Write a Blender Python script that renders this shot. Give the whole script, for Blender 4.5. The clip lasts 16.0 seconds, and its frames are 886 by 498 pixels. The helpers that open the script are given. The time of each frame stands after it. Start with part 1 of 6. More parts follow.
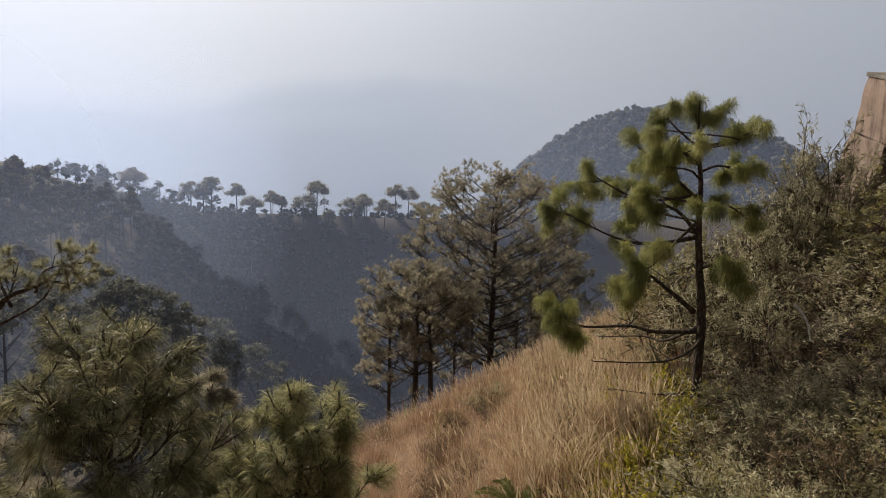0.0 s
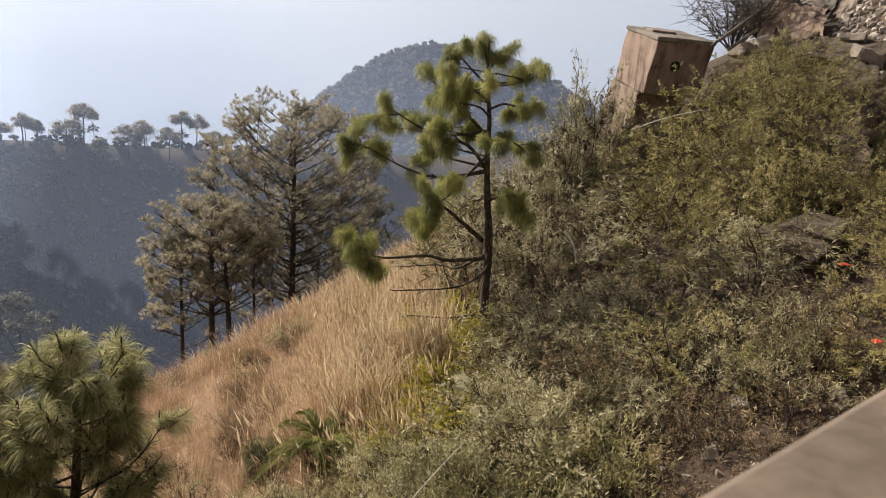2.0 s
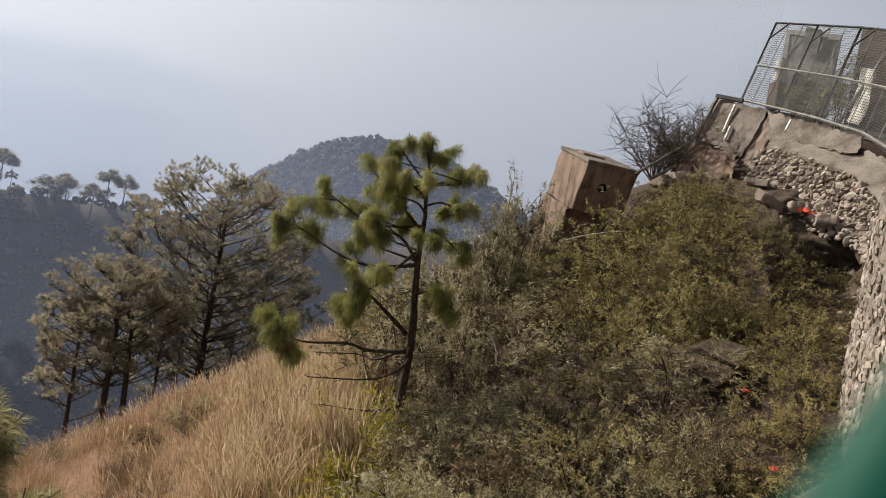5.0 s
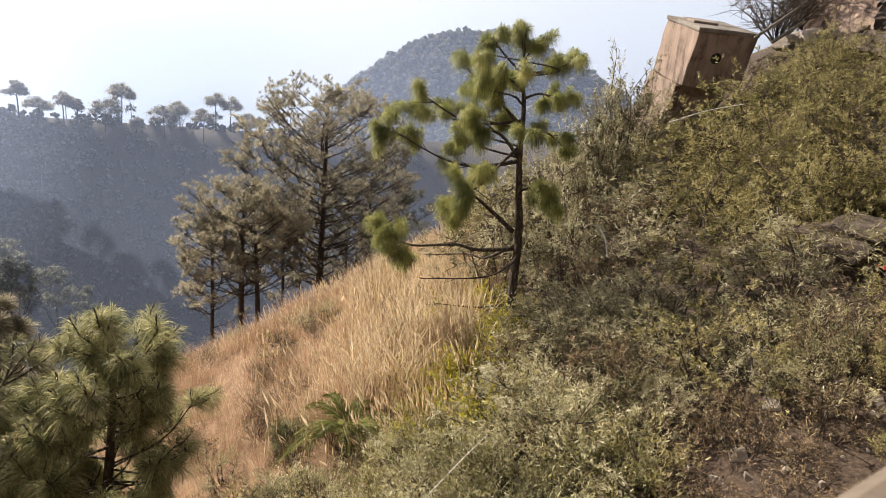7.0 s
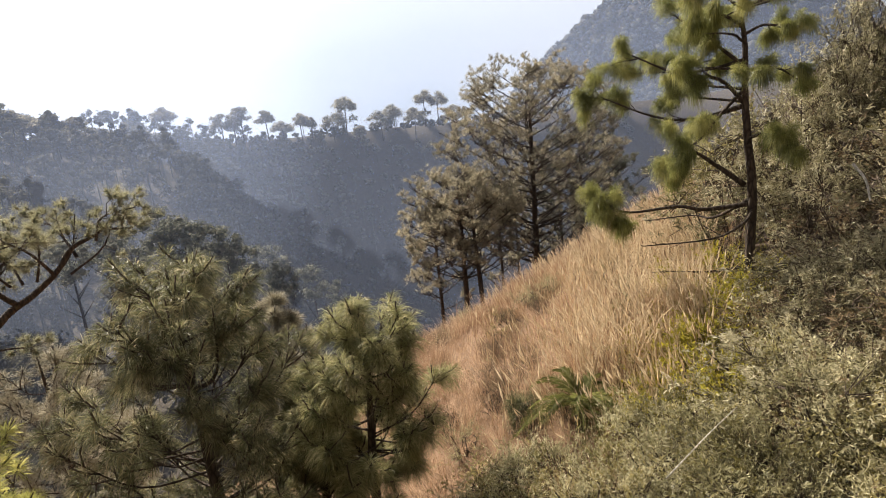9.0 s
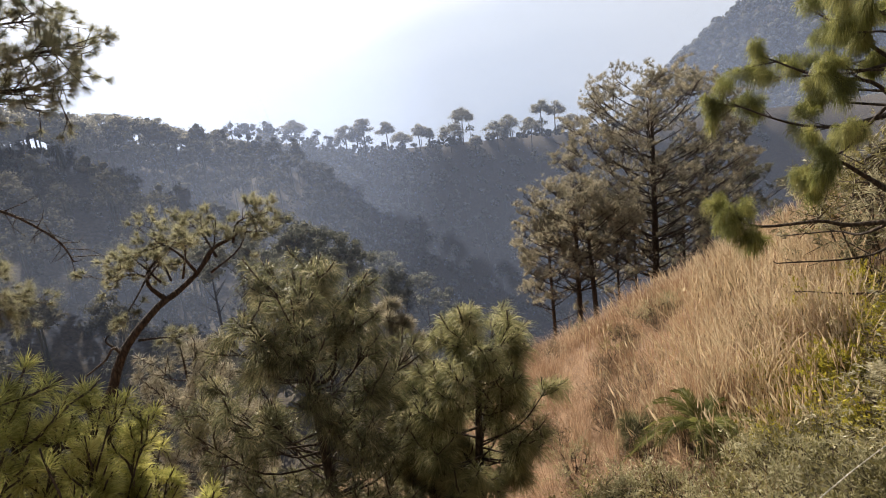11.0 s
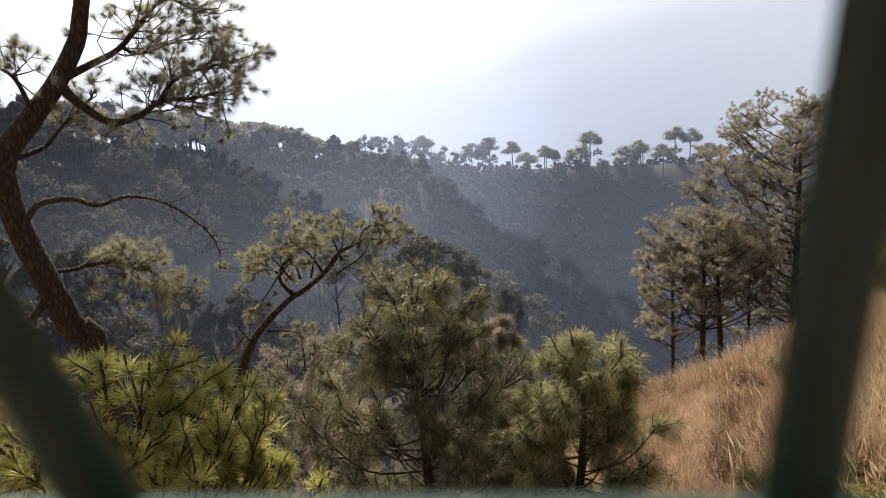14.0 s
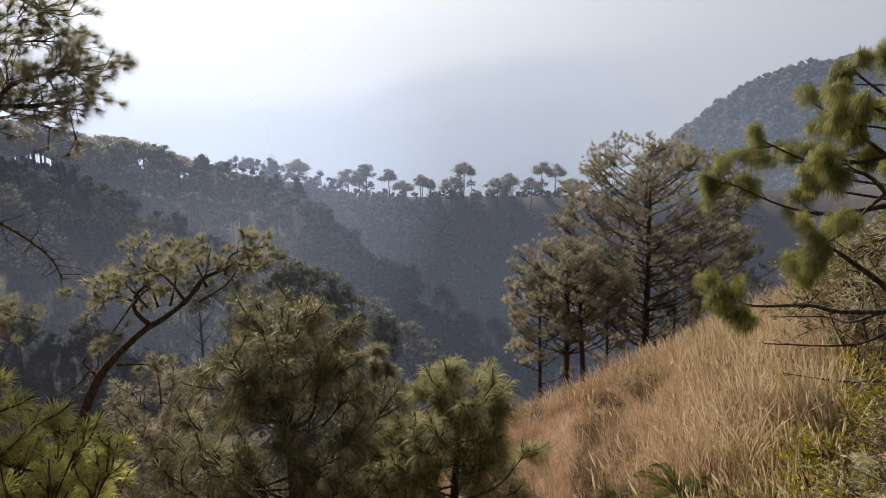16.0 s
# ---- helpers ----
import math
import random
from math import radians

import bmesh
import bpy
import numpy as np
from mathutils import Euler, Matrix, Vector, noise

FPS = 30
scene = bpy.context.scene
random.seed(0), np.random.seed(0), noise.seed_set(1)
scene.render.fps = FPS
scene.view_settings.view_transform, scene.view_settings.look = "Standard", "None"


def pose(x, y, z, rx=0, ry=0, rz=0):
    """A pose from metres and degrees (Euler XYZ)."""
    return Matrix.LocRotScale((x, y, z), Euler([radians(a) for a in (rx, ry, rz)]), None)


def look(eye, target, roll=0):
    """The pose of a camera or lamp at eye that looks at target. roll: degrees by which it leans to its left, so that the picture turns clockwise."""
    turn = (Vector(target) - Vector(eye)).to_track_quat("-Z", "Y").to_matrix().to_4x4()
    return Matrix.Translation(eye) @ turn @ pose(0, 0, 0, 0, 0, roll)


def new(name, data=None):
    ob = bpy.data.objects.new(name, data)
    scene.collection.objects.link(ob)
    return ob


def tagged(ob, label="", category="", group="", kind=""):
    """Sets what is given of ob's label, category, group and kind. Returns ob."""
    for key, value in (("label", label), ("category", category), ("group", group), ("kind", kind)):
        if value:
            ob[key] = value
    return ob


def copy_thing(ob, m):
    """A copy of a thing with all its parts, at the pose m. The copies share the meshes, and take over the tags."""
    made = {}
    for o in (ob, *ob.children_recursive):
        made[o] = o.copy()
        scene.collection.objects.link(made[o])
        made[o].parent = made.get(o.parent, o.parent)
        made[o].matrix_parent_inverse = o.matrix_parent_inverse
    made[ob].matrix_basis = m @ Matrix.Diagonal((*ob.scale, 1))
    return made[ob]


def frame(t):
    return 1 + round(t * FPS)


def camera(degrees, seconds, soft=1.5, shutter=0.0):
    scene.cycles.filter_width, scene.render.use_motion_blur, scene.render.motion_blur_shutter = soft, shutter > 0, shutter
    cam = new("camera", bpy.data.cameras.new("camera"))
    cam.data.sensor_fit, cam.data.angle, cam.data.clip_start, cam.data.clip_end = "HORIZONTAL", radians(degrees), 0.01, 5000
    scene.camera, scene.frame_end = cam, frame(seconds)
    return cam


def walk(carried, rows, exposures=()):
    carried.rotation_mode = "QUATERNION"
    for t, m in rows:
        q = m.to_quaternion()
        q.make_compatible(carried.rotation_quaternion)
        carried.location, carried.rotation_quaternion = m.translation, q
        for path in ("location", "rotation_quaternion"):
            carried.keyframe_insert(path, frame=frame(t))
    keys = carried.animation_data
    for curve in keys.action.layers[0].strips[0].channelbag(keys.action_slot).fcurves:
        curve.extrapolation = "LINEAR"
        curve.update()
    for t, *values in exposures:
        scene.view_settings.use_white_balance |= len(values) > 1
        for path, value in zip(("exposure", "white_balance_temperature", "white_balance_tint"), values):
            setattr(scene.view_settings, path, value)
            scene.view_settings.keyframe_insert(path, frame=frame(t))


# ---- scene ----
cam = camera(71.86, 16.0, soft=0.75)
cam.data.dof.use_dof, cam.data.dof.focus_distance, cam.data.dof.aperture_fstop = True, 22.0, 7.0
WALK = [
    (0, pose(0.04, 0.108, 0, 84, -1.5, 0)),
    (0.5, pose(0.044, 0.108, 0, 81.07, -0.72, -0.82)),
    (1, pose(0.048, 0.107, 0, 80.95, -0.83, -7.12)),
    (1.5, pose(0.051, 0.107, 0, 80.04, -0.71, -13.62)),
    (2, pose(0.068, 0.09, -0.012, 78.62, -3.39, -18.34)),
    (2.5, pose(0.072, 0.078, -0.019, 80.99, -8.07, -22.42)),
    (3, pose(0.072, 0.076, -0.02, 86.81, -9.57, -27.49)),
    (3.2, pose(0.072, 0.076, -0.02, 88.01, -10.15, -29.47)),
    (5.3, pose(0.071, 0.08, -0.016, 87.54, -10.03, -21.79)),
    (5.5, pose(0.07, 0.083, -0.013, 85.31, -9.43, -19.51)),
    (6, pose(0.05, 0.112, 0, 81.54, -6.69, -16.75)),
    (6.5, pose(0.037, 0.118, 0, 76.96, -4.42, -16.16)),
    (7, pose(0.033, 0.116, 0, 77.28, -4.67, -15.49)),
    (7.5, pose(0.028, 0.115, 0, 77.96, -4.36, -14.52)),
    (8, pose(0.024, 0.113, 0, 74.92, 0.05, -6.67)),
    (8.5, pose(0.019, 0.112, 0, 74.78, 2.63, -0.6)),
    (9, pose(0.015, 0.11, 0, 75.2, 5.75, 2.48)),
    (9.5, pose(0.01, 0.109, 0, 74.62, 9.78, 7.75)),
    (9.7, pose(0.009, 0.108, 0, 74.24, 11.51, 10.21)),
    (11.8, pose(0.012, 0.067, 0, 78.86, 4.36, 14.36)),
    (12, pose(0.014, 0.064, 0, 78.97, 4.23, 15.12)),
    (12.5, pose(0.018, 0.056, 0, 80.04, 3.02, 18.96)),
    (13, pose(0.0325, -0.006, 0, 80.26, 3.07, 21.81)),
    (13.5, pose(0.041, -0.011, 0, 79.55, 2.52, 23.97)),
    (14, pose(0.0345, -0.0085, 0, 80.1, 4.02, 24.84)),
    (14.5, pose(0.034, 0.009, 0, 83.03, 5.67, 22.51)),
    (15, pose(0.037, 0.002, 0, 82.5, 7.19, 22.24)),
    (15.5, pose(0.0255, 0.0243, 0, 79.78, 2.57, 17.76)),
    (16, pose(0.011, 0.072, 0, 82.06, 1.49, 13.47)),
]
walk(cam, WALK, exposures=[(0, -0.12), (0.5, -0.03), (1, 0.22), (2, 0.56), (2.5, 0.85), (3.2, 0.62), (5.3, 0.14), (6.0, 0.30), (6.5, 0.82), (7.0, 0.97), (8.0, 1.02), (8.5, 0.98), (9.0, 0.82), (9.7, 0.75), (11.8, 0.45), (12.5, 0.4), (13.0, 0.34), (13.5, 0.45), (14.0, 0.42), (14.5, 0.16), (16, 0.16)])

# ---- sun, sky and haze ----
SUN_AZ, SUN_EL = radians(-40), radians(40)
SUN_WAY = Vector((math.sin(SUN_AZ) * math.cos(SUN_EL), math.cos(SUN_AZ) * math.cos(SUN_EL), math.sin(SUN_EL)))
sun = new("sun", bpy.data.lights.new("sun", "SUN"))
sun.data.energy, sun.data.angle, sun.data.color = 6.3, radians(0.9), (1.0, 0.905, 0.76)
sun.matrix_world = look(SUN_WAY * 200, (0, 0, 0))


class Nodes:
    """Short way to write a node tree."""

    def __init__(self, tree):
        self.tree = tree
        tree.nodes.clear()

    def add(self, kind, ins=(), **props):
        n = self.tree.nodes.new(kind)
        for k, v in props.items():
            setattr(n, k, v)
        for k, v in dict(ins).items():
            if isinstance(v, bpy.types.NodeSocket):
                self.tree.links.new(v, n.inputs[k])
            else:
                n.inputs[k].default_value = v
        return n

    def math(self, op, a, b=0.0, c=0.0):
        n = self.add("ShaderNodeMath", {0: a, 1: b, 2: c}, operation=op)
        return n.outputs[0]

    def vmath(self, op, a, b=(0, 0, 0)):
        n = self.add("ShaderNodeVectorMath", {0: a, 1: b}, operation=op)
        return n.outputs["Value"] if op in ("DOT_PRODUCT", "LENGTH") else n.outputs[0]

    def ramp(self, fac, stops):
        n = self.add("ShaderNodeValToRGB", {0: fac})
        el = n.color_ramp.elements
        while len(el) < len(stops):
            el.new(0.5)
        for e, (p, c) in zip(el, stops):
            e.position, e.color = p, (*c, 1)
        return n.outputs[0]

    def mix(self, fac, a, b, blend="MIX"):
        n = self.add("ShaderNodeMix", {0: fac, 6: a, 7: b}, data_type="RGBA", blend_type=blend)
        return n.outputs[2]

    def noise(self, vec, scale, detail=4.0, rough=0.6):
        return self.add("ShaderNodeTexNoise", {"Vector": vec, "Scale": scale, "Detail": detail, "Roughness": rough}).outputs[0]


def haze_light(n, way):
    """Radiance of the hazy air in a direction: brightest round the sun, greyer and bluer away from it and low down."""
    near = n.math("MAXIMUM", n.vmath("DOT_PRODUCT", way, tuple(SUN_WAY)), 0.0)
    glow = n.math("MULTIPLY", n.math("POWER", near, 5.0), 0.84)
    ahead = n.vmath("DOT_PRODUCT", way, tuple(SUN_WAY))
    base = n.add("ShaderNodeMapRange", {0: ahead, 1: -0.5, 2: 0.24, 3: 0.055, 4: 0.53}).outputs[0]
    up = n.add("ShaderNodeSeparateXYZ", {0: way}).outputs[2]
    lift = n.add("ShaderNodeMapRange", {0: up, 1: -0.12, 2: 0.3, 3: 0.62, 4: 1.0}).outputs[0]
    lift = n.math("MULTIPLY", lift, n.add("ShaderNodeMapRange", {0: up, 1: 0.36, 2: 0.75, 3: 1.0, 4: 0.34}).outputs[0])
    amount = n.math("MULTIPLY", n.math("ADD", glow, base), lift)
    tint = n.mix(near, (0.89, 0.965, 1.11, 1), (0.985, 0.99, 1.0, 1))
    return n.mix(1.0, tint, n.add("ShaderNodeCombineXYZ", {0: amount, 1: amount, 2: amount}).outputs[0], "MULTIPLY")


world = bpy.data.worlds.new("sky")
scene.world = world
world.use_nodes = True
n = Nodes(world.node_tree)
sky = n.add("ShaderNodeTexSky", sky_type="NISHITA", sun_disc=False, sun_elevation=SUN_EL, sun_rotation=SUN_AZ, dust_density=6.0, air_density=1.2)
clear = n.mix(1.0, sky.outputs[0], (0.07, 0.07, 0.07, 1), "MULTIPLY")
way = n.vmath("NORMALIZE", n.add("ShaderNodeTexCoord").outputs["Generated"])
bg = n.add("ShaderNodeBackground", {0: n.mix(0.95, clear, haze_light(n, way)), 1: 1.0})
n.add("ShaderNodeOutputWorld", {0: bg.outputs[0]})


# ---- materials ----
def material(name, build):
    m = bpy.data.materials.new(name)
    m.use_nodes = True
    n = Nodes(m.node_tree)
    n.add("ShaderNodeOutputMaterial", {0: build(n)})
    return m


def solid(n, colour, rough=0.85, bump=None, strength=0.4, dist=0.02, metal=0.0, spec=0.3):
    ins = {"Base Color": colour, "Roughness": rough, "Metallic": metal, "Specular IOR Level": spec}
    if bump is not None:
        ins["Normal"] = n.add("ShaderNodeBump", {"Height": bump, "Strength": strength, "Distance": dist}).outputs[0]
    return n.add("ShaderNodeBsdfPrincipled", ins).outputs[0]


def where(n):
    return n.add("ShaderNodeNewGeometry").outputs["Position"]


def local(n):
    return n.add("ShaderNodeTexCoord").outputs["Object"]


def leafy(stops, through_light=0.35, rough=0.55, patch=1.3, mixin=(0.5, 0.4, 0.2)):
    """Foliage: colour differs leaf by leaf, clump by clump and plant by plant, and some light passes through."""

    def build(n):
        each = n.add("ShaderNodeNewGeometry").outputs["Random Per Island"]
        plant = n.add("ShaderNodeObjectInfo").outputs["Random"]
        clump = n.add("ShaderNodeMapRange", {0: n.noise(where(n), patch, 2.0), 1: 0.3, 2: 0.7}).outputs[0]
        f = n.math("ADD", n.math("ADD", n.math("MULTIPLY", each, mixin[0]), n.math("MULTIPLY", clump, mixin[1])), n.math("MULTIPLY", plant, mixin[2]))
        c = n.ramp(f, stops)
        s = n.add("ShaderNodeBsdfPrincipled", {"Base Color": c, "Roughness": rough, "Specular IOR Level": 0.35}).outputs[0]
        t = n.add("ShaderNodeBsdfTranslucent", {0: c}).outputs[0]
        return n.add("ShaderNodeMixShader", {0: through_light, 1: s, 2: t}).outputs[0]

    return build


def bark_look(dark, light, scale=9.0):
    def build(n):
        p = n.vmath("MULTIPLY", local(n), (1.0, 1.0, 0.35))
        plates = n.add("ShaderNodeTexVoronoi", {"Vector": p, "Scale": scale * 2}, feature="DISTANCE_TO_EDGE").outputs[0]
        g = n.noise(p, scale * 3)
        f = n.math("ADD", n.math("MULTIPLY", plates, 1.6), n.math("MULTIPLY", g, 0.5))
        return solid(n, n.ramp(f, [(0.1, dark), (0.75, light)]), 0.92, f, 0.8, 0.03)

    return build


NEEDLE = material("pine_needles", leafy([(0.1, (0.034, 0.037, 0.018)), (0.45, (0.120, 0.120, 0.058)), (0.75, (0.31, 0.28, 0.155)), (0.95, (0.60, 0.52, 0.33))], 0.56, 0.42, 4.5, (0.35, 0.6, 0.1)))
NEEDLE_PALE = material("pale_pine_needles", leafy([(0.1, (0.08, 0.084, 0.036)), (0.45, (0.235, 0.23, 0.105)), (0.75, (0.46, 0.42, 0.23)), (0.95, (0.68, 0.60, 0.38))], 0.6, 0.42, 4.5, (0.35, 0.6, 0.1)))
NEEDLE_BRIGHT = material("fresh_needles", leafy([(0.1, (0.16, 0.165, 0.045)), (0.5, (0.41, 0.40, 0.125)), (0.95, (0.72, 0.65, 0.27))], 0.72, 0.5, 3.0, (0.4, 0.5, 0.1)))
NEEDLE_FRESH = material("drooping_needles", leafy([(0.1, (0.06, 0.070, 0.020)), (0.5, (0.20, 0.207, 0.060)), (0.95, (0.50, 0.47, 0.18))], 0.52, 0.45, 2.6, (0.3, 0.6, 0.1)))
NEEDLE_DIM = material("dark_needles", leafy([(0.1, (0.05, 0.05, 0.034)), (0.5, (0.12, 0.115, 0.078)), (0.95, (0.24, 0.225, 0.16))], 0.4))
NEEDLE_SOFT = material("light_needles", leafy([(0.1, (0.10, 0.098, 0.058)), (0.5, (0.245, 0.235, 0.142)), (0.95, (0.46, 0.425, 0.275))], 0.66))
NEEDLE_DRY = material("dusty_needles", leafy([(0.1, (0.078, 0.068, 0.046)), (0.5, (0.25, 0.222, 0.155)), (0.95, (0.54, 0.485, 0.365))], 0.52))
LEAF_OLIVE = material("olive_leaves", leafy([(0.15, (0.044, 0.037, 0.018)), (0.5, (0.215, 0.192, 0.108)), (0.85, (0.50, 0.45, 0.30))], 0.40, 0.5, 1.6, (0.35, 0.6, 0.2)))
LEAF_PALE = material("grey_green_leaves", leafy([(0.15, (0.065, 0.058, 0.026)), (0.5, (0.285, 0.26, 0.14)), (0.85, (0.58, 0.53, 0.34))], 0.45, 0.5, 1.6, (0.35, 0.6, 0.2)))
LEAF_GREEN = material("green_leaves", leafy([(0.15, (0.046, 0.039, 0.013)), (0.5, (0.195, 0.170, 0.062)), (0.85, (0.43, 0.365, 0.17))], 0.42, 0.55, 1.6, (0.35, 0.6, 0.2)))
LEAF_YELLOW = material("yellow_green_leaves", leafy([(0.1, (0.12, 0.11, 0.015)), (0.5, (0.32, 0.28, 0.035)), (0.9, (0.58, 0.50, 0.08))], 0.5, 0.6))
LEAF_BROWN = material("withered_leaves", leafy([(0.1, (0.07, 0.05, 0.025)), (0.5, (0.18, 0.125, 0.07)), (0.95, (0.34, 0.25, 0.15))], 0.3))
PALM_LEAF = material("palm_leaflets", leafy([(0.1, (0.05, 0.058, 0.018)), (0.5, (0.145, 0.15, 0.045)), (0.95, (0.34, 0.32, 0.13))], 0.5, 0.7))


def woods_build(n):
    """Foliage seen from far: tone varies tree by tree, little leaf by leaf."""
    each = n.add("ShaderNodeNewGeometry").outputs["Random Per Island"]
    tree, part_ = n.noise(where(n), 0.16, 2.0), n.noise(where(n), 0.9, 2.0)
    f = n.math("ADD", n.math("ADD", n.math("MULTIPLY", each, 0.08), n.math("MULTIPLY", tree, 0.67)), n.math("MULTIPLY", part_, 0.3))
    c = n.ramp(f, [(0.3, (0.058, 0.057, 0.044)), (0.5, (0.108, 0.103, 0.077)), (0.72, (0.21, 0.192, 0.145))])
    s = n.add("ShaderNodeBsdfDiffuse", {0: c}).outputs[0]
    t = n.add("ShaderNodeBsdfTranslucent", {0: c}).outputs[0]
    return n.add("ShaderNodeMixShader", {0: 0.3, 1: s, 2: t}).outputs[0]


FOREST = material("forest_leaves", woods_build)
GRASS = material("dry_grass", leafy([(0.08, (0.11, 0.062, 0.036)), (0.4, (0.30, 0.185, 0.112)), (0.65, (0.45, 0.305, 0.195)), (0.95, (0.78, 0.61, 0.42))], 0.4, 0.6, 0.8, (0.4, 0.65, 0.0)))
GRASS_PALE = material("seed_heads", leafy([(0.1, (0.40, 0.29, 0.18)), (0.5, (0.62, 0.50, 0.34)), (0.9, (0.84, 0.72, 0.54))], 0.5))
BARK = material("pine_bark", bark_look((0.016, 0.012, 0.010), (0.085, 0.062, 0.047)))
TWIG = material("twig_bark", bark_look((0.03, 0.022, 0.016), (0.11, 0.08, 0.058), 16))
DEADWOOD = material("bleached_wood", bark_look((0.25, 0.23, 0.20), (0.55, 0.52, 0.47), 12))


def soil_build(n):
    p = where(n)
    big, fine, grit = n.noise(p, 0.25), n.noise(p, 2.2), n.noise(p, 22.0, 6.0)
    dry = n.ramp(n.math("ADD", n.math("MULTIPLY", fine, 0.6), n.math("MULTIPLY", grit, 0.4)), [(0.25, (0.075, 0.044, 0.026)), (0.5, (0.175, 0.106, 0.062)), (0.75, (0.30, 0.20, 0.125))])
    # brown soil for the right side, darkened for the shade beneath the bushes
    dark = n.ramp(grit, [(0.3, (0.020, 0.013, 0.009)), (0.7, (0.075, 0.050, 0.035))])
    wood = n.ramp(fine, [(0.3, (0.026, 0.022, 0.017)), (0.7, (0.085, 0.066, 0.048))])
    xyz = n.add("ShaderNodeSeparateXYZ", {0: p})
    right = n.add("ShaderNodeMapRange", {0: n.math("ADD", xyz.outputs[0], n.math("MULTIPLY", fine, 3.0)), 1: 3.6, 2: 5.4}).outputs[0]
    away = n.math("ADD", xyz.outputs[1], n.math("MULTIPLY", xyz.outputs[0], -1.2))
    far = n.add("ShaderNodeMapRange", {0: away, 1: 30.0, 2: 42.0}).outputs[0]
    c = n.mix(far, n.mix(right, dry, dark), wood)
    return solid(n, c, 0.95, n.math("ADD", grit, big), 0.6, 0.05)


SOIL = material("slope_soil", soil_build)


def concrete_build(base, stain, streak=True):
    def build(n):
        p = local(n)
        big, fine = n.noise(p, 1.1, 5.0), n.noise(p, 26.0, 5.0)
        run = n.noise(n.vmath("MULTIPLY", p, (5.0, 5.0, 0.3)), 1.0, 6.0, 0.75)
        f = n.math("ADD", n.math("MULTIPLY", big, 0.45 if streak else 0.8), n.math("MULTIPLY", run if streak else fine, 0.55 if streak else 0.2))
        c = n.ramp(f, [(0.37, stain), (0.5, base), (0.64, tuple(min(1, v * 1.4) for v in base))])
        c = n.mix(0.12, c, n.ramp(fine, [(0.3, (0.1, 0.1, 0.1)), (0.7, (0.6, 0.6, 0.6))]), "OVERLAY")
        return solid(n, c, 0.93, n.math("ADD", big, n.math("MULTIPLY", fine, 0.4)), 0.35, 0.02)

    return build


CONCRETE = material("weathered_concrete", concrete_build((0.20, 0.158, 0.134), (0.035, 0.026, 0.022)))
PIER = material("rust_streaked_concrete", concrete_build((0.225, 0.162, 0.130), (0.040, 0.026, 0.021)))
CONCRETE_PALE = material("pale_plaster", concrete_build((0.175, 0.152, 0.134), (0.060, 0.048, 0.040), False))


def stone_build(n):
    r = n.add("ShaderNodeObjectInfo").outputs["Random"]
    isl = n.add("ShaderNodeNewGeometry").outputs["Random Per Island"]
    p = where(n)
    g = n.noise(p, 9.0, 6.0)
    f = n.math("ADD", n.math("MULTIPLY", n.math("FRACT", n.math("ADD", r, isl)), 0.5), n.math("MULTIPLY", g, 0.5))
    return solid(n, n.ramp(f, [(0.15, (0.10, 0.08, 0.066)), (0.5, (0.255, 0.215, 0.185)), (0.85, (0.41, 0.36, 0.32))]), 0.9, g, 0.7, 0.03)


STONE = material("grey_stone", stone_build)
PARAPET = material("parapet_plaster", concrete_build((0.17, 0.13, 0.105), (0.09, 0.068, 0.052), False))
MORTAR = material("mortar", concrete_build((0.170, 0.147, 0.126), (0.075, 0.062, 0.050), False))


def paint_build(c, wear, rough=0.55, spec=0.15):
    def build(n):
        p = local(n)
        g = n.noise(p, 60.0, 5.0)
        return solid(n, n.mix(n.add("ShaderNodeMapRange", {0: g, 1: 0.62, 2: 0.7}).outputs[0], c, wear), rough, g, 0.15, 0.002, 0.0, spec)

    return build


GREEN_PAINT = material("green_gloss_paint", paint_build((0.002, 0.058, 0.041, 1), (0.012, 0.04, 0.03, 1)))
# paler, glossier copy of the green: the sky's sheen is put into its colour
SHEEN_PAINT = material("sky_sheen_green_paint", paint_build((0.075, 0.125, 0.105, 1), (0.18, 0.20, 0.18, 1), 0.3, 0.6))
# darker copy of the green: the uprights' shaded side is painted in
SHADED_PAINT = material("shaded_green_paint", paint_build((0.020, 0.040, 0.033, 1), (0.05, 0.06, 0.052, 1), 0.36, 0.45))
STEEL = material("galvanised_steel", lambda n: solid(n, n.ramp(n.noise(local(n), 7.0), [(0.3, (0.15, 0.145, 0.138)), (0.7, (0.33, 0.325, 0.31))]), 0.6, None, 0, 0, 0.0))
DARK_STEEL = material("dark_steel", lambda n: solid(n, n.ramp(n.noise(local(n), 5.0), [(0.3, (0.035, 0.036, 0.038)), (0.7, (0.09, 0.09, 0.09))]), 0.6, None, 0, 0, 0.3))


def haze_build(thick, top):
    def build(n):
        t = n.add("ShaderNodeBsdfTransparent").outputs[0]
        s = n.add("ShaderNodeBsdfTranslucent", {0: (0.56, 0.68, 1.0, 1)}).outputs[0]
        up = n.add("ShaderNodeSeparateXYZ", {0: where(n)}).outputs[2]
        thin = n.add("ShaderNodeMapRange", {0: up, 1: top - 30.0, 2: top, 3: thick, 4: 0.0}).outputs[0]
        # droplets throw most light forwards: imitated by sheets set thicker towards the sun's bearing
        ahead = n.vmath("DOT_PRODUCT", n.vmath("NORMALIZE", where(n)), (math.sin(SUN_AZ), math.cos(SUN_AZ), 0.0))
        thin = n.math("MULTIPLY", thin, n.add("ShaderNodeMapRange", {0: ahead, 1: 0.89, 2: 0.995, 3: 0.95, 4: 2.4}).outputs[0])
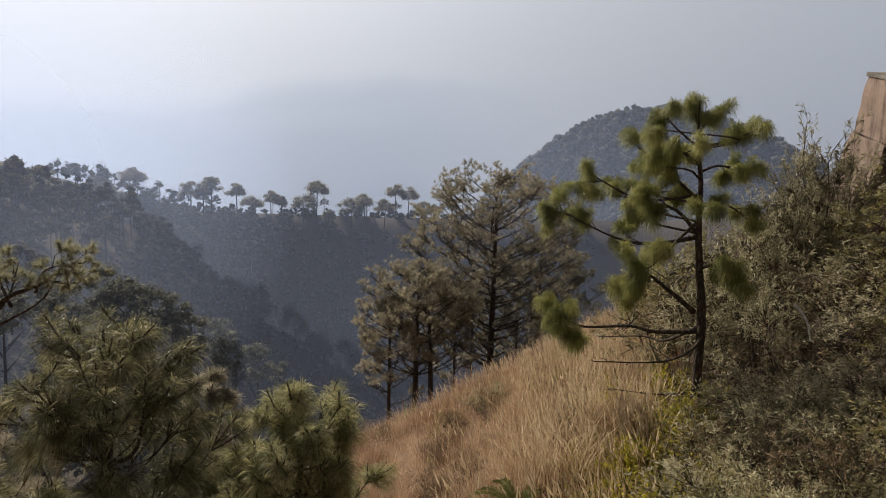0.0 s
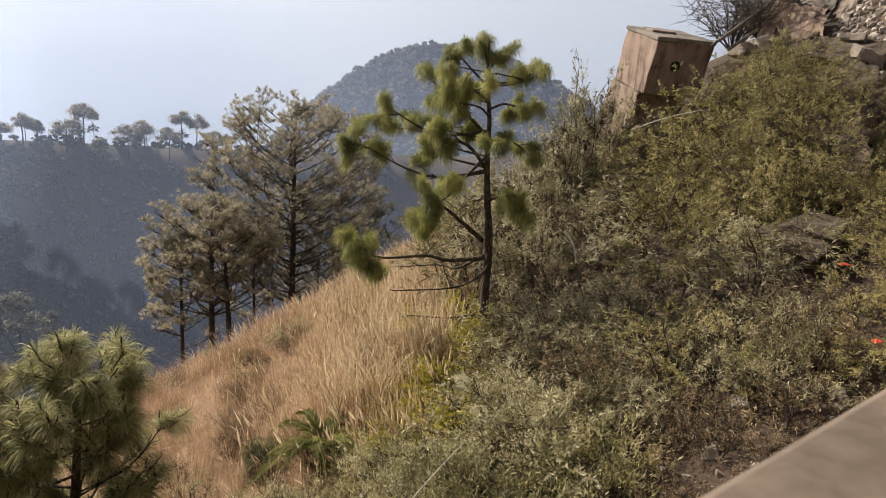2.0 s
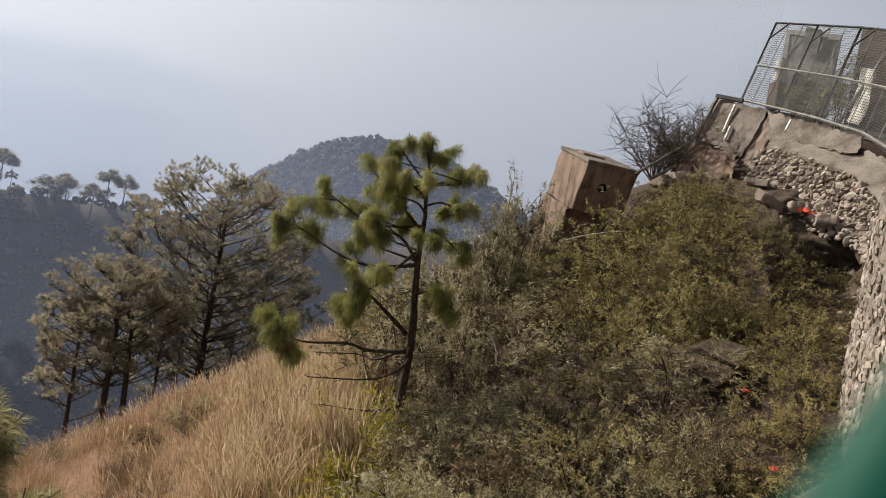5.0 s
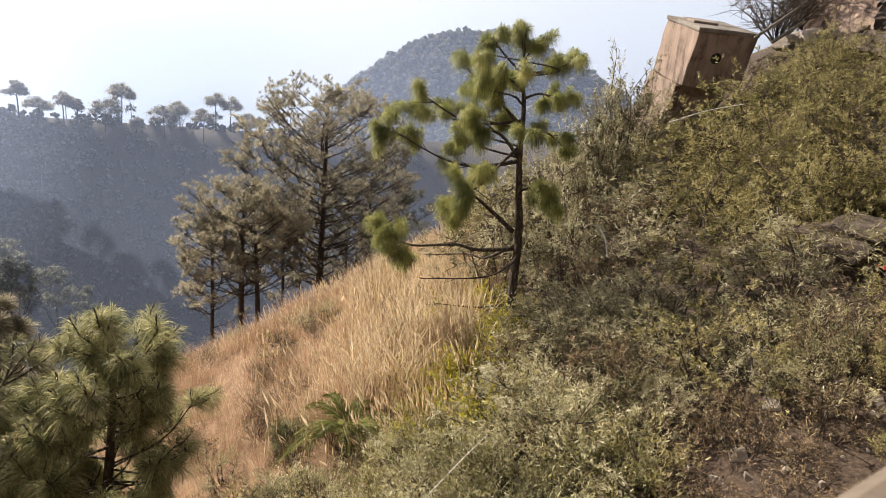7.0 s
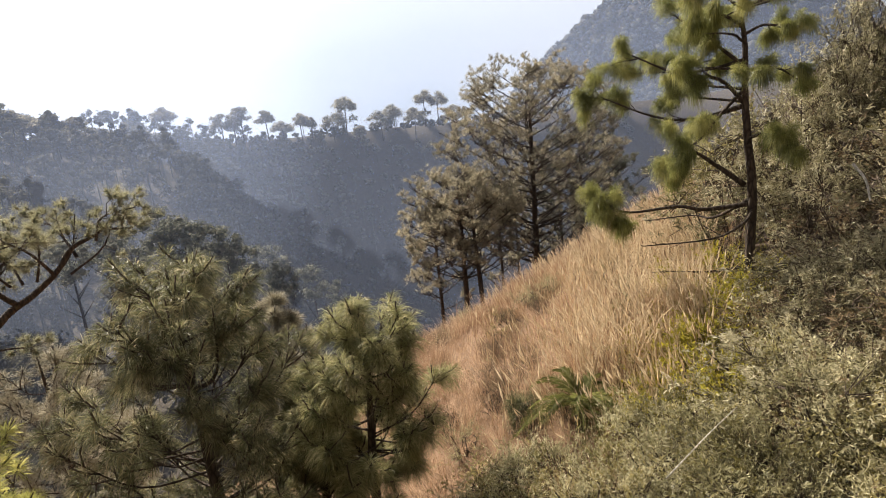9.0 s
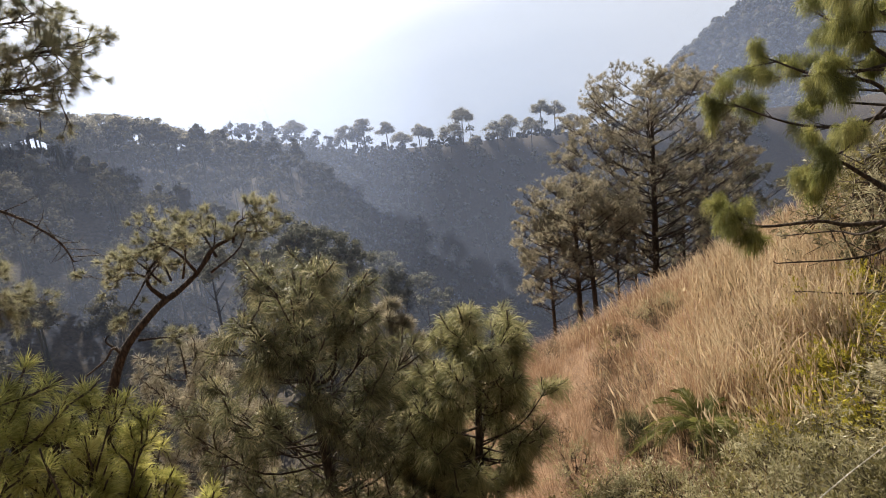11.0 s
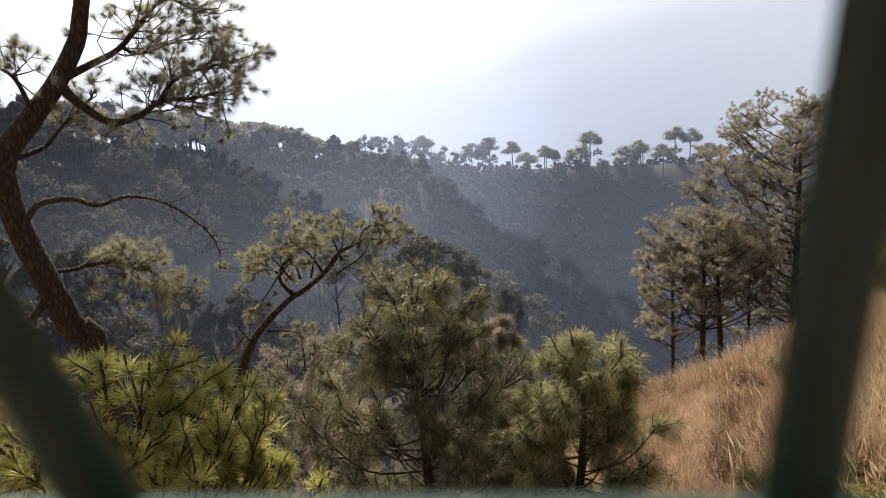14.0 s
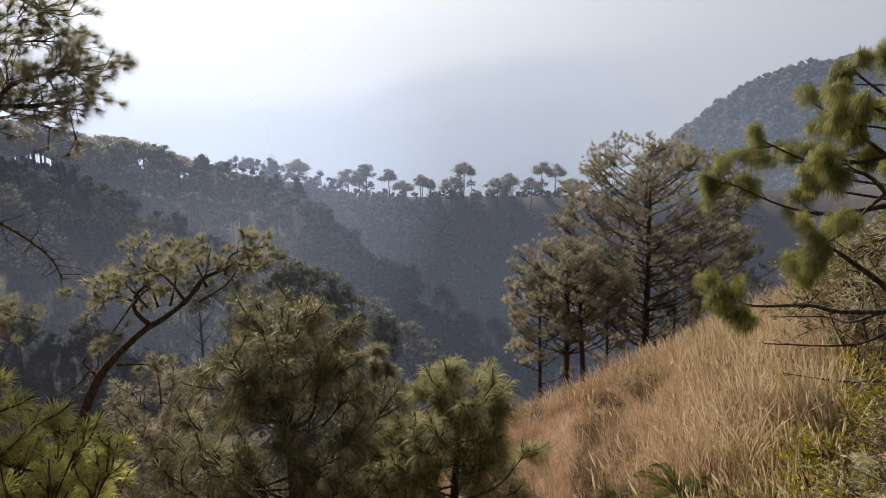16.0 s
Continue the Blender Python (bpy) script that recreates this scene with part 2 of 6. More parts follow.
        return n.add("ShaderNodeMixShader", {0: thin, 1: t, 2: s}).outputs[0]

    return build


# the shells glow: haze brightness over the mountains is put into their emission
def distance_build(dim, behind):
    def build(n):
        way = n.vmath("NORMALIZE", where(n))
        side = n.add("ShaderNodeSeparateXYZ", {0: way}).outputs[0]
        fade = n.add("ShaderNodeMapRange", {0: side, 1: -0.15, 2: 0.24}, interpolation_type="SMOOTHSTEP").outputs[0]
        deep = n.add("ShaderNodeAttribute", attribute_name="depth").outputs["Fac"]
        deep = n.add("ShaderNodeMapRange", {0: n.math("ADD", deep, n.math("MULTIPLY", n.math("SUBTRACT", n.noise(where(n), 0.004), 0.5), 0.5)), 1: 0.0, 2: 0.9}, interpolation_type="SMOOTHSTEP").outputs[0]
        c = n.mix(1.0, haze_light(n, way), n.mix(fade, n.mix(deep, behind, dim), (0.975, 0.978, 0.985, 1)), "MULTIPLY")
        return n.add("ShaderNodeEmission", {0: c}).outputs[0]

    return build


# ---- the lie of the land ----
def ease(a, b, v):
    t = min(1.0, max(0.0, (v - a) / (b - a)))
    return t * t * (3 - 2 * t)


def soft_over(v, k=1.5):
    return v if v > 12 * k else k * math.log1p(math.exp(v / k))


AZ = (-180, -100, -60, -42, -28, -19, -10, 5, 20, 45, 80, 180)
CREST_R = (110, 100, 108, 125, 165, 182, 200, 215, 230, 230, 200, 110)
# behind the camera the unseen land is raised to shut out sky light
CREST_Z = (30, 10, 2.6, -1.4, -7.6, -9.6, -11, -12, -11, 0, 42, 50)
FLOOR_Z = (10, -10, -26, -30, -24, -46, -74, -78, -60, -2, 18, 20)
FOOT_U = (0.3, 0.3, 0.4, 0.4, 0.45, 0.72, 0.81, 0.82, 0.76, 0.4, 0.3, 0.3)


def near_land(x, y):
    z = -5.45 + 0.45 * (x if x > -2 else -2 + (x + 2) * 1.45) + 0.45 * (1 - ease(5, 14, math.hypot(x, y)))
    z += 2.2 * ease(9.5, 13.5, x) * ease(8.5, 12, y)
    z -= 0.30 * soft_over(y - 14.5) + 0.75 * soft_over(y - 27)
    z -= 1.2 * ease(13, 26, y) * ease(9, -1, x)
    if x > 24 and y > 0:
        z -= 0.4 * (x - 24) * ease(0, 14, y)
    return z


def land(x, y):
    r, az = math.hypot(x, y), math.degrees(math.atan2(x, y))
    far = ease(30, 75, r)
    z = near_land(max(-45, min(45, x)), max(-30, min(60, y)))
    z += 0.16 * noise.noise((x * 0.5, y * 0.5, 3.1)) + 0.06 * noise.noise((x * 1.9, y * 1.9, 7.0))
    if far > 0:
        rim, top, low = np.interp(az, AZ, CREST_R), np.interp(az, AZ, CREST_Z), np.interp(az, AZ, FLOOR_Z)
        u = r / rim
        if u < 1:
            q = low + (top - low) * ease(float(np.interp(az, AZ, FOOT_U)), 1.04, u) ** 0.9
        else:
            q = max(-150.0, top - 0.02 * (r - rim) - 0.6 * max(0, r - rim - 12))
        q += 137 * math.exp(-(abs(x - 124) / (128 if x < 124 else 140)) ** 2.4 - ((y - 385) / 130) ** 2) * ease(245, 330, r)
        q += 5 * noise.noise((x * 0.018, y * 0.018, 0)) * ease(60, 110, r) * (1 if u > 1.1 else ease(1.0, 0.7, u) if u < 1 else 0)
        z = max(z, low) * (1 - far) + q * far
    return z


def mesh_from(name, verts, faces, mats, smooth=False):
    me = bpy.data.meshes.new(name)
    me.from_pydata(verts, [], faces)
    for m in mats if isinstance(mats, (list, tuple)) else [mats]:
        me.materials.append(m)
    if smooth:
        me.polygons.foreach_set("use_smooth", [True] * len(me.polygons))
    me.update()
    return me


def build_ground():
    k = 125
    line = [12 * math.sinh(6.0 * i / k) for i in range(-k, k + 1)]
    m = len(line)
    verts = [(x + 2, y + 12, land(x + 2, y + 12)) for y in line for x in line]
    faces = [(j * m + i, j * m + i + 1, (j + 1) * m + i + 1, (j + 1) * m + i) for j in range(m - 1) for i in range(m - 1)]
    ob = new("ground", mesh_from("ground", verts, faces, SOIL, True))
    tagged(ob, "steep dry earthen hillside falling into a wooded valley", "ground", kind="structure")


build_ground()


def spot(az, el, r):
    """A place by bearing and height angle (degrees) as seen from the terrace, at r metres along the ground."""
    a = radians(az)
    return Vector((r * math.sin(a), r * math.cos(a), r * math.tan(radians(el))))


def on_land(az, r, sink=0.1):
    p = spot(az, 0, r)
    return Vector((p.x, p.y, land(p.x, p.y) - sink))


# ---- backdrop of distance and the valley haze ----
def build_backdrop():
    def shell(name, radius, low, tops, dim, behind, label):
        verts, faces = [], []
        steps = 240
        for i in range(steps + 1):
            az = -120 + 240 * i / steps
            el = float(np.interp(az, [t[0] for t in tops], [t[1] for t in tops]))
            el += 0.35 * noise.noise((az * 0.22, radius, 0)) + 0.15 * noise.noise((az * 0.9, radius, 5))
            p = spot(az, el, radius)
            verts += [(p.x, p.y, low), spot(az, el - 2.6, radius), p]
        faces = [(3 * i + k, 3 * i + 3 + k, 3 * i + 4 + k, 3 * i + 1 + k) for i in range(steps) for k in (0, 1)]
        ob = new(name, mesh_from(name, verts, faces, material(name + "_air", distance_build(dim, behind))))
        depth = ob.data.attributes.new("depth", "FLOAT", "POINT")
        depth.data.foreach_set("value", [1.0, 1.0, 0.0] * (steps + 1))
        tagged(ob, label, "backdrop", kind="structure")

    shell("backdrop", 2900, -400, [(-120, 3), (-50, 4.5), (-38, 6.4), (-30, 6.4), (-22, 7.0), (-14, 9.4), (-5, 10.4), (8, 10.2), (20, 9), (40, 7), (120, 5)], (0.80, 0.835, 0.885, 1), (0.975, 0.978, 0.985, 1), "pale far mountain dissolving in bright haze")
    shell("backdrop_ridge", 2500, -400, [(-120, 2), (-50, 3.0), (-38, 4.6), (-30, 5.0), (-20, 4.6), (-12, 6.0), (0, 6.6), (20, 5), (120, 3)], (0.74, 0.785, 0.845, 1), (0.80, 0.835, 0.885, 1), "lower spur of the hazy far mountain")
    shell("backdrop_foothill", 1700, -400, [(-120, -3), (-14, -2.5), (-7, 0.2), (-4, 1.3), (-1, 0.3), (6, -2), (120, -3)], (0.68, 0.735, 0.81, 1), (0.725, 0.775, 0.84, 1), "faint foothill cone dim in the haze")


build_backdrop()


# bluish translucent sheets, added to imitate haze before the slopes behind them
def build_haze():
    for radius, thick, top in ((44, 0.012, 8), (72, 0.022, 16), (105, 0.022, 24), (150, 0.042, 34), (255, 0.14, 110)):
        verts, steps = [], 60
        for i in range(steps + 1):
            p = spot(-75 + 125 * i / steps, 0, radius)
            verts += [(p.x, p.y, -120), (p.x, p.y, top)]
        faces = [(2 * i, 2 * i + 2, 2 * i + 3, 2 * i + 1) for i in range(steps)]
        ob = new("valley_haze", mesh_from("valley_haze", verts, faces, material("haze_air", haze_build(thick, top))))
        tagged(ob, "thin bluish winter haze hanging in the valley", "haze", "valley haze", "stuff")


build_haze()


# ---- building helpers ----
def part(name, me, parent, label=""):
    ob = new(name, me)
    ob.parent = parent
    return tagged(ob, label)


def thing(name, at, label, category, group="", kind=""):
    ob = new(name)
    ob.location = at
    ob.empty_display_size = 0.2
    return tagged(ob, label, category, group, kind)


class Soup:
    """Collects vertices and faces for one mesh."""

    def __init__(self):
        self.v, self.f, self.count = [], [], 0

    def put(self, verts, faces):
        verts = np.asarray(verts, float).reshape(-1, 3)
        self.v.append(verts)
        self.f += [tuple(i + self.count for i in q) for q in faces]
        self.count += len(verts)

    def mesh(self, name, mats, smooth=False):
        return mesh_from(name, np.concatenate(self.v).tolist() if self.v else [], self.f, mats, smooth)


def tube(soup, pts, radii, sides=6, cap=True):
    pts = [Vector(p) for p in pts]
    ring, verts, faces = [], [], []
    side = Vector((1, 0.13, 0.07))
    for i, p in enumerate(pts):
        d = (pts[min(i + 1, len(pts) - 1)] - pts[max(i - 1, 0)]).normalized()
        side = side - d * side.dot(d)
        if side.length < 1e-4:
            side = d.orthogonal()
        side.normalize()
        up = d.cross(side)
        for k in range(sides):
            a = 2 * math.pi * k / sides
            verts.append(p + (side * math.cos(a) + up * math.sin(a)) * radii[i])
    for i in range(len(pts) - 1):
        for k in range(sides):
            faces.append((i * sides + k, i * sides + (k + 1) % sides, (i + 1) * sides + (k + 1) % sides, (i + 1) * sides + k))
    if cap:
        faces += [tuple(range(sides))[::-1], tuple(range((len(pts) - 1) * sides, len(pts) * sides))]
    soup.put([tuple(v) for v in verts], faces)


def bend(rng, a, b, steps, wobble, sag=0.0):
    """A wavering line from a to b."""
    a, b = Vector(a), Vector(b)
    size = (b - a).length
    out, off = [], Vector((0, 0, 0))
    for i in range(steps + 1):
        t = i / steps
        out.append(a.lerp(b, t) + off * (1 - abs(2 * t - 1) * 0.3) + Vector((0, 0, -sag * size * 4 * t * (1 - t))))
        if i < steps - 1:
            off += Vector((rng.uniform(-1, 1), rng.uniform(-1, 1), rng.uniform(-1, 1))) * wobble * size / steps
        else:
            off *= 0
    return out


def needles(rs, tips, ways, per, length, width, droop, spread=(0.25, 1.25), along=0.45, straight=False):
    """Long thin needles round twig ends, straight or bent. Returns vertices and faces."""
    tips, ways = np.asarray(tips, float), np.asarray(ways, float)
    m = len(tips) * per
    o, d = np.repeat(tips, per, 0), np.repeat(ways, per, 0)
    r = rs.normal(size=(m, 3))
    r -= d * (r * d).sum(1)[:, None]
    r /= np.linalg.norm(r, axis=1)[:, None] + 1e-9
    th = rs.uniform(spread[0], spread[1], m)[:, None]
    w = d * np.cos(th) + r * np.sin(th)
    size = (length * rs.uniform(0.7, 1.15, m))[:, None]
    o = o - d * (rs.uniform(0, along, m)[:, None] * length)
    fall = np.array([0, 0, -1.0])
    p1 = o + w * size * 0.5 + fall * droop * size * 0.12
    p2 = o + w * size * (1 - 0.3 * droop) + fall * droop * size * 0.62
    s = np.cross(w, rs.normal(size=(m, 3)))
    s /= np.linalg.norm(s, axis=1)[:, None] + 1e-9
    s *= width * 0.5
    if straight:
        b = np.arange(m) * 3
        return np.stack([o - s, o + s, p2], 1).reshape(-1, 3), np.stack([b, b + 1, b + 2], 1).tolist()
    verts = np.stack([o, p1 + s, p2, p1 - s], 1).reshape(-1, 3)
    b = np.arange(m) * 4
    return verts, np.stack([b, b + 1, b + 2, b + 3], 1).tolist()


def leaves(rs, at, length, width, droop=0.3, ways=None):
    """Pointed leaves (two triangles each) at the given places, turned at random or fanning out round a shoot."""
    at = np.asarray(at, float)
    m = len(at)
    d = rs.normal(size=(m, 3))
    if ways is not None:
        d = 0.62 * d + 1.15 * np.asarray(ways, float)
    d[:, 2] -= droop
    d /= np.linalg.norm(d, axis=1)[:, None]
    s = np.cross(d, rs.normal(size=(m, 3)))
    s /= np.linalg.norm(s, axis=1)[:, None] + 1e-9
    size = (length * rs.uniform(0.6, 1.3, m))[:, None]
    wide = width / length * size * 0.5
    mid = at + d * size * 0.45
    verts = np.stack([at, mid + s * wide, at + d * size, mid - s * wide], 1).reshape(-1, 3)
    b = np.arange(m) * 4
    return verts, np.stack([b, b + 1, b + 2, b + 3], 1).tolist()


def smooth_line(pts, per=4):
    """A rounded line through the points."""
    p = [Vector(q) for q in pts]
    p = [p[0] * 2 - p[1]] + p + [p[-1] * 2 - p[-2]]
    out = []
    for i in range(1, len(p) - 2):
        for k in range(per):
            t = k / per
            out.append(0.5 * (2 * p[i] + (p[i + 1] - p[i - 1]) * t + (2 * p[i - 1] - 5 * p[i] + 4 * p[i + 1] - p[i + 2]) * t * t + (3 * p[i] - p[i - 1] - 3 * p[i + 1] + p[i + 2]) * t ** 3))
    return out + [p[-2]]


class Tree:
    """A tree put together bough by bough, at places in the world."""

    def __init__(self, name, base, label, category, seed, group=""):
        self.base, self.rng, self.rs = Vector(base), random.Random(seed), np.random.RandomState(seed)
        self.ob = thing(name, base, label, category, group)
        self.tips, self.ways, self.twigs = [], [], Soup()

    def trunk(self, pts, radii, bark=None, sides=10):
        line = smooth_line([Vector(p) - self.base for p in pts], 4)
        k = np.interp(np.linspace(0, 1, len(line)), np.linspace(0, 1, len(radii)), radii)
        s = Soup()
        tube(s, [p + Vector((self.rng.uniform(-1, 1), self.rng.uniform(-1, 1), 0)) * 0.06 * r for p, r in zip(line, k)], k, sides)
        part("trunk", s.mesh("trunk", bark or BARK, True), self.ob)

    def bough(self, pts, r0, r1=0.008, tufts=0, start=0.4, twig=0.3, up=0.4, name="limb", bark=None, bare=0):
        line = smooth_line([Vector(p) - self.base for p in pts], 4)
        m = len(line) - 1
        s = Soup()
        tube(s, line, [r0 + (r1 - r0) * (i / m) ** 0.8 for i in range(m + 1)], 6)
        part(name, s.mesh(name, bark or BARK, True), self.ob)
        rng = self.rng
        twigs = math.ceil(tufts / 3)
        for j in range(twigs + bare):
            u = 1.0 if j == 0 else start + (1 - start) * rng.random()
            k = min(m - 1e-3, u * m)
            i = int(k)
            o = line[i].lerp(line[i + 1], k - i)
            d = (line[i + 1] - line[i]).normalized()
            w = (d * 0.7 + Vector((rng.uniform(-1, 1), rng.uniform(-1, 1), rng.uniform(-0.7, 1)))).normalized()
            e = o + w * twig * rng.uniform(0.4, 1.1) * (0.3 if j == 0 else 1)
            mid = o.lerp(e, 0.5) + Vector((rng.uniform(-1, 1), rng.uniform(-1, 1), rng.uniform(-1, 0.5))) * twig * 0.16
            r2 = max(r1 * 0.9, r0 * 0.14)
            tube(self.twigs, [o, mid, e], [r2, r2 * 0.7, r1 * 0.4], 4)
            if j >= twigs:
                continue
            self.tips.append(e)
            self.ways.append((w + Vector((0, 0, up))).normalized())
            for q in range(2):
                f = mid.lerp(e, rng.uniform(0.0, 0.7))
                w2 = (w * 0.7 + Vector((rng.uniform(-1, 1), rng.uniform(-1, 1), rng.uniform(-0.6, 0.9)))).normalized()
                e2 = f + w2 * twig * rng.uniform(0.25, 0.55)
                tube(self.twigs, [f, f.lerp(e2, 0.5) + Vector((0, 0, -0.015)), e2], [r2 * 0.6, r1 * 0.45, r1 * 0.35], 3, cap=False)
                self.tips.append(e2)
                self.ways.append((w2 + Vector((0, 0, up))).normalized())

    def crown(self, per, length, width, droop, leaf, spread=(0.25, 1.25), along=0.45, straight=True):
        if self.twigs.v:
            tagged(part("twig", self.twigs.mesh("twig", TWIG, True), self.ob), kind="stuff")
        v, f = needles(self.rs, self.tips, self.ways, per, length, width, droop, spread, along, straight)
        s = Soup()
        s.put(v, f)
        tagged(part("crown", s.mesh("crown", leaf), self.ob), kind="stuff")


def young_pine(at, top, spreadw, label, seed, leaf, limbs=34, tufts=8, per=70, needle=0.26, droop=0.35, bare=0.25, thick=0.06, open_top=0.0, belly=0.3, fork=0, stout=0.0076):
    """A bushy young pine: limbs curve up to a domed crown and end in mops of long needles; top is the place of its leader."""
    t = Tree("pine_tree", at, label, "pine tree", seed)
    rng = t.rng
    a, b = Vector(at), Vector(top)
    t.trunk([a - Vector((0, 0, 0.15)), a.lerp(b, 0.35) + Vector((rng.uniform(-.06, .06), rng.uniform(-.06, .06), 0)), a.lerp(b, 0.7), b], [thick * 1.2, thick, thick * 0.6, 0.012])
    tall = b.z - a.z
    ang = rng.uniform(0, 6)
    for i in range(limbs):
        q = (i + rng.random() * 0.7) / limbs
        ang += 2.4 + rng.uniform(-0.4, 0.4)
        dome = math.sqrt(max(0.02, 1 - ((q - belly) / (1.02 - belly)) ** 2)) if q > belly else 0.62 + 0.38 * q / belly
        size = spreadw * dome * rng.uniform(0.72, 1.1) * (1.0 if i % 3 else 0.62)
        d = Vector((math.cos(ang), math.sin(ang), 0))
        rise = size * (0.35 + 0.5 * q + open_top)
        zend = tall * (bare + (0.99 - bare) * q)
        o = a.lerp(b, max(0.04, (zend - rise) / tall))
        r0 = max(0.011, thick * 0.3 * (1 - 0.5 * q))
        end = o + d * size + Vector((0, 0, rise))
        line = smooth_line([o, o + d * size * 0.55 + Vector((0, 0, rise * 0.22)), end], 4)
        s = Soup()
        tube(s, [p - a for p in line], [r0 + (0.007 - r0) * (k / (len(line) - 1)) ** 0.8 for k in range(len(line))], 5)
        part("limb", s.mesh("limb", BARK, True), t.ob)
        # mops of needles stand on upswept twig ends, most of them near the outside
        for k in range(max(2, tufts)):
            u = 1.0 if k == 0 else rng.uniform(0.3, 0.98) ** 0.7
            f = u * (len(line) - 1)
            i0 = min(len(line) - 2, int(f))
            root = line[i0].lerp(line[i0 + 1], f - i0) - a
            way = (d * 0.6 + Vector((rng.uniform(-1, 1), rng.uniform(-1, 1), 0)) * 0.7 + Vector((0, 0, rng.uniform(0.2, 1.1)))).normalized()
            tip = root + way * (0.06 if k == 0 else rng.uniform(0.4, 1.0) * 0.30 * spreadw)
            tube(t.twigs, [root, root.lerp(tip, 0.5) + d * 0.03, tip, tip + (way + Vector((0, 0, 0.35))).normalized() * 0.10], [0.011, 0.010, 0.011, 0.006], 4)
            t.tips.append(tip)
            t.ways.append((way + Vector((0, 0, 0.35))).normalized())
    for k in range(fork):
        # upright shoots beside the leader
        w = Vector((rng.uniform(-1, 1), rng.uniform(-1, 1), 0)) * spreadw * 0.42
        o = a.lerp(b, 0.72)
        e = o + w + Vector((0, 0, tall * rng.uniform(0.14, 0.22)))
        s = Soup()
        tube(s, [p - a for p in smooth_line([o, o + w * 0.75 + Vector((0, 0, tall * 0.05)), e], 4)], np.linspace(thick * 0.4, 0.008, 9), 5)
        part("shoot", s.mesh("shoot", BARK, True), t.ob)
        for m in range(4):
            t.tips.append(e - a - Vector((0, 0, 0.13 * m)))
            t.ways.append(Vector((rng.uniform(-.3, .3), rng.uniform(-.3, .3), 1)).normalized())
    t.tips += [b - a, b - a - Vector((0, 0, 0.15)), b - a - Vector((0, 0, 0.3))]
    t.ways += [Vector((0, 0, 1))] * 3
    t.crown(per, needle, stout, droop, leaf, (0.25, 1.6), 0.45, False)
    return t


# ---- trees close to the terrace ----
def slope_pine():
    r = 10.0
    base = on_land(23.5, r, 0.05)
    t = Tree("pine_tree", base, "young pine with drooping bright needle tufts and dead lower boughs", "pine tree", 12)
    rng = t.rng
    trunk = [(23.5, -17.5), (23.5, -15.2), (23.5, -10.5), (23.1, -6.9), (22.8, -3.3), (22.7, 0.7), (22.3, 4.0), (22.2, 7.6)]
    t.trunk([base - Vector((0, 0, 0.2))] + [spot(a, e, r) for a, e in trunk], [0.085, 0.078, 0.07, 0.064, 0.056, 0.046, 0.036, 0.024, 0.01])

    def at(pts, tip):
        """Bearings of a bough that ends tip metres nearer or farther than the trunk."""
        return [spot(a, e, r + tip * i / (len(pts) - 1)) for i, (a, e) in enumerate(pts)]

    dead = dict(tufts=0, bare=4, twig=0.25)
    t.bough(at([(23.4, -17.0), (20.3, -17.6), (16.3, -17.6)], -0.3), 0.028, 0.008, **dead)
    t.bough(at([(23.6, -12.2), (23.0, -13.4), (20.5, -14.8), (14.7, -15.4)], -0.7), 0.032, 0.008, **dead)
    t.bough(at([(23.2, -11.9), (19.7, -12.3), (17.6, -12.0), (13.6, -12.4), (11.4, -11.6)], -0.4), 0.042, 0.012, tufts=26, start=0.74, twig=0.42, up=0.2)
    t.bough(at([(23.2, -11.6), (20.6, -13.0), (18.8, -12.8), (15.0, -13.2)], 0.8), 0.03, 0.008, **dead)
    t.bough(at([(22.9, -10.3), (20.4, -8.4), (18.5, -7.3), (16.2, -8.4)], -0.5), 0.045, 0.01, tufts=16, start=0.5, twig=0.48, up=0.2)
    t.bough(at([(22.7, -3.9), (19.1, -4.7), (15.7, -4.2), (11.2, -2.1)], 0.3), 0.04, 0.01, tufts=26, start=0.3, twig=0.5, up=0.2)
    t.bough(at([(22.7, -3.6), (20.8, -1.6), (17.5, -0.8), (13.7, 1.2)], -0.5), 0.036, 0.01, tufts=23, start=0.3, twig=0.5, up=0.2)
    t.bough(at([(22.6, -0.3), (19.5, -0.8), (14.8, -0.5)], 0.8), 0.032, 0.01, tufts=19, start=0.3, twig=0.48, up=0.2)
    t.bough(at([(22.7, -0.8), (19.7, 1.9), (16.9, 4.2)], 0.2), 0.032, 0.01, tufts=19, start=0.3, twig=0.38, up=0.2)
    t.bough(at([(22.7, -1.1), (24.9, -1.1), (26.8, -2.4)], 0.4), 0.028, 0.01, tufts=8, start=0.45, twig=0.3, up=0.0)
    t.bough(at([(22.3, 3.8), (24.7, 4.2), (26.7, 5.2)], -0.3), 0.026, 0.01, tufts=12, start=0.4, twig=0.3, up=0.1)
    t.bough(at([(22.3, 3.7), (20.5, 5.3), (19.3, 6.6)], -0.2), 0.024, 0.01, tufts=12, start=0.3, twig=0.3)
    t.bough(at([(22.3, 4.7), (23.0, 6.1), (23.7, 6.9)], 0.3), 0.02, 0.008, tufts=9, start=0.3, twig=0.25)
    t.bough(at([(22.3, 5.0), (21.9, 6.6), (21.8, 7.6)], 0.1), 0.02, 0.008, tufts=9, start=0.4, twig=0.2)
    for k in range(7):
        q = rng.uniform(0.35, 0.9)
        o = spot(23.2 - q, -9 + 14 * q, r)
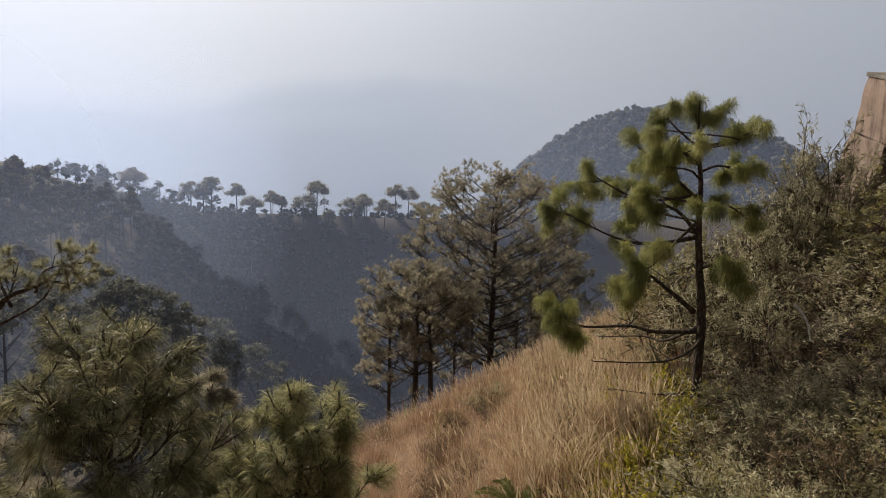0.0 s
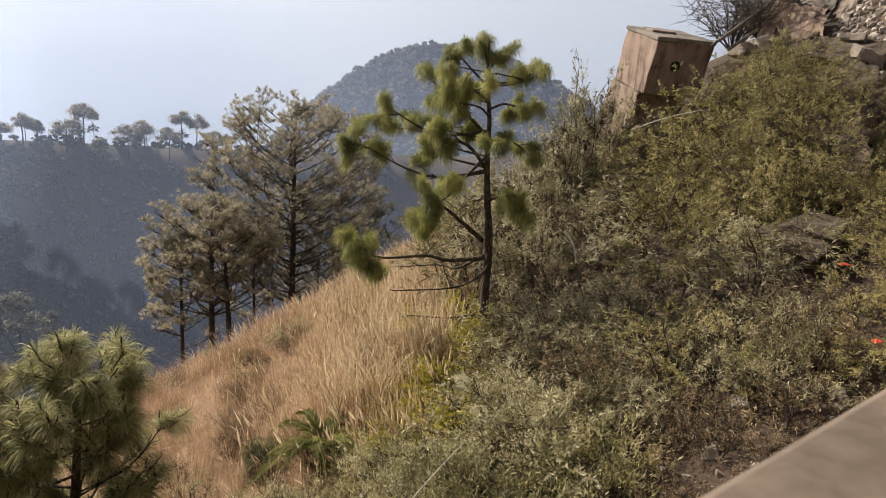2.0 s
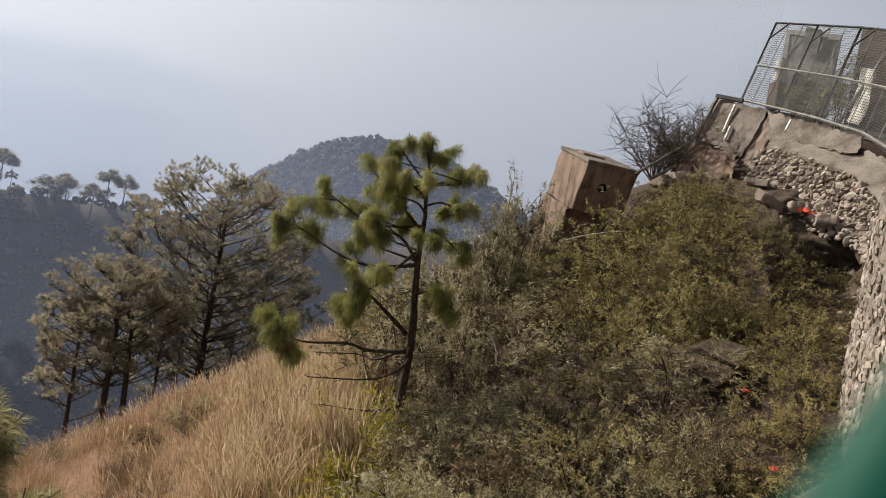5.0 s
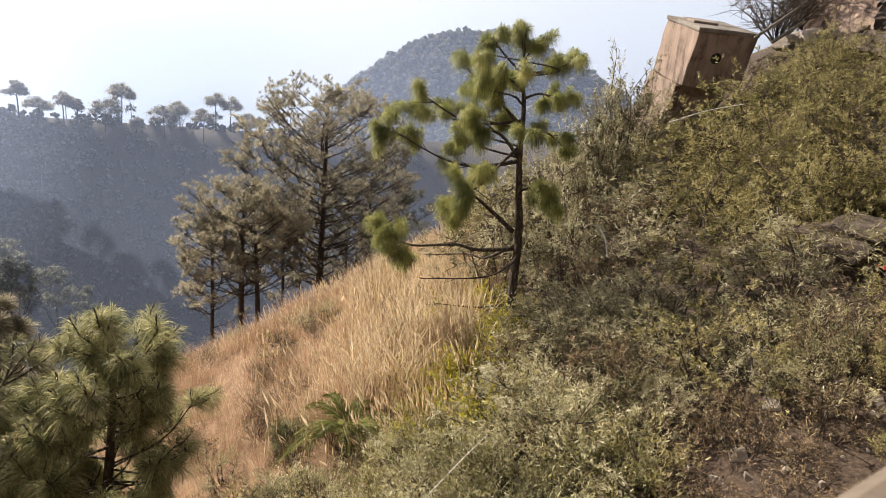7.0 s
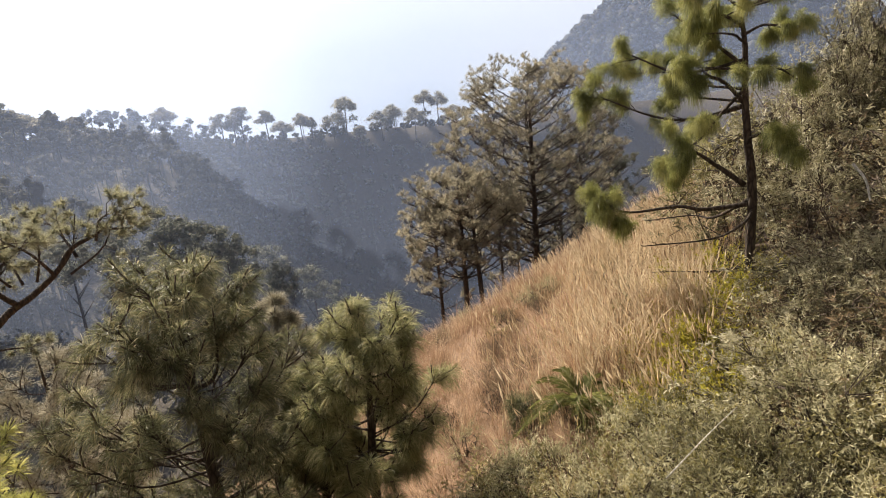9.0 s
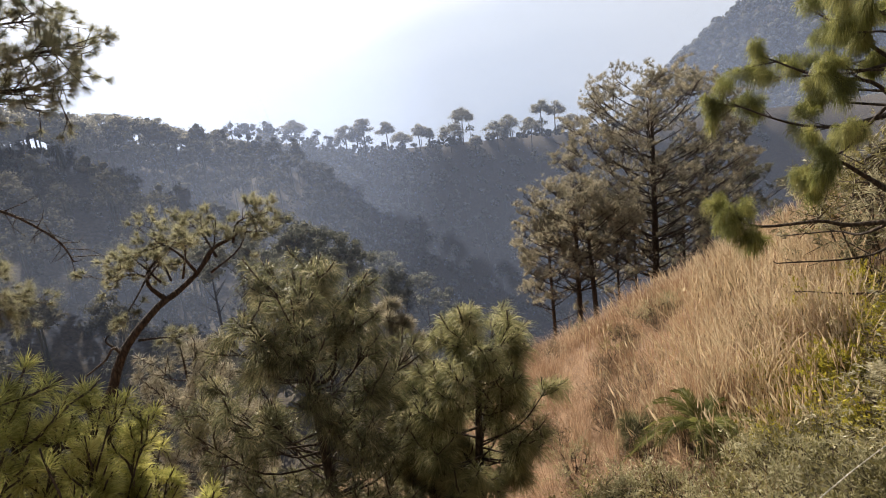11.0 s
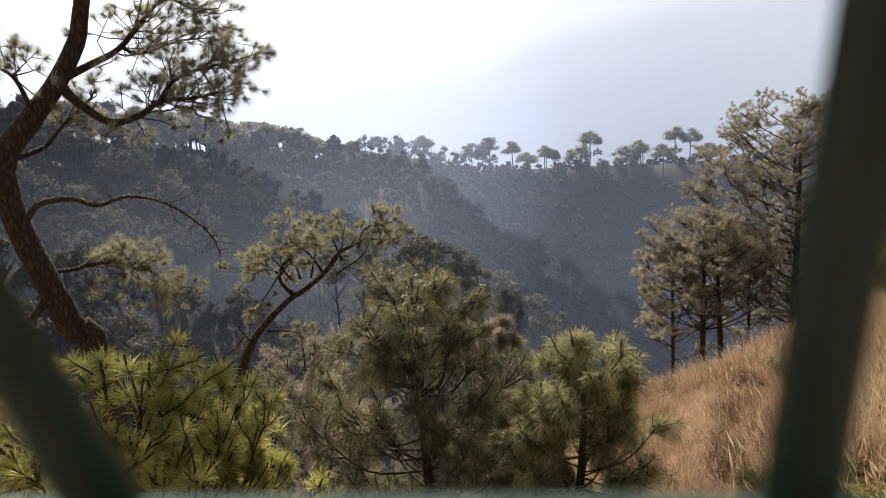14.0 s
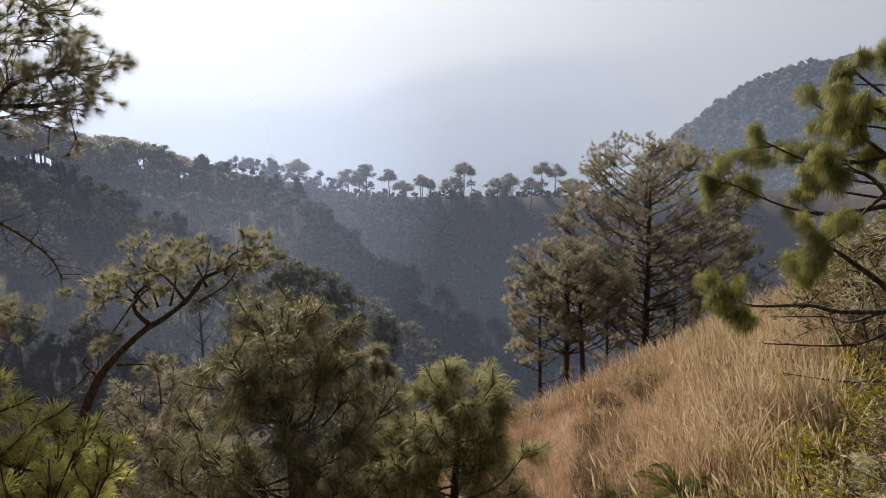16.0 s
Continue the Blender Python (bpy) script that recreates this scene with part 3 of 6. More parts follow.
        t.bough([o, o + Vector((rng.uniform(-.6, .3), rng.choice((-1, 1)) * rng.uniform(.4, .8), 0.1)), o + Vector((rng.uniform(-.9, .4), rng.choice((-1, 1)) * rng.uniform(.6, 1.2), 0.2))], 0.022, 0.008, tufts=8, start=0.5, twig=0.3, up=0.1)
    t.bough(at([(23.0, -6.6), (24.3, -6.2), (25.8, -6.8)], -0.5), 0.028, 0.01, tufts=14, start=0.35, twig=0.35, up=0.1)
    t.bough(at([(22.7, -2.6), (21.2, -4.2), (19.6, -6.2), (18.6, -7.0)], -0.9), 0.03, 0.01, tufts=16, start=0.4, twig=0.4, up=0.1)
    t.bough(at([(22.5, 1.6), (24.0, 2.2), (25.4, 1.8)], 0.5), 0.026, 0.01, tufts=14, start=0.35, twig=0.35, up=0.1)
    t.bough(at([(22.4, 2.4), (20.9, 3.4), (19.4, 3.6)], -0.6), 0.026, 0.01, tufts=14, start=0.35, twig=0.35, up=0.1)
    t.crown(250, 0.245, 0.0050, 0.95, NEEDLE_FRESH, (0.25, 1.3), 0.8, False)


slope_pine()
young_pine(on_land(-13.6, 7.2), spot(-12.2, -18.9, 7.2), 0.92, "dense young pine with long spreading needles", 21, NEEDLE_PALE, limbs=52, tufts=6, per=115, needle=0.29, droop=0.55, bare=0.3, belly=0.42, fork=2)
young_pine(on_land(-28.6, 7.4), spot(-28.6, -12.4, 7.4), 1.42, "tall bushy dark green young pine with two leaders", 22, NEEDLE, limbs=92, tufts=7, per=105, needle=0.30, droop=0.6, bare=0.16, thick=0.085, belly=0.38, fork=3)
young_pine(on_land(-21.5, 9.2), spot(-20.4, -17.0, 9.2), 0.62, "slender brownish young pine between two bushy ones", 24, NEEDLE_DRY, limbs=40, tufts=6, per=120, needle=0.22, droop=0.3, bare=0.3)
young_pine(on_land(-18.4, 8.0), spot(-17.6, -25.0, 8.0), 0.6, "low young pine filling the gap beside a bushy one", 28, NEEDLE_PALE, limbs=34, tufts=6, per=160, needle=0.28, droop=0.5, bare=0.2)
young_pine(on_land(-55.5, 5.2), spot(-56.2, -15.6, 5.2), 1.4, "bright yellow-green young pine with open upswept boughs", 23, NEEDLE_BRIGHT, limbs=96, tufts=9, per=110, needle=0.17, droop=0.2, bare=0.3, thick=0.06, open_top=0.25, belly=0.55, stout=0.0056)
young_pine(on_land(-47.5, 5.8), spot(-48.2, -19.8, 5.8), 0.95, "small yellow-green young pine", 27, NEEDLE_BRIGHT, limbs=70, tufts=8, per=110, needle=0.17, droop=0.2, bare=0.3, thick=0.045, open_top=0.25, belly=0.55, stout=0.0056)
young_pine(on_land(-39, 13.5), spot(-39.5, -17.0, 13.5), 1.7, "dusty brownish pine crown below the leaning tree", 25, NEEDLE_DRY, limbs=60, tufts=7, per=100, needle=0.24, bare=0.35, thick=0.1, open_top=0.2)
young_pine(on_land(3.0, 8.4), spot(2.8, -29.0, 8.4), 0.28, "pine sapling with a single brush of needles", 26, NEEDLE, limbs=9, tufts=3, per=150, needle=0.27, bare=0.1, thick=0.02)


def leaning_tree():
    r = 12.0
    foot = on_land(-53.5, r, 0.1)
    t = Tree("leaning_pine_tree", foot, "old pine leaning far over with a flat crown and broken stub", "pine tree", 41)
    t.trunk([foot - Vector((0, 0, 0.2)), spot(-52.2, -33, r), spot(-48.9, -23.5, r), spot(-45.6, -19.4, r), spot(-44.4, -17.2, r), spot(-43.0, -15.4, r), spot(-40.4, -13.3, r), spot(-38.6, -12.4, r), spot(-36.6, -11.0, r), spot(-35.2, -9.4, r), spot(-33.2, -8.6, r), spot(-31.4, -7.2, r)], [0.13, 0.12, 0.105, 0.09, 0.082, 0.07, 0.06, 0.052, 0.044, 0.036, 0.028, 0.018])
    t.bough([spot(-43.9, -16.7, r), spot(-44.5, -15.8, r - 0.1), spot(-45.3, -16.6, r - 0.1), spot(-46.9, -17.4, r - 0.2)], 0.03, 0.014, 0, bark=TWIG, name="broken_stub")
    t.bough([spot(-43.8, -16.4, r), spot(-44.9, -15.2, r), spot(-44.5, -14.6, r)], 0.03, 0.008, bare=2, twig=0.2)
    t.bough([spot(-39.6, -13.0, r), spot(-40.8, -11.4, r), spot(-40.4, -10.0, r), spot(-38.4, -8.6, r + 0.3)], 0.055, 0.012, tufts=34, start=0.4, twig=0.7)
    t.bough([spot(-40.6, -10.8, r), spot(-42.0, -10.2, r - 0.3), spot(-43.2, -10.6, r - 0.6)], 0.03, 0.01, tufts=26, start=0.2, twig=0.6)
    t.bough([spot(-36.8, -11.2, r), spot(-38.0, -9.2, r - 0.4), spot(-39.5, -7.9, r - 0.7)], 0.035, 0.01, tufts=26, start=0.3, twig=0.6)
    t.bough([spot(-35.0, -10.1, r), spot(-35.6, -8.4, r + 0.5), spot(-36.3, -7.2, r + 0.9)], 0.03, 0.01, tufts=26, start=0.3, twig=0.6)
    t.bough([spot(-33.4, -9.2, r), spot(-32.6, -7.4, r), spot(-30.0, -7.0, r - 0.5)], 0.03, 0.01, tufts=28, start=0.2, twig=0.5)
    t.bough([spot(-32.2, -8.4, r), spot(-30.6, -8.6, r + 0.4), spot(-29.6, -7.8, r + 0.6)], 0.025, 0.01, tufts=16, start=0.2, twig=0.45)
    t.bough([spot(-40.4, -10.2, r), spot(-42.0, -12.3, r - 0.5), spot(-43.0, -13.4, r - 0.6)], 0.02, 0.008, tufts=10, start=0.6, twig=0.35)
    t.bough([spot(-42.5, -15.7, r), spot(-41.0, -15.9, r + 0.2), spot(-39.6, -16.2, r + 0.4)], 0.03, 0.01, tufts=14, start=0.6, twig=0.4)
    for a, e, d, m in ((-41.6, -9.0, 0.2, 20), (-37.2, -7.4, -0.6, 20), (-34.4, -6.8, 0.4, 18), (-39.6, -9.8, 0.8, 18), (-31.4, -6.4, 0.1, 16)):
        t.bough([spot(-38.6 + (a + 38.6) * 0.4, -11.4, r), spot(-38.6 + (a + 38.6) * 0.8, -9.6, r + d * 0.6), spot(a, e, r + d)], 0.024, 0.008, tufts=m, start=0.45, twig=0.5)
    t.crown(120, 0.17, 0.0048, 0.2, NEEDLE_SOFT, (0.2, 1.5))


leaning_tree()


def crooked_tree():
    r = 10.0
    foot = on_land(-54.5, r, 0.1)
    t = Tree("crooked_pine_tree", foot, "old crooked pine with reddish trunk and S-shaped boughs", "pine tree", 51)
    S = lambda a, e, d=0.0: spot(a, e, r + d)
    t.trunk([foot - Vector((0, 0, 0.2)), S(-56.2, -17), S(-57.5, -13.2), S(-58.9, -8.7), S(-60.3, -3), S(-60.2, 1), S(-58.2, 3.7), S(-56.2, 6.3), S(-54.2, 9.6), S(-53.2, 13), S(-52.2, 17), S(-50.6, 23), S(-49, 28)], [0.22, 0.20, 0.185, 0.17, 0.16, 0.15, 0.14, 0.125, 0.115, 0.10, 0.09, 0.07, 0.04])
    t.bough([S(-53.4, 14.6), S(-55.2, 14.8, -.2), S(-56.9, 15.8, -.4), S(-58.5, 18, -.6)], 0.1, 0.04, tufts=8, twig=0.6)
    t.bough([S(-55.8, 6.5), S(-54.6, 5.0, -.2), S(-52.6, 3.5, -.3), S(-50.3, 4.0, -.4), S(-48.7, 5.0, -.5), S(-46.0, 5.2, -.5), S(-43.6, 5.6, -.4)], 0.085, 0.014, tufts=112, start=0.45, twig=0.7)
    t.bough([S(-48.9, 4.8, -.5), S(-47.5, 6.6, -.7), S(-45.0, 7.6, -.8), S(-42.8, 8.0, -.8)], 0.04, 0.01, tufts=90, start=0.2, twig=0.65)
    t.bough([S(-55.6, 6.9), S(-53.4, 8.0, .2), S(-51.2, 9.2, .3), S(-49.0, 11.5, .3), S(-47.2, 13.0, .2), S(-45.0, 12.0, .1)], 0.065, 0.012, tufts=126, start=0.3, twig=0.7)
    t.bough([S(-51.2, 9.4, .3), S(-49.6, 8.8, .5), S(-46.5, 9.8, .6), S(-43.8, 10.0, .6)], 0.03, 0.01, tufts=90, start=0.25, twig=0.75)
    t.bough([S(-52.6, 15.2), S(-50.3, 15.6, .3), S(-47.8, 17.0, .4), S(-45.6, 16.6, .4)], 0.05, 0.012, tufts=98, start=0.2, twig=0.7)
    t.bough([S(-51.6, 19), S(-48.5, 20, -.4), S(-45, 21, -.6)], 0.045, 0.012, tufts=56, start=0.25, twig=0.7)
    t.bough([S(-57.8, 4.4), S(-58.6, 7.0, -.5), S(-60.0, 8.0, -.8)], 0.04, 0.012, tufts=36, start=0.3, twig=0.6)
    t.bough([S(-59.8, 1.0), S(-57.5, 1.8, .3), S(-56.0, 3.4, .5), S(-53.6, 5.6, .6)], 0.05, 0.012, tufts=36, start=0.6, twig=0.5)
    t.bough([S(-60.0, -4.6), S(-58.6, -2.6, -.3), S(-56.2, -2.4, -.5), S(-54.6, -3.1, -.6), S(-52.2, -2.6, -.7), S(-49.2, -3.6, -.8), S(-46.4, -6.3, -.9), S(-45.6, -8.3, -.9)], 0.05, 0.008, tufts=0, bare=30, start=0.35, twig=0.42, bark=TWIG, name="dead_limb")
    t.bough([S(-59.0, -7.8), S(-57.2, -8.0, .3), S(-54.6, -7.8, .4), S(-52.0, -8.6, .3), S(-50.4, -10.2, .2)], 0.045, 0.01, tufts=118, start=0.2, twig=0.6)
    t.bough([S(-58.9, -9.8), S(-60.4, -11.2, -.2), S(-62, -11.4, -.4)], 0.07, 0.03, 0)
    t.crown(165, 0.17, 0.0028, 0.25, NEEDLE_SOFT, (0.2, 1.5))


crooked_tree()


# ---- mature pines behind the crest ----
def mature_pine(az, r, top_el, radius, low, thick, seed, tufts=15, limbs=34, leaf=None, lean=0.0, sway=0.0, per=34):
    """Limbs leave the trunk low, climb outwards and carry their needles on a rounded shell; the inside stays open."""
    base = on_land(az, r, 0.1)
    top = spot(az + lean, top_el, r)
    t = Tree("pine_tree", base, "tall mature pine with bare trunk and rounded dusty crown", "pine tree", seed, "pines behind the crest")
    rng = t.rng
    h = top.z - base.z
    t.trunk([base - Vector((0, 0, 0.2)), base.lerp(top, 0.3) + Vector((sway, 0, 0)), base.lerp(top, 0.65), base.lerp(top, 0.97)], [thick * 1.15, thick, thick * 0.7, 0.03], sides=8)
    mid = low + (1 - low) * 0.45
    ang = rng.uniform(0, 6)
    for i in range(limbs):
        # height on the shell: -1 its lower lip, +1 its top
        v = -0.85 + 1.82 * ((i + rng.random() * 0.8) / limbs) ** 0.8
        ang += 2.4 + rng.uniform(-0.5, 0.5)
        inner = 0.62 if i % 4 == 3 else 1.0
        size = radius * math.sqrt(max(0.01, 1 - (v ** 4 if v > 0 else 0.5 * v * v))) * rng.uniform(0.82, 1.06) * inner * (1.16 if v > 0 and radius > 3 else 1.0)
        d = Vector((math.cos(ang), math.sin(ang), 0))
        side = Vector((-d.y, d.x, 0))
        zend = h * (mid + v * ((1 - mid) if v > 0 else (mid - low)))
        climb = size * rng.uniform(0.45, 0.75)
        z0 = max(h * (low - 0.06) + 0.1 * rng.random(), zend - climb)
        o = base.lerp(top, min(0.96, z0 / h))
        end = Vector((o.x, o.y, base.z + zend)) + d * size
        wave = side * size * rng.uniform(-0.14, 0.14)
        line = [o, o.lerp(end, 0.33) + wave * 0.6 - Vector((0, 0, 0.06 * size)), o.lerp(end, 0.7) + wave - Vector((0, 0, 0.05 * size)), end]
        t.bough(line, max(0.03, thick * 0.3 * (1 - 0.4 * (v + 1) / 2)), 0.016, 0, 0.3, 0.6, 0.6, bare=7 if v < 0 else 2)
        if v < -0.7 and rng.random() < 0.4:
            continue
        for k in range(max(3, tufts // 2) if v > 0.1 else tufts // 4 + 1):
            f = rng.uniform(0.5, 0.98)
            root = line[1].lerp(line[2], min(1, f * 1.2)).lerp(end, max(0, f * 2 - 1)) - base
            tip = end - base + d * rng.uniform(-0.26, 0.06) * radius + side * rng.uniform(-0.26, 0.26) * radius + Vector((0, 0, rng.uniform(-0.12, 0.12) * radius))
            bow = root.lerp(tip, 0.55) - Vector((0, 0, 0.08))
            tube(t.twigs, [root, bow, tip], [0.019, 0.015, 0.010], 3, cap=False)
            for m in range(6):
                w = Vector((rng.uniform(-1, 1), rng.uniform(-1, 1), rng.uniform(0.0, 1.0))).normalized()
                e = (tip if m < 4 else bow.lerp(tip, 0.6)) + w * rng.uniform(0.06, 0.36)
                t.tips.append(e)
                t.ways.append((w + Vector((0, 0, 0.6))).normalized())
    t.crown(per, 0.20, 0.0150, 0.1, leaf or NEEDLE_DRY, (0.15, 1.4), 0.5)


mature_pine(4.9, 31, 1.5, 3.9, 0.33, 0.17, 31, tufts=16, limbs=110, lean=0.3, per=30)
mature_pine(-2.2, 28, -7.4, 2.7, 0.46, 0.13, 32, tufts=14, limbs=52, lean=0.3, per=30)
mature_pine(-4.6, 28.5, -10.2, 1.9, 0.40, 0.09, 33, tufts=12, limbs=30)
mature_pine(-0.4, 27.6, -9.4, 1.8, 0.55, 0.12, 38, tufts=12, limbs=24, lean=-0.6)
mature_pine(1.6, 30, -9.4, 1.7, 0.42, 0.08, 34, tufts=9, limbs=24)
mature_pine(3.2, 33, -8.3, 1.8, 0.45, 0.08, 39, tufts=9, limbs=22)
mature_pine(7.4, 34, -6.0, 2.3, 0.35, 0.11, 35, tufts=12, limbs=32)
mature_pine(9.4, 35, -4.6, 2.7, 0.33, 0.17, 36, tufts=14, limbs=42, leaf=NEEDLE_DIM)
mature_pine(12.0, 38, -6.6, 2.6, 0.35, 0.15, 37, tufts=13, limbs=36, leaf=NEEDLE_DIM)


# ---- woods across the valley ----
def clump_form(level):
    bm = bmesh.new()
    bmesh.ops.create_icosphere(bm, subdivisions=level, radius=1.0)
    bm.verts.index_update()
    out = np.array([tuple(v.co) for v in bm.verts]), [tuple(v.index for v in f.verts) for f in bm.faces]
    bm.free()
    return out


CLUMP = {1: clump_form(1), 2: clump_form(2)}


def far_crown(rs, soup, base, h, w, pieces, size, flat=0.7, low=0.5, trunk=True, clumps=8, level=1, core=0.62, dome=False):
    """A small crown: rounded clumps of foliage set unevenly round the top of a thin trunk, with leaf sprays over them."""
    k = clumps
    c = rs.normal(size=(k, 3))
    if dome:
        c[:, 2] = np.abs(c[:, 2]) * 0.9 - 0.25
    c /= np.linalg.norm(c, axis=1)[:, None]
    c *= (rs.uniform(0.3, 1.0, k) ** 0.5)[:, None]
    c[0] = (0, 0, 0.8)
    centre = np.array(base) + np.array([0, 0, h * (low + 1) / 2 - (0.1 * h if dome else 0)])
    c = centre + c * np.array([w * (0.66 if dome else 0.75), w * (0.66 if dome else 0.75), h * (1 - low) / 2])
    rad = w * rs.uniform(0.36, 0.58, k) * (8 / k) ** 0.25
    form, faces = CLUMP[level]
    for i in range(k):
        v = form * (core * rad[i] * (1 + rs.uniform(-0.4, 0.3, (len(form), 1)))) * np.array([1, 1, flat])
        soup.put(v + c[i], faces)
    if pieces:
        own = np.arange(pieces) % k
        d = rs.normal(size=(pieces, 3))
        d[:, 2] += 0.25
        d /= np.linalg.norm(d, axis=1)[:, None]
        p = c[own] + d * (rad[own] * rs.uniform(0.3, 1.0, pieces))[:, None] * np.array([1, 1, flat])
        q = np.cross(d, rs.normal(size=d.shape))
        q /= np.linalg.norm(q, axis=1)[:, None]
        s = np.cross(d, q) + 0.35 * rs.normal(size=d.shape)
        m = (size * rs.uniform(0.6, 1.3, pieces))[:, None]
        q = q + 0.4 * d
        v = np.stack([p - q * m * 0.4, p + s * m * 0.3, p + q * m * 0.6, p - s * m * 0.3], 1).reshape(-1, 3)
        b = np.arange(pieces) * 4
        soup.put(v, np.stack([b, b + 1, b + 2, b + 3], 1).tolist())
    if trunk:
        tube(soup, [tuple(base), (base[0], base[1], base[2] + h * 0.8)], [w * 0.05 + 0.05, w * 0.02 + 0.03], 3, cap=False)


def woods():
    rs = np.random.RandomState(7)
    soup = Soup()
    for az0 in np.arange(-76, 34, 1.4):
        for u in np.arange(0.3, 1.05, 0.023):
            if az0 > -24 and u > 0.78:
                continue
            az = az0 + rs.uniform(-0.9, 0.9)
            rim = float(np.interp(az, AZ, CREST_R))
            r = rim * (u + rs.uniform(-0.018, 0.018))
            if r < 42 or r * radians(1.4) < rs.uniform(0, 3.2) or rs.uniform() < 0.05:
                continue
            p = on_land(az, r, 0.3)
            big = rs.uniform() < 0.45
            h = rs.uniform(7, 11) if big else rs.uniform(2.4, 4.6)
            w = h * rs.uniform(0.20, 0.30) + 0.35
            near = r < 100
            if az < -67 or az > 4 and r < 130:
                continue
            if near:
                far_crown(rs, soup, p, h, w, int(430 * rs.uniform(0.7, 1.3)), 0.36, 0.8, rs.uniform(0.4, 0.58) if big else 0.1, big, 16, 1, 0.34, big)
            else:
                far_crown(rs, soup, p, h, w, int(130 * rs.uniform(0.7, 1.3)), 0.5, 0.8, rs.uniform(0.4, 0.6) if big else 0.15, big, 9, 1, 0.5, big)
    # undergrowth along the crest
    for az in np.arange(-67, -23, 0.22):
        az = az + rs.uniform(-0.2, 0.2)
        p = on_land(az, float(np.interp(az, AZ, CREST_R)) * rs.uniform(0.985, 1.03), 0.4)
        far_crown(rs, soup, p, rs.uniform(2.2, 3.8), rs.uniform(1.4, 2.4), 70, 0.5, 0.85, 0.05, False, 8, 1, 0.6)
    # the steep shaded wall opposite
    for az0 in np.arange(-26, 14, 0.9):
        for u in np.arange(0.76, 1.03, 0.013):
            az = az0 + rs.uniform(-0.5, 0.5)
            p = on_land(az, float(np.interp(az, AZ, CREST_R)) * (u + rs.uniform(-0.008, 0.008)), 0.6)
            if rs.uniform() < 0.86:
                h = rs.uniform(2.4, 4.4) * (0.72 if u > 0.95 else 1)
                far_crown(rs, soup, p, h, h * 0.24 + rs.uniform(0.8, 1.5), 34, 0.5, 0.85, 0.05, False, 9, 1, 0.72)
            else:
                h = rs.uniform(5.0, 7.5)
                far_crown(rs, soup, p, h, h * 0.16 + rs.uniform(0.7, 1.2), 150, 0.45, 0.8, 0.5, True, 10, 1, 0.4, True)
    ob = new("valley_woods", soup.mesh("valley_woods", FOREST, True))
    tagged(ob, "dense dark pine and scrub woods on the valley side", "woods", kind="stuff")
    soup = Soup()
    for k in range(1900):
        az, r = rs.uniform(3, 33), rs.uniform(262, 405)
        p = on_land(az, r, 0.5)
        if p.z < -30:
            continue
        h = rs.uniform(5, 9)
        far_crown(rs, soup, p, h, h * rs.uniform(0.30, 0.62), 40, 0.8, 0.85, 0.2, False, 5, 1, 0.75)
    ob = new("hill_woods", soup.mesh("hill_woods", FOREST, True))
    tagged(ob, "wooded crown of a hazy hill beyond the ridge", "woods", kind="stuff")


woods()


RIDGE_LEAF = material("ridge_tree_leaves", leafy([(0.1, (0.10, 0.095, 0.07)), (0.5, (0.23, 0.215, 0.16)), (0.95, (0.42, 0.385, 0.30))], 0.62, 0.95, 0.5))


def ridge_tree(az, height, width, seed, low=0.5, bare=False, dr=0.0):
    rs = np.random.RandomState(seed)
    r = float(np.interp(az, AZ, CREST_R)) + dr
    base = on_land(az, r, 0.2)
    ob = thing("ridge_tree", base, "leafless tree on the far ridge" if bare else "umbrella-shaped pine standing on the far ridge", "tree", "trees on the ridge")
    s = Soup()
    lean = rs.uniform(-0.06, 0.06) * height
    tube(s, [(0, 0, -0.3), (lean * 0.4, 0, height * 0.45), (lean, 0, height * 0.9)], [0.2, 0.16, 0.05], 5)
    if bare:
        for k in range(16):
            a, z = rs.uniform(0, 6.28), rs.uniform(0.3, 0.85) * height
            l = height * 0.3 * rs.uniform(0.5, 1)
            tube(s, [(lean * z / height, 0, z), (math.cos(a) * l * 0.7, math.sin(a) * l * 0.7, z + l * 0.8)], [0.05, 0.015], 3)
    else:
        for k in range(7):
            a, z = rs.uniform(0, 6.28), rs.uniform(low, 0.8) * height
            tube(s, [(lean * z / height, 0, z), (math.cos(a) * width * 0.8, math.sin(a) * width * 0.8, z + 0.12 * height)], [0.06, 0.02], 3)
    part("trunk", s.mesh("trunk", BARK, True), ob)
    if not bare:
        s = Soup()
        far_crown(rs, s, (lean, 0, 0), height, width * 1.7, 2300, 0.42, 0.6, max(0.3, low - 0.06), False, 24, 1, 0.36, True)
        part("crown", s.mesh("crown", RIDGE_LEAF, True), ob)


for i, (az, h, w, low) in enumerate(((-26.7, 8.5, 1.9, 0.6), (-28.2, 4, 1.8, 0.3), (-22.3, 6.5, 2.2, 0.4), (-21.3, 6, 1.7, 0.3), (-20.6, 8, 1.9, 0.45), (-18.5, 7, 1.8, 0.5), (-17.2, 4, 2.0, 0.2),
                                      (-15.6, 7.5, 2.0, 0.5), (-14.7, 4.5, 1.2, 0.3), (-12.8, 7.5, 2.6, 0.5), (-11.6, 9, 2.4, 0.5), (-10.5, 5, 1.4, 0.15), (-8.4, 8.5, 3.0, 0.35), (-7.2, 6, 2.2, 0.3), (-5.4, 8.5, 2.4, 0.55), (-4.4, 9, 2.3, 0.55), (-3.2, 8.5, 2.2, 0.5), (-1.8, 8.5, 2.6, 0.5))):
    ridge_tree(az, h * 1.4, w * 1.2, 300 + i, low)


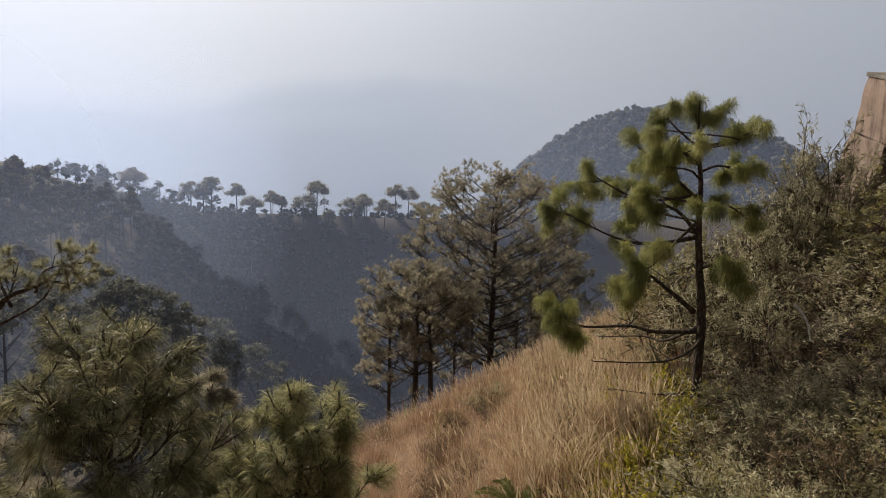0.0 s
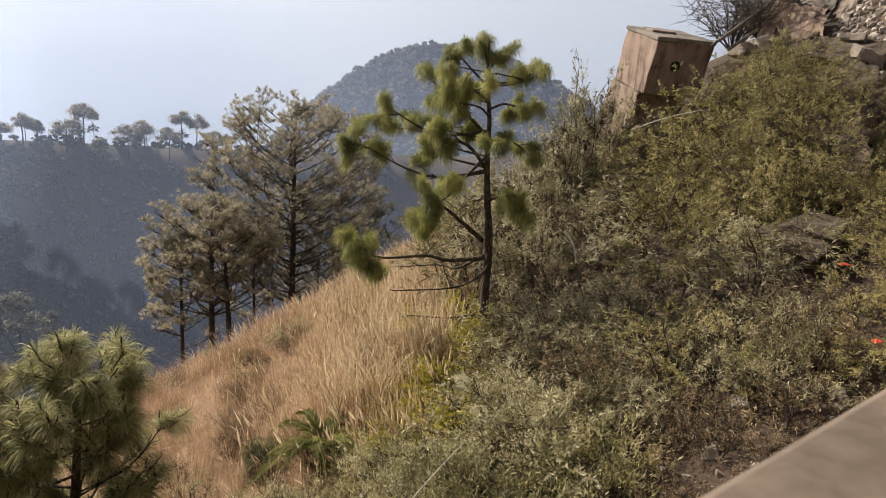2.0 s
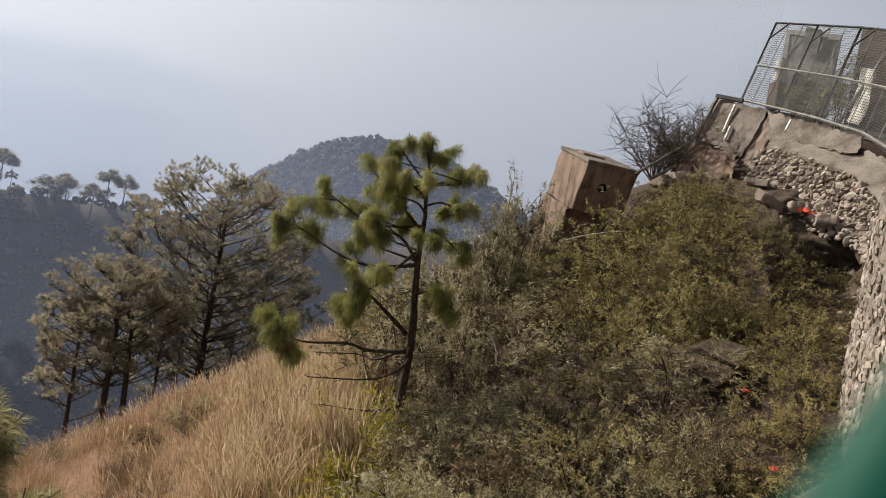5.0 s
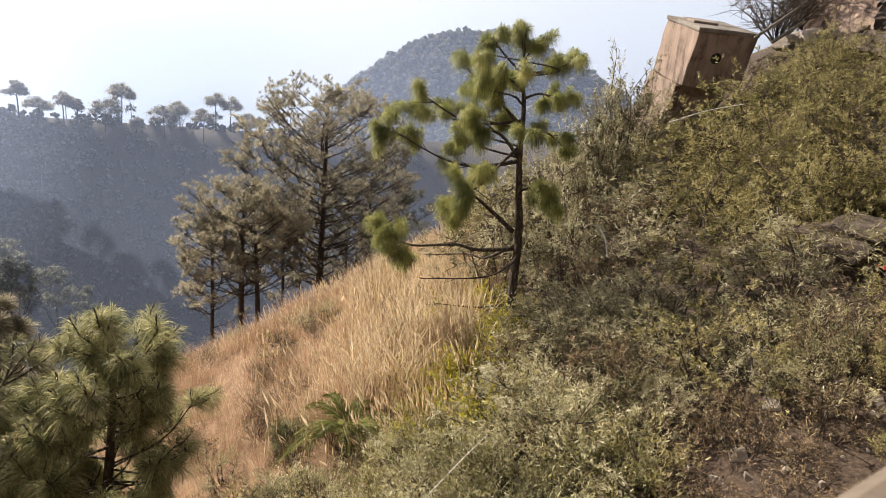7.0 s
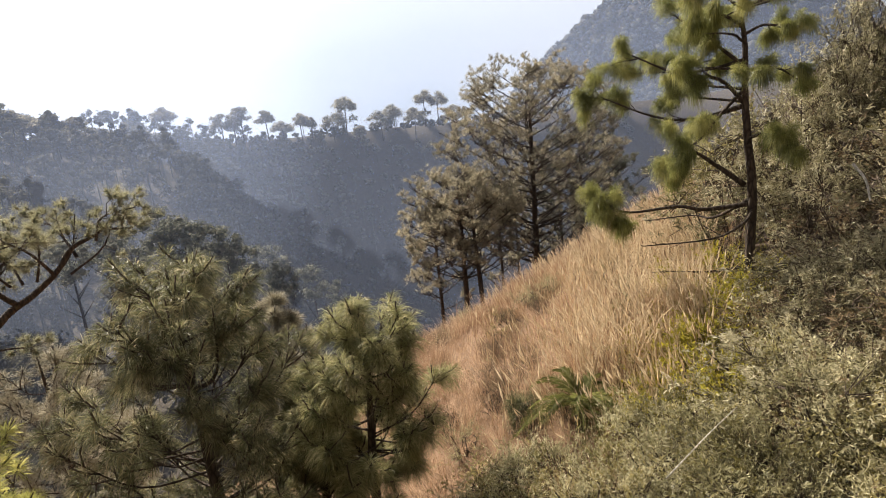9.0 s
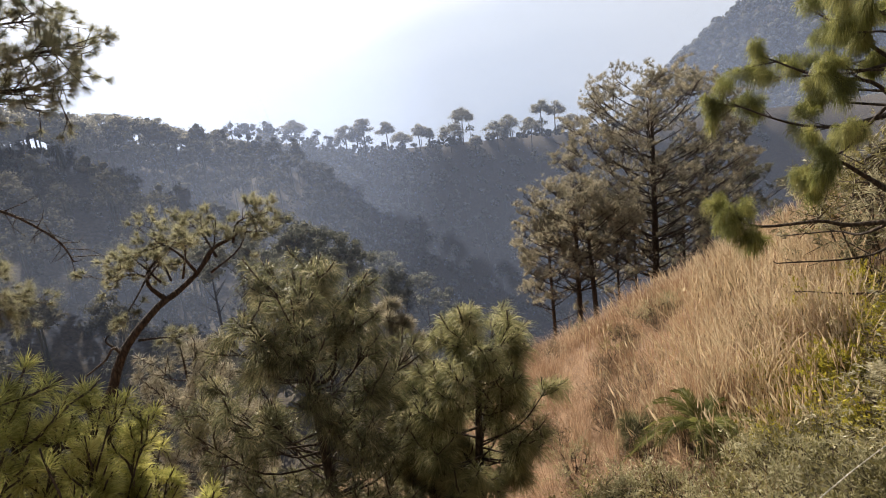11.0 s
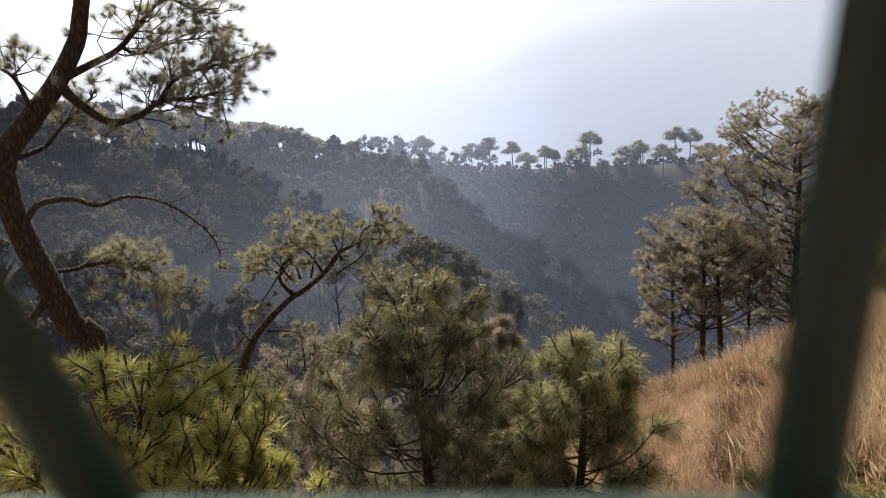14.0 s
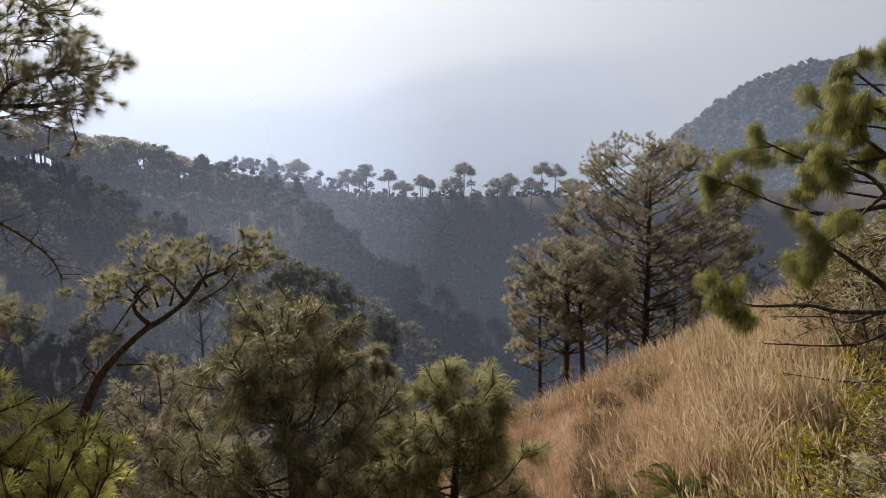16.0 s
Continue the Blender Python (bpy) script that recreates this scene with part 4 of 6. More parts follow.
def valley_tree(az, el, r, width, seed):
    """A tree on the lower valley side, its top at the given height angle."""
    rs = np.random.RandomState(seed)
    base = on_land(az, r, 0.2)
    h = max(5.0, spot(az, el, r).z - base.z)
    ob = thing("valley_tree", base, "pale grey-green tree on the lower valley side", "tree", "trees on the valley side")
    s = Soup()
    tube(s, [(0, 0, -0.3), (0.1, 0, h * 0.5), (0.05, 0.1, h * 0.85)], [0.2, 0.15, 0.05], 6)
    for k in range(8):
        a, z = rs.uniform(0, 6.28), rs.uniform(0.45, 0.8) * h
        tube(s, [(0.05, 0, z), (math.cos(a) * width * 0.7, math.sin(a) * width * 0.7, z + 0.12 * h)], [0.07, 0.02], 4)
    part("trunk", s.mesh("trunk", BARK, True), ob)
    s = Soup()
    far_crown(rs, s, (0, 0, max(0.0, h - 6.5)), min(h, 6.5), width * 1.15, 2200, 0.26, 0.75, 0.3, False, 22, 1, 0.4)
    tagged(part("crown", s.mesh("crown", PALE_TREE, True), ob), kind="stuff")


PALE_TREE = material("pale_tree_leaves", leafy([(0.1, (0.07, 0.072, 0.052)), (0.5, (0.15, 0.15, 0.11)), (0.95, (0.30, 0.29, 0.22))], 0.3, 0.95))
for i, (az, el, r, w) in enumerate(((-29.0, -7.6, 66, 2.6), (-27.2, -8.4, 64, 2.7), (-25.6, -9.2, 66, 2.6), (-24.0, -10.0, 68, 2.4), (-26.6, -11.4, 60, 2.4), (-22.6, -11.6, 70, 2.3), (-20.4, -12.2, 74, 2.5), (-19.4, -14.6, 72, 2.0), (-16.8, -14.6, 78, 2.3), (-14.6, -16.2, 80, 1.5), (-31.5, -8.6, 64, 2.6), (-33.5, -8.0, 68, 2.6), (-36.0, -8.8, 70, 2.7), (-30.2, -11.2, 58, 2.5), (-23.4, -13.6, 64, 2.2))):
    valley_tree(az, el, r, w, 700 + i)
ridge_tree(-25.4, 5.0, 1, 340, bare=True)
ridge_tree(-7.0, 9.5, 1, 341, bare=True)
shuffle = random.Random(5)
for i in range(46):
    az = -29.3 - i * 0.72 + shuffle.uniform(-0.5, 0.5)
    ridge_tree(az, shuffle.uniform(6.8, 11.0) * (0.8 if az > -36 else 1), shuffle.uniform(1.7, 2.6), 360 + i, shuffle.uniform(0.4, 0.6), dr=shuffle.uniform(-9, 3))


# ---- bushes, weeds and grass on the slope ----
def box(soup, size, at=(0, 0, 0), turn=None, bevel=0.0, jitter=0.0, rng=None):
    """A block with chamfered edges, its corners a little uneven."""
    bm = bmesh.new()
    bmesh.ops.create_cube(bm, size=1.0)
    bmesh.ops.scale(bm, vec=size, verts=bm.verts)
    if jitter:
        for v in bm.verts:
            v.co += Vector((rng.uniform(-1, 1), rng.uniform(-1, 1), rng.uniform(-1, 1))) * jitter
    if bevel:
        bmesh.ops.bevel(bm, geom=bm.edges[:] + bm.verts[:], offset=bevel, segments=2, profile=0.6, affect="EDGES")
    m = Matrix.Translation(at) @ (turn.to_4x4() if turn else Matrix())
    bm.verts.index_update()
    soup.put([tuple(m @ v.co) for v in bm.verts], [tuple(v.index for v in f.verts) for f in bm.faces])
    bm.free()


def bush(name, label, seed, radius, height, sprigs, per, leaf_l, leaf_w, leaf, category="bush", stems=9, droop=0.5):
    """A shrub: forking stems and many leafy sprigs over an uneven dome. Made at the origin, to be copied."""
    rng, rs = random.Random(seed), np.random.RandomState(seed)
    ob = thing(name, (0, 0, 0), label, category)
    wood = Soup()
    ends = []
    for i in range(stems):
        a = 6.28 * i / stems + rng.uniform(-0.4, 0.4)
        q = rng.uniform(0.2, 1.0)
        e = Vector((math.cos(a) * radius * q, math.sin(a) * radius * q, height * rng.uniform(0.6, 0.95) * (1.1 - 0.45 * q)))
        line = bend(rng, (rng.uniform(-.1, .1), rng.uniform(-.1, .1), -0.25), e, 6, 0.25)
        tube(wood, line, [0.024 * (1 - 0.75 * k / 6) for k in range(7)], 4)
        ends += line[2:]
    pts, ways = [], []
    for i in range(sprigs):
        a, u = rng.uniform(0, 6.28), rng.random() ** 0.55
        lump = 0.8 + 0.3 * math.sin(a * 3 + seed) + rng.uniform(-0.15, 0.15)
        x, y = math.cos(a) * radius * u * lump, math.sin(a) * radius * u * lump
        z = height * (math.sqrt(max(0.02, 1 - u * u)) * rng.uniform(0.55, 1.02)) * lump
        o = Vector((x, y, max(0.08, z)))
        src = min(ends, key=lambda p: (p - o).length)
        tube(wood, [src, o], [0.009, 0.003], 3, cap=False)
        d = Vector((x, y, 0.3 * height)).normalized()
        tip = o + d * rng.uniform(0.15, 0.35) + Vector((0, 0, rng.uniform(-0.12, 0.15)))
        # two or three short shoots, each with a whorl of leaves at its end
        for q in range(3):
            w = (d * 0.5 + Vector((rng.uniform(-1, 1), rng.uniform(-1, 1), rng.uniform(-0.2, 0.9)))).normalized()
            e = o.lerp(tip, rng.uniform(0.1, 1)) + w * rng.uniform(0.05, 0.14)
            wood.put([tuple(o + Vector((0.003, 0, 0))), tuple(o - Vector((0.003, 0, 0))), tuple(e)], [(0, 1, 2)])
            for k in range(per // 3):
                pts.append(tuple(o.lerp(e, 0.45 + 0.55 * rng.random()) + Vector((rng.gauss(0, 1), rng.gauss(0, 1), rng.gauss(0, 1))) * 0.012))
                ways.append(tuple(w))
    part("stem", wood.mesh("stem", TWIG), ob)
    ob.children[-1]["kind"] = "stuff"
    if pts:
        v, f = leaves(rs, pts, leaf_l, leaf_w, droop, ways)
        s = Soup()
        s.put(v, f)
        tagged(part("foliage", s.mesh("foliage", leaf), ob), kind="stuff")
    return ob


def plant_bushes():
    rng = random.Random(91)
    olive = [bush("bush", "olive-grey leafy bush on the hillside", 60 + i, 1.0, 1.25, 155, 30, 0.074, 0.0140, LEAF_OLIVE) for i in range(3)]
    green = [bush("bush", "yellow-green fine-leaved bush on the hillside", 70 + i, 1.0, 1.1, 150, 27, 0.068, 0.0150, LEAF_GREEN) for i in range(2)]
    broad = [bush("bush", "broad feathery green bush below the block", 64 + i, 1.7, 1.9, 330, 24, 0.080, 0.0165, LEAF_GREEN, stems=18) for i in range(2)]
    olive_tree = [bush("bush", "tall grey-green shrub beside the concrete block", 68 + i, 1.2, 2.1, 430, 24, 0.085, 0.017, LEAF_OLIVE, stems=20) for i in range(2)]
    brown = [bush("bush", "half-withered brownish bush on the hillside", 80 + i, 0.9, 1.1, 110, 16, 0.07, 0.018, LEAF_BROWN, stems=16) for i in range(2)]
    weed = [bush("weed", "low yellow-green weed in the dry grass", 85 + i, 0.4, 0.45, 44, 18, 0.046, 0.014, LEAF_GREEN, "weed", 6, 0.0) for i in range(2)]
    yellow = [bush("weed", "bright yellow-green weed under the young pine", 86 + i, 0.42, 0.5, 44, 18, 0.055, 0.020, LEAF_YELLOW, "weed", 6, 0.0) for i in range(2)]
    pale = [bush("weed", "low greyish leafy weed among the grass", 88 + i, 0.45, 0.5, 56, 27, 0.048, 0.0100, LEAF_PALE, "weed", 6, 0.0) for i in range(2)]
    def put(kind, p, s, sz=None):
        ob = kind[rng.randrange(len(kind))]
        m = Matrix.Translation(p) @ Matrix.Rotation(rng.uniform(0, 6.28), 4, "Z") @ Matrix.Rotation(rng.uniform(-0.15, 0.15), 4, "X")
        c = copy_thing(ob, m)
        c.scale = (s, s, sz or s * rng.uniform(0.85, 1.15))
        return c

    spots = []
    for k in range(2600):
        az, r = rng.uniform(17, 63), rng.uniform(4.2, 17.5)
        edge = 12 + (r - 4.2) * 2.4 if r < 7.5 else 25.5 if r < 10.2 else 25 if r < 11.2 else 20.5
        if az < edge or len(spots) >= 150:
            continue
        if az > 33 and r < 6.4 or az > 36 and r < 7.4 or az > 50 and r < 8.2 or az > 57 or (az > 50 and 8 < r < 13):
            continue
        if az > 47.5 and r > 12.6 or az > 34 and r > 14.8:
            continue
        gap = 0.60 + 0.042 * r
        p = spot(az, 0, r)
        if any((p.x - q.x) ** 2 + (p.y - q.y) ** 2 < gap * gap for q in spots):
            continue
        spots.append(p)
        p = Vector((p.x, p.y, land(p.x, p.y) - 0.1))
        f = rng.random()
        kind = green if (az > 39 and r > 9.5 and f < 0.75) or f < 0.15 else brown if f > 0.84 else olive
        s = rng.uniform(0.8, 1.2) * (0.75 + 0.04 * r if az < 40 else 0.95)
        tall = 0.55 if r < 7.5 and az < 32 else 0.8 if r < 9 else 1.15 if az < 27 else 1.3 if az < 31 else 0.72 if az < 38 else 1.0
        if az < 28 and 7.5 <= r < 10.1:
            s *= 0.5
        put(kind, p, s * (0.85 if r < 7.5 else 1.05), s * tall)
    for az, r, s in ((25.4, 8.4, 0.35), (27.2, 8.9, 0.6), (29.0, 8.2, 0.75), (30.6, 9.0, 0.85), (32.4, 8.4, 0.8), (26.2, 9.8, 0.5), (34.5, 8.8, 0.8)):
        put(olive, on_land(az, r), s)
    # weeds before the grass and under the young pine
    for k in range(330):
        az, r = rng.uniform(-4, 52), rng.uniform(3.6, 7.0)
        if az < 1 and r < 4.8 or 3.5 < az < 14 and r > 6.5 or az > 38:
            continue
        p = on_land(az, r, 0.03)
        put(pale if rng.random() < 0.55 else weed, p, rng.uniform(0.7, 1.25))
    for k in range(80):
        az, r = rng.uniform(24, 52), rng.uniform(4.6, 8.6)
        if az > 34 and r < 6.8:
            continue
        put((olive if k % 2 else brown) if k % 5 < 2 else pale, on_land(az, r, 0.03), rng.uniform(0.5, 0.75) if k % 5 < 2 else rng.uniform(0.8, 1.3))
    for k in range(60):
        az, r = rng.uniform(13, 25), rng.uniform(6.4, 10.8)
        put(yellow if k % 2 else weed if k % 4 else pale, on_land(az, r, 0.03), rng.uniform(0.6, 1.1))
    for k in range(70):
        put(brown if k % 2 else pale if k % 3 else weed, on_land(rng.uniform(-9, 17), rng.uniform(7, 19), 0.03), rng.uniform(0.25, 0.5) if k % 2 else rng.uniform(0.4, 0.9))
    for k in range(24):
        az, r = rng.uniform(35, 56), rng.uniform(3.4, 7.2)
        put(brown if k % 3 else weed, on_land(az, r, 0.05), rng.uniform(0.3, 0.55))
    # a tree-like shrub beside the block, and undergrowth near the far wall
    for az, r, s, h in ((30.9, 15.5, 1.0, 1.65), (29.6, 15.2, 0.8, 1.35), (32.4, 15.8, 0.95, 1.5), (33.4, 14.6, 0.7, 0.75)):
        put(olive_tree, on_land(az, r), s, h)
    for az, r, s in ((40.4, 14.0, 1.0), (42.2, 14.6, 1.25), (43.6, 13.2, 0.95), (45.2, 14.9, 1.15), (46.4, 13.4, 1.0), (48.0, 14.8, 0.95), (38.8, 13.2, 0.85), (49.6, 13.0, 0.8), (47.6, 12.0, 0.8), (50.8, 12.2, 0.6), (44.6, 12.2, 0.75), (41.4, 12.4, 0.8), (42.0, 15.8, 0.75), (43.8, 16.4, 0.7), (45.5, 16.0, 0.7), (47.2, 15.6, 0.65), (48.8, 14.6, 0.6), (46.2, 15.0, 0.8), (40.2, 15.6, 0.6), (39.8, 16.8, 0.55), (41.4, 17.2, 0.5), (43.0, 17.4, 0.5), (44.8, 17.3, 0.5), (46.4, 16.9, 0.5), (48.0, 16.3, 0.5)):
        put(broad, on_land(az, r), s)
    for az, r, s in ((49.6, 15.6, 0.7), (50.2, 17.0, 0.45), (52.4, 12.4, 0.8), (54.2, 12.0, 0.8), (56.0, 11.6, 0.7), (56.8, 10.2, 0.7), (55.2, 10.4, 0.8), (53.6, 13.2, 0.6), (57.6, 12.4, 0.5), (57.2, 8.8, 0.55), (56.4, 7.6, 0.6), (54.6, 8.6, 0.6), (58, 6.4, 0.5), (53.4, 7.6, 0.5), (51.6, 16.2, 0.35), (54.6, 15.6, 0.3), (58.8, 13.8, 0.35)):
        put(green, on_land(az, r), s)
    # scrub rooted on the bank above the hollow
    for az, el, r, s in ((46.4, 1.5, 13.7, 0.6), (48.0, 2.6, 14.0, 0.6), (49.6, 1.2, 13.6, 0.65), (50.6, 4.0, 14.7, 0.5), (48.4, 5.2, 15.2, 0.5), (51.8, 1.0, 13.6, 0.5), (53.0, -1.0, 13.2, 0.55), (51.2, 6.6, 15.9, 0.35), (54.8, -1.6, 13.1, 0.45), (46.0, 5.6, 15.8, 0.55), (57.6, 2.2, 13.9, 0.3), (50.0, -2.2, 13.0, 0.6), (51.0, 5.6, 15.3, 0.35), (53.0, 4.4, 14.8, 0.32), (55.0, 2.6, 14.0, 0.36), (49.6, 6.4, 15.8, 0.4), (47.4, 6.4, 16.2, 0.52), (50.6, 7.0, 16.4, 0.4), (52.4, 5.8, 15.6, 0.36), (48.2, 3.8, 14.6, 0.6), (49.8, 4.6, 15.0, 0.55), (51.6, 3.0, 14.2, 0.52), (53.6, 1.2, 13.6, 0.45)):
        put(broad if s > 0.5 else green, spot(az, el, r) - Vector((0, 0, 0.35)), s)
    # bright weeds round the foot of the young pine
    for k in range(28):
        put(yellow if k % 3 else weed, on_land(rng.uniform(17.5, 25), rng.uniform(8.0, 10.2), 0.03), rng.uniform(0.6, 1.15))
    for group in (olive, green, broad, olive_tree, brown, weed, yellow, pale):
        for ob in group:
            for o in (*ob.children_recursive, ob):
                bpy.data.objects.remove(o)


plant_bushes()


def dead_bush(at, size, seed, label):
    rng = random.Random(seed)
    ob = thing("dead_bush", at, label, "bush")
    for i in range(24):
        s = Soup()
        a = rng.uniform(0, 6.28)
        e = Vector((math.cos(a) * rng.uniform(0.3, 1), math.sin(a) * rng.uniform(0.3, 1), rng.uniform(0.5, 1.1))) * size
        line = bend(rng, (0, 0, -0.1), e, 7, 0.2)
        tube(s, line, [0.024 * (1 - 0.8 * k / 7) for k in range(8)], 4)
        for k in range(26):
            o = line[rng.randrange(2, 8)]
            w = Vector((rng.uniform(-1, 1), rng.uniform(-1, 1), rng.uniform(-0.2, 1))) * size * 0.3
            m = o + w
            tube(s, [o, o + w * 0.5 + Vector((0, 0, 0.03)), m], [0.008, 0.006, 0.003], 3, cap=False)
            tube(s, [o + w * 0.6, m + Vector((rng.uniform(-1, 1), rng.uniform(-1, 1), rng.uniform(-.4, .8))) * size * 0.16], [0.006, 0.003], 3, cap=False)
        part("branch", s.mesh("branch", TWIG), ob)


dead_bush(spot(42.3, 7.4, 19), 1.9, 5, "bare grey-brown thorn bush behind the concrete block")
dead_bush(spot(44.2, 8.4, 20), 1.5, 6, "bare thorn bush beside the plastered wall")


def grass():
    rs = np.random.RandomState(17)
    # tussocks: each a tuft of blades arching out from one root
    count = 7200
    az, r = rs.uniform(-17, 22, count), np.sqrt(rs.uniform(5.0 ** 2, 32 ** 2, count))
    limit = np.where(r < 8, 13 + rs.uniform(-4, 3, count), np.where(r < 12, 21.5, 22)) + rs.uniform(-2, 2, count)
    thin = rs.uniform(size=count) < np.clip(16.0 / r, 0.55, 1.0)
    keep = (az < limit) & thin & ~((np.abs(az - 8.2) < 6) & (r > 6.4) & (r < 8.0))
    az, r = az[keep], r[keep]
    x, y = r * np.sin(np.radians(az)), r * np.cos(np.radians(az))
    patch = np.array([noise.noise((a * 0.5, b * 0.5, 9.0)) + 0.5 * noise.noise((a * 1.6, b * 1.6, 4.0)) for a, b in zip(x, y)])
    keep = patch > rs.uniform(-0.55, 0.45, len(x))
    x, y, patch, r = x[keep], y[keep], patch[keep], r[keep]
    z = np.array([land(a, b) for a, b in zip(x, y)]) - 0.03
    per = 34
    m = len(x) * per
    spread_ = rs.normal(size=(m, 2)) * 0.10
    o = np.repeat(np.stack([x, y, z], 1), per, 0)
    o[:, :2] += spread_
    size = np.repeat(np.clip(0.36 + 0.62 * patch + rs.uniform(-0.24, 0.34, len(x)) + 0.16 * np.clip((x - 0.5) / 2.5, 0, 1), 0.12, 1.1), per)
    h = size * rs.uniform(0.55, 1.15, m)
    w = rs.uniform(0.003, 0.0075, m) * np.clip(np.repeat(r, per) / 11, 0.75, 2.2)
    flow = np.repeat(np.array([[noise.noise((a * 0.4, b * 0.4, 21.0)), noise.noise((a * 0.4, b * 0.4, 31.0))] for a, b in zip(x, y)]), per, 0)
    lean = spread_ * 3.6 + flow * 0.5 + np.repeat(rs.normal(size=(len(x), 2)) * 0.28, per, 0) + rs.normal(size=(m, 2)) * 0.26 + np.array([-0.10, 0.02])
    a = rs.uniform(0, 6.28, m)
    side = np.stack([np.cos(a), np.sin(a), np.zeros(m)], 1) * (w / 2)[:, None]
    mid = o + np.stack([lean[:, 0] * h * 0.3, lean[:, 1] * h * 0.3, h * 0.6], 1)
    top = o + np.stack([lean[:, 0] * h, lean[:, 1] * h, h * (1 - 0.35 * np.hypot(lean[:, 0], lean[:, 1]))], 1)
    v = np.stack([o - side, o + side, mid + side * 0.8, mid - side * 0.8, top], 1).reshape(-1, 3)
    b = np.arange(m) * 5
    me = mesh_from("dry_grass", v.tolist(), np.stack([b, b + 1, b + 2, b + 3], 1).tolist() + np.stack([b + 3, b + 2, b + 4], 1).tolist(), GRASS)
    tagged(new("dry_grass", me), "tall dry golden grass in tussocks over the slope", "grass", kind="stuff")
    # tall stalks with feathery seed heads, thickest along the crest
    soup = Soup()
    az = rs.uniform(-6, 20.5, 9000)
    r = rs.uniform(7.0, 22, 9000)
    for k in range(len(az)):
        p = on_land(az[k], r[k], 0.02)
        if noise.noise((p.x * 0.7, p.y * 0.7, 2.0)) < rs.uniform(-0.5, 0.35) or az[k] < 8 and rs.uniform() < 0.85 - 0.05 * az[k]:
            continue
        hh = rs.uniform(0.35, 0.95)
        tip = p + Vector((rs.uniform(-0.3, 0.14), rs.uniform(-0.2, 0.2), hh))
        bend_ = p.lerp(tip, rs.uniform(0.5, 0.72)) + Vector((0.03, 0, 0.07))
        tube(soup, [p, bend_], [0.004, 0.003], 3, cap=False)
        d = tip - bend_
        for q in range(3):
            s = Vector((math.cos(q * 1.05 + k), math.sin(q * 1.05 + k), 0)) * rs.uniform(0.007, 0.019)
            c = bend_ + d * 0.4
            soup.put([tuple(bend_), tuple(c + s), tuple(tip), tuple(c - s)], [(0, 1, 2, 3)])
    # stands of tall plume grass on the upper part of the spur
    for k in range(230):
        a0, r0 = rs.uniform(5, 21), rs.uniform(8.2, 15.5)
        if a0 < 6 + (r0 - 8.2) * 0.4 + rs.uniform(-1, 3):
            continue
        c0 = on_land(a0, r0, 0.02)
        for j in range(rs.randint(5, 15)):
            x0, y0 = c0.x + rs.normal() * 0.16, c0.y + rs.normal() * 0.16
            p = Vector((x0, y0, land(x0, y0) - 0.02))
            lean_ = Vector((rs.normal() * 0.16 - 0.04, rs.normal() * 0.16, 0))
            hh = rs.uniform(0.45, 1.05)
            neck = p + lean_ * hh * 0.5 + Vector((0, 0, hh * 0.62))
            tip = p + lean_ * hh * 1.5 + Vector((0, 0, hh))
            tube(soup, [p, neck], [0.0045, 0.003], 3, cap=False)
            for q in range(13):
                f = q / 13
                o = neck.lerp(tip, f)
                a1 = rs.uniform(0, 6.28)
                w1 = Vector((math.cos(a1), math.sin(a1), 0)) * rs.uniform(0.012, 0.034) * (1 - 0.6 * f)
                e = o + w1 + (tip - neck) * rs.uniform(0.22, 0.4)
                h1 = Vector((-w1.y, w1.x, 0)).normalized() * 0.0055
                soup.put([tuple(o - h1), tuple(o + h1), tuple(e)], [(0, 1, 2)])
    tagged(new("grass_seed_heads", soup.mesh("grass_seed_heads", GRASS_PALE)), "pale feathery seed heads above the dry grass", "grass", kind="stuff")


grass()


def palm():
    rng = random.Random(3)
    base = on_land(8.4, 7.7, -0.12)
    ob = thing("palm", base, "small wild date palm with arching green fronds", "palm")
    s = Soup()
    tube(s, [(0, 0, -0.3), (0.02, 0, 0.12), (0.02, 0.02, 0.3)], [0.1, 0.1, 0.06], 8)
    part("trunk", s.mesh("trunk", BARK, True), ob)
    for i in range(26):
        a = i * 2.4 + rng.uniform(-0.3, 0.3)
        up = rng.uniform(0.25, 1.3)
        size = rng.uniform(0.7, 1.15)
        d = Vector((math.cos(a), math.sin(a), 0))
        line = [Vector((0.02, 0.02, 0.26)) + d * size * t * (1.1 - 0.4 * up) + Vector((0, 0, size * (up * t - 0.75 * t * t))) for t in (0, 0.2, 0.4, 0.6, 0.8, 1.0)]
        s = Soup()
        tube(s, line, [0.012, 0.010, 0.008, 0.006, 0.004, 0.002], 4)
        for k in range(46):
            t = 0.15 + 0.85 * k / 46
            j = min(4, int(t * 5))
            o = line[j].lerp(line[j + 1], t * 5 - j)
            f = (line[j + 1] - line[j]).normalized()
            for sgn in (-1, 1):
                w = (f.cross(Vector((0, 0, 1))) * sgn + f * rng.uniform(0.6, 1.1) + Vector((0, 0, rng.uniform(0.1, 0.6)))).normalized() * 0.22 * (1 - 0.5 * t) * rng.uniform(0.7, 1.1)
                n_ = f * 0.0045
                s.put([tuple(o - n_), tuple(o + n_), tuple(o + w * 0.55 + n_ - Vector((0, 0, 0.005))), tuple(o + w - Vector((0, 0, 0.03)))], [(0, 1, 2, 3)])
        part("frond", s.mesh("frond", PALM_LEAF), ob)


palm()


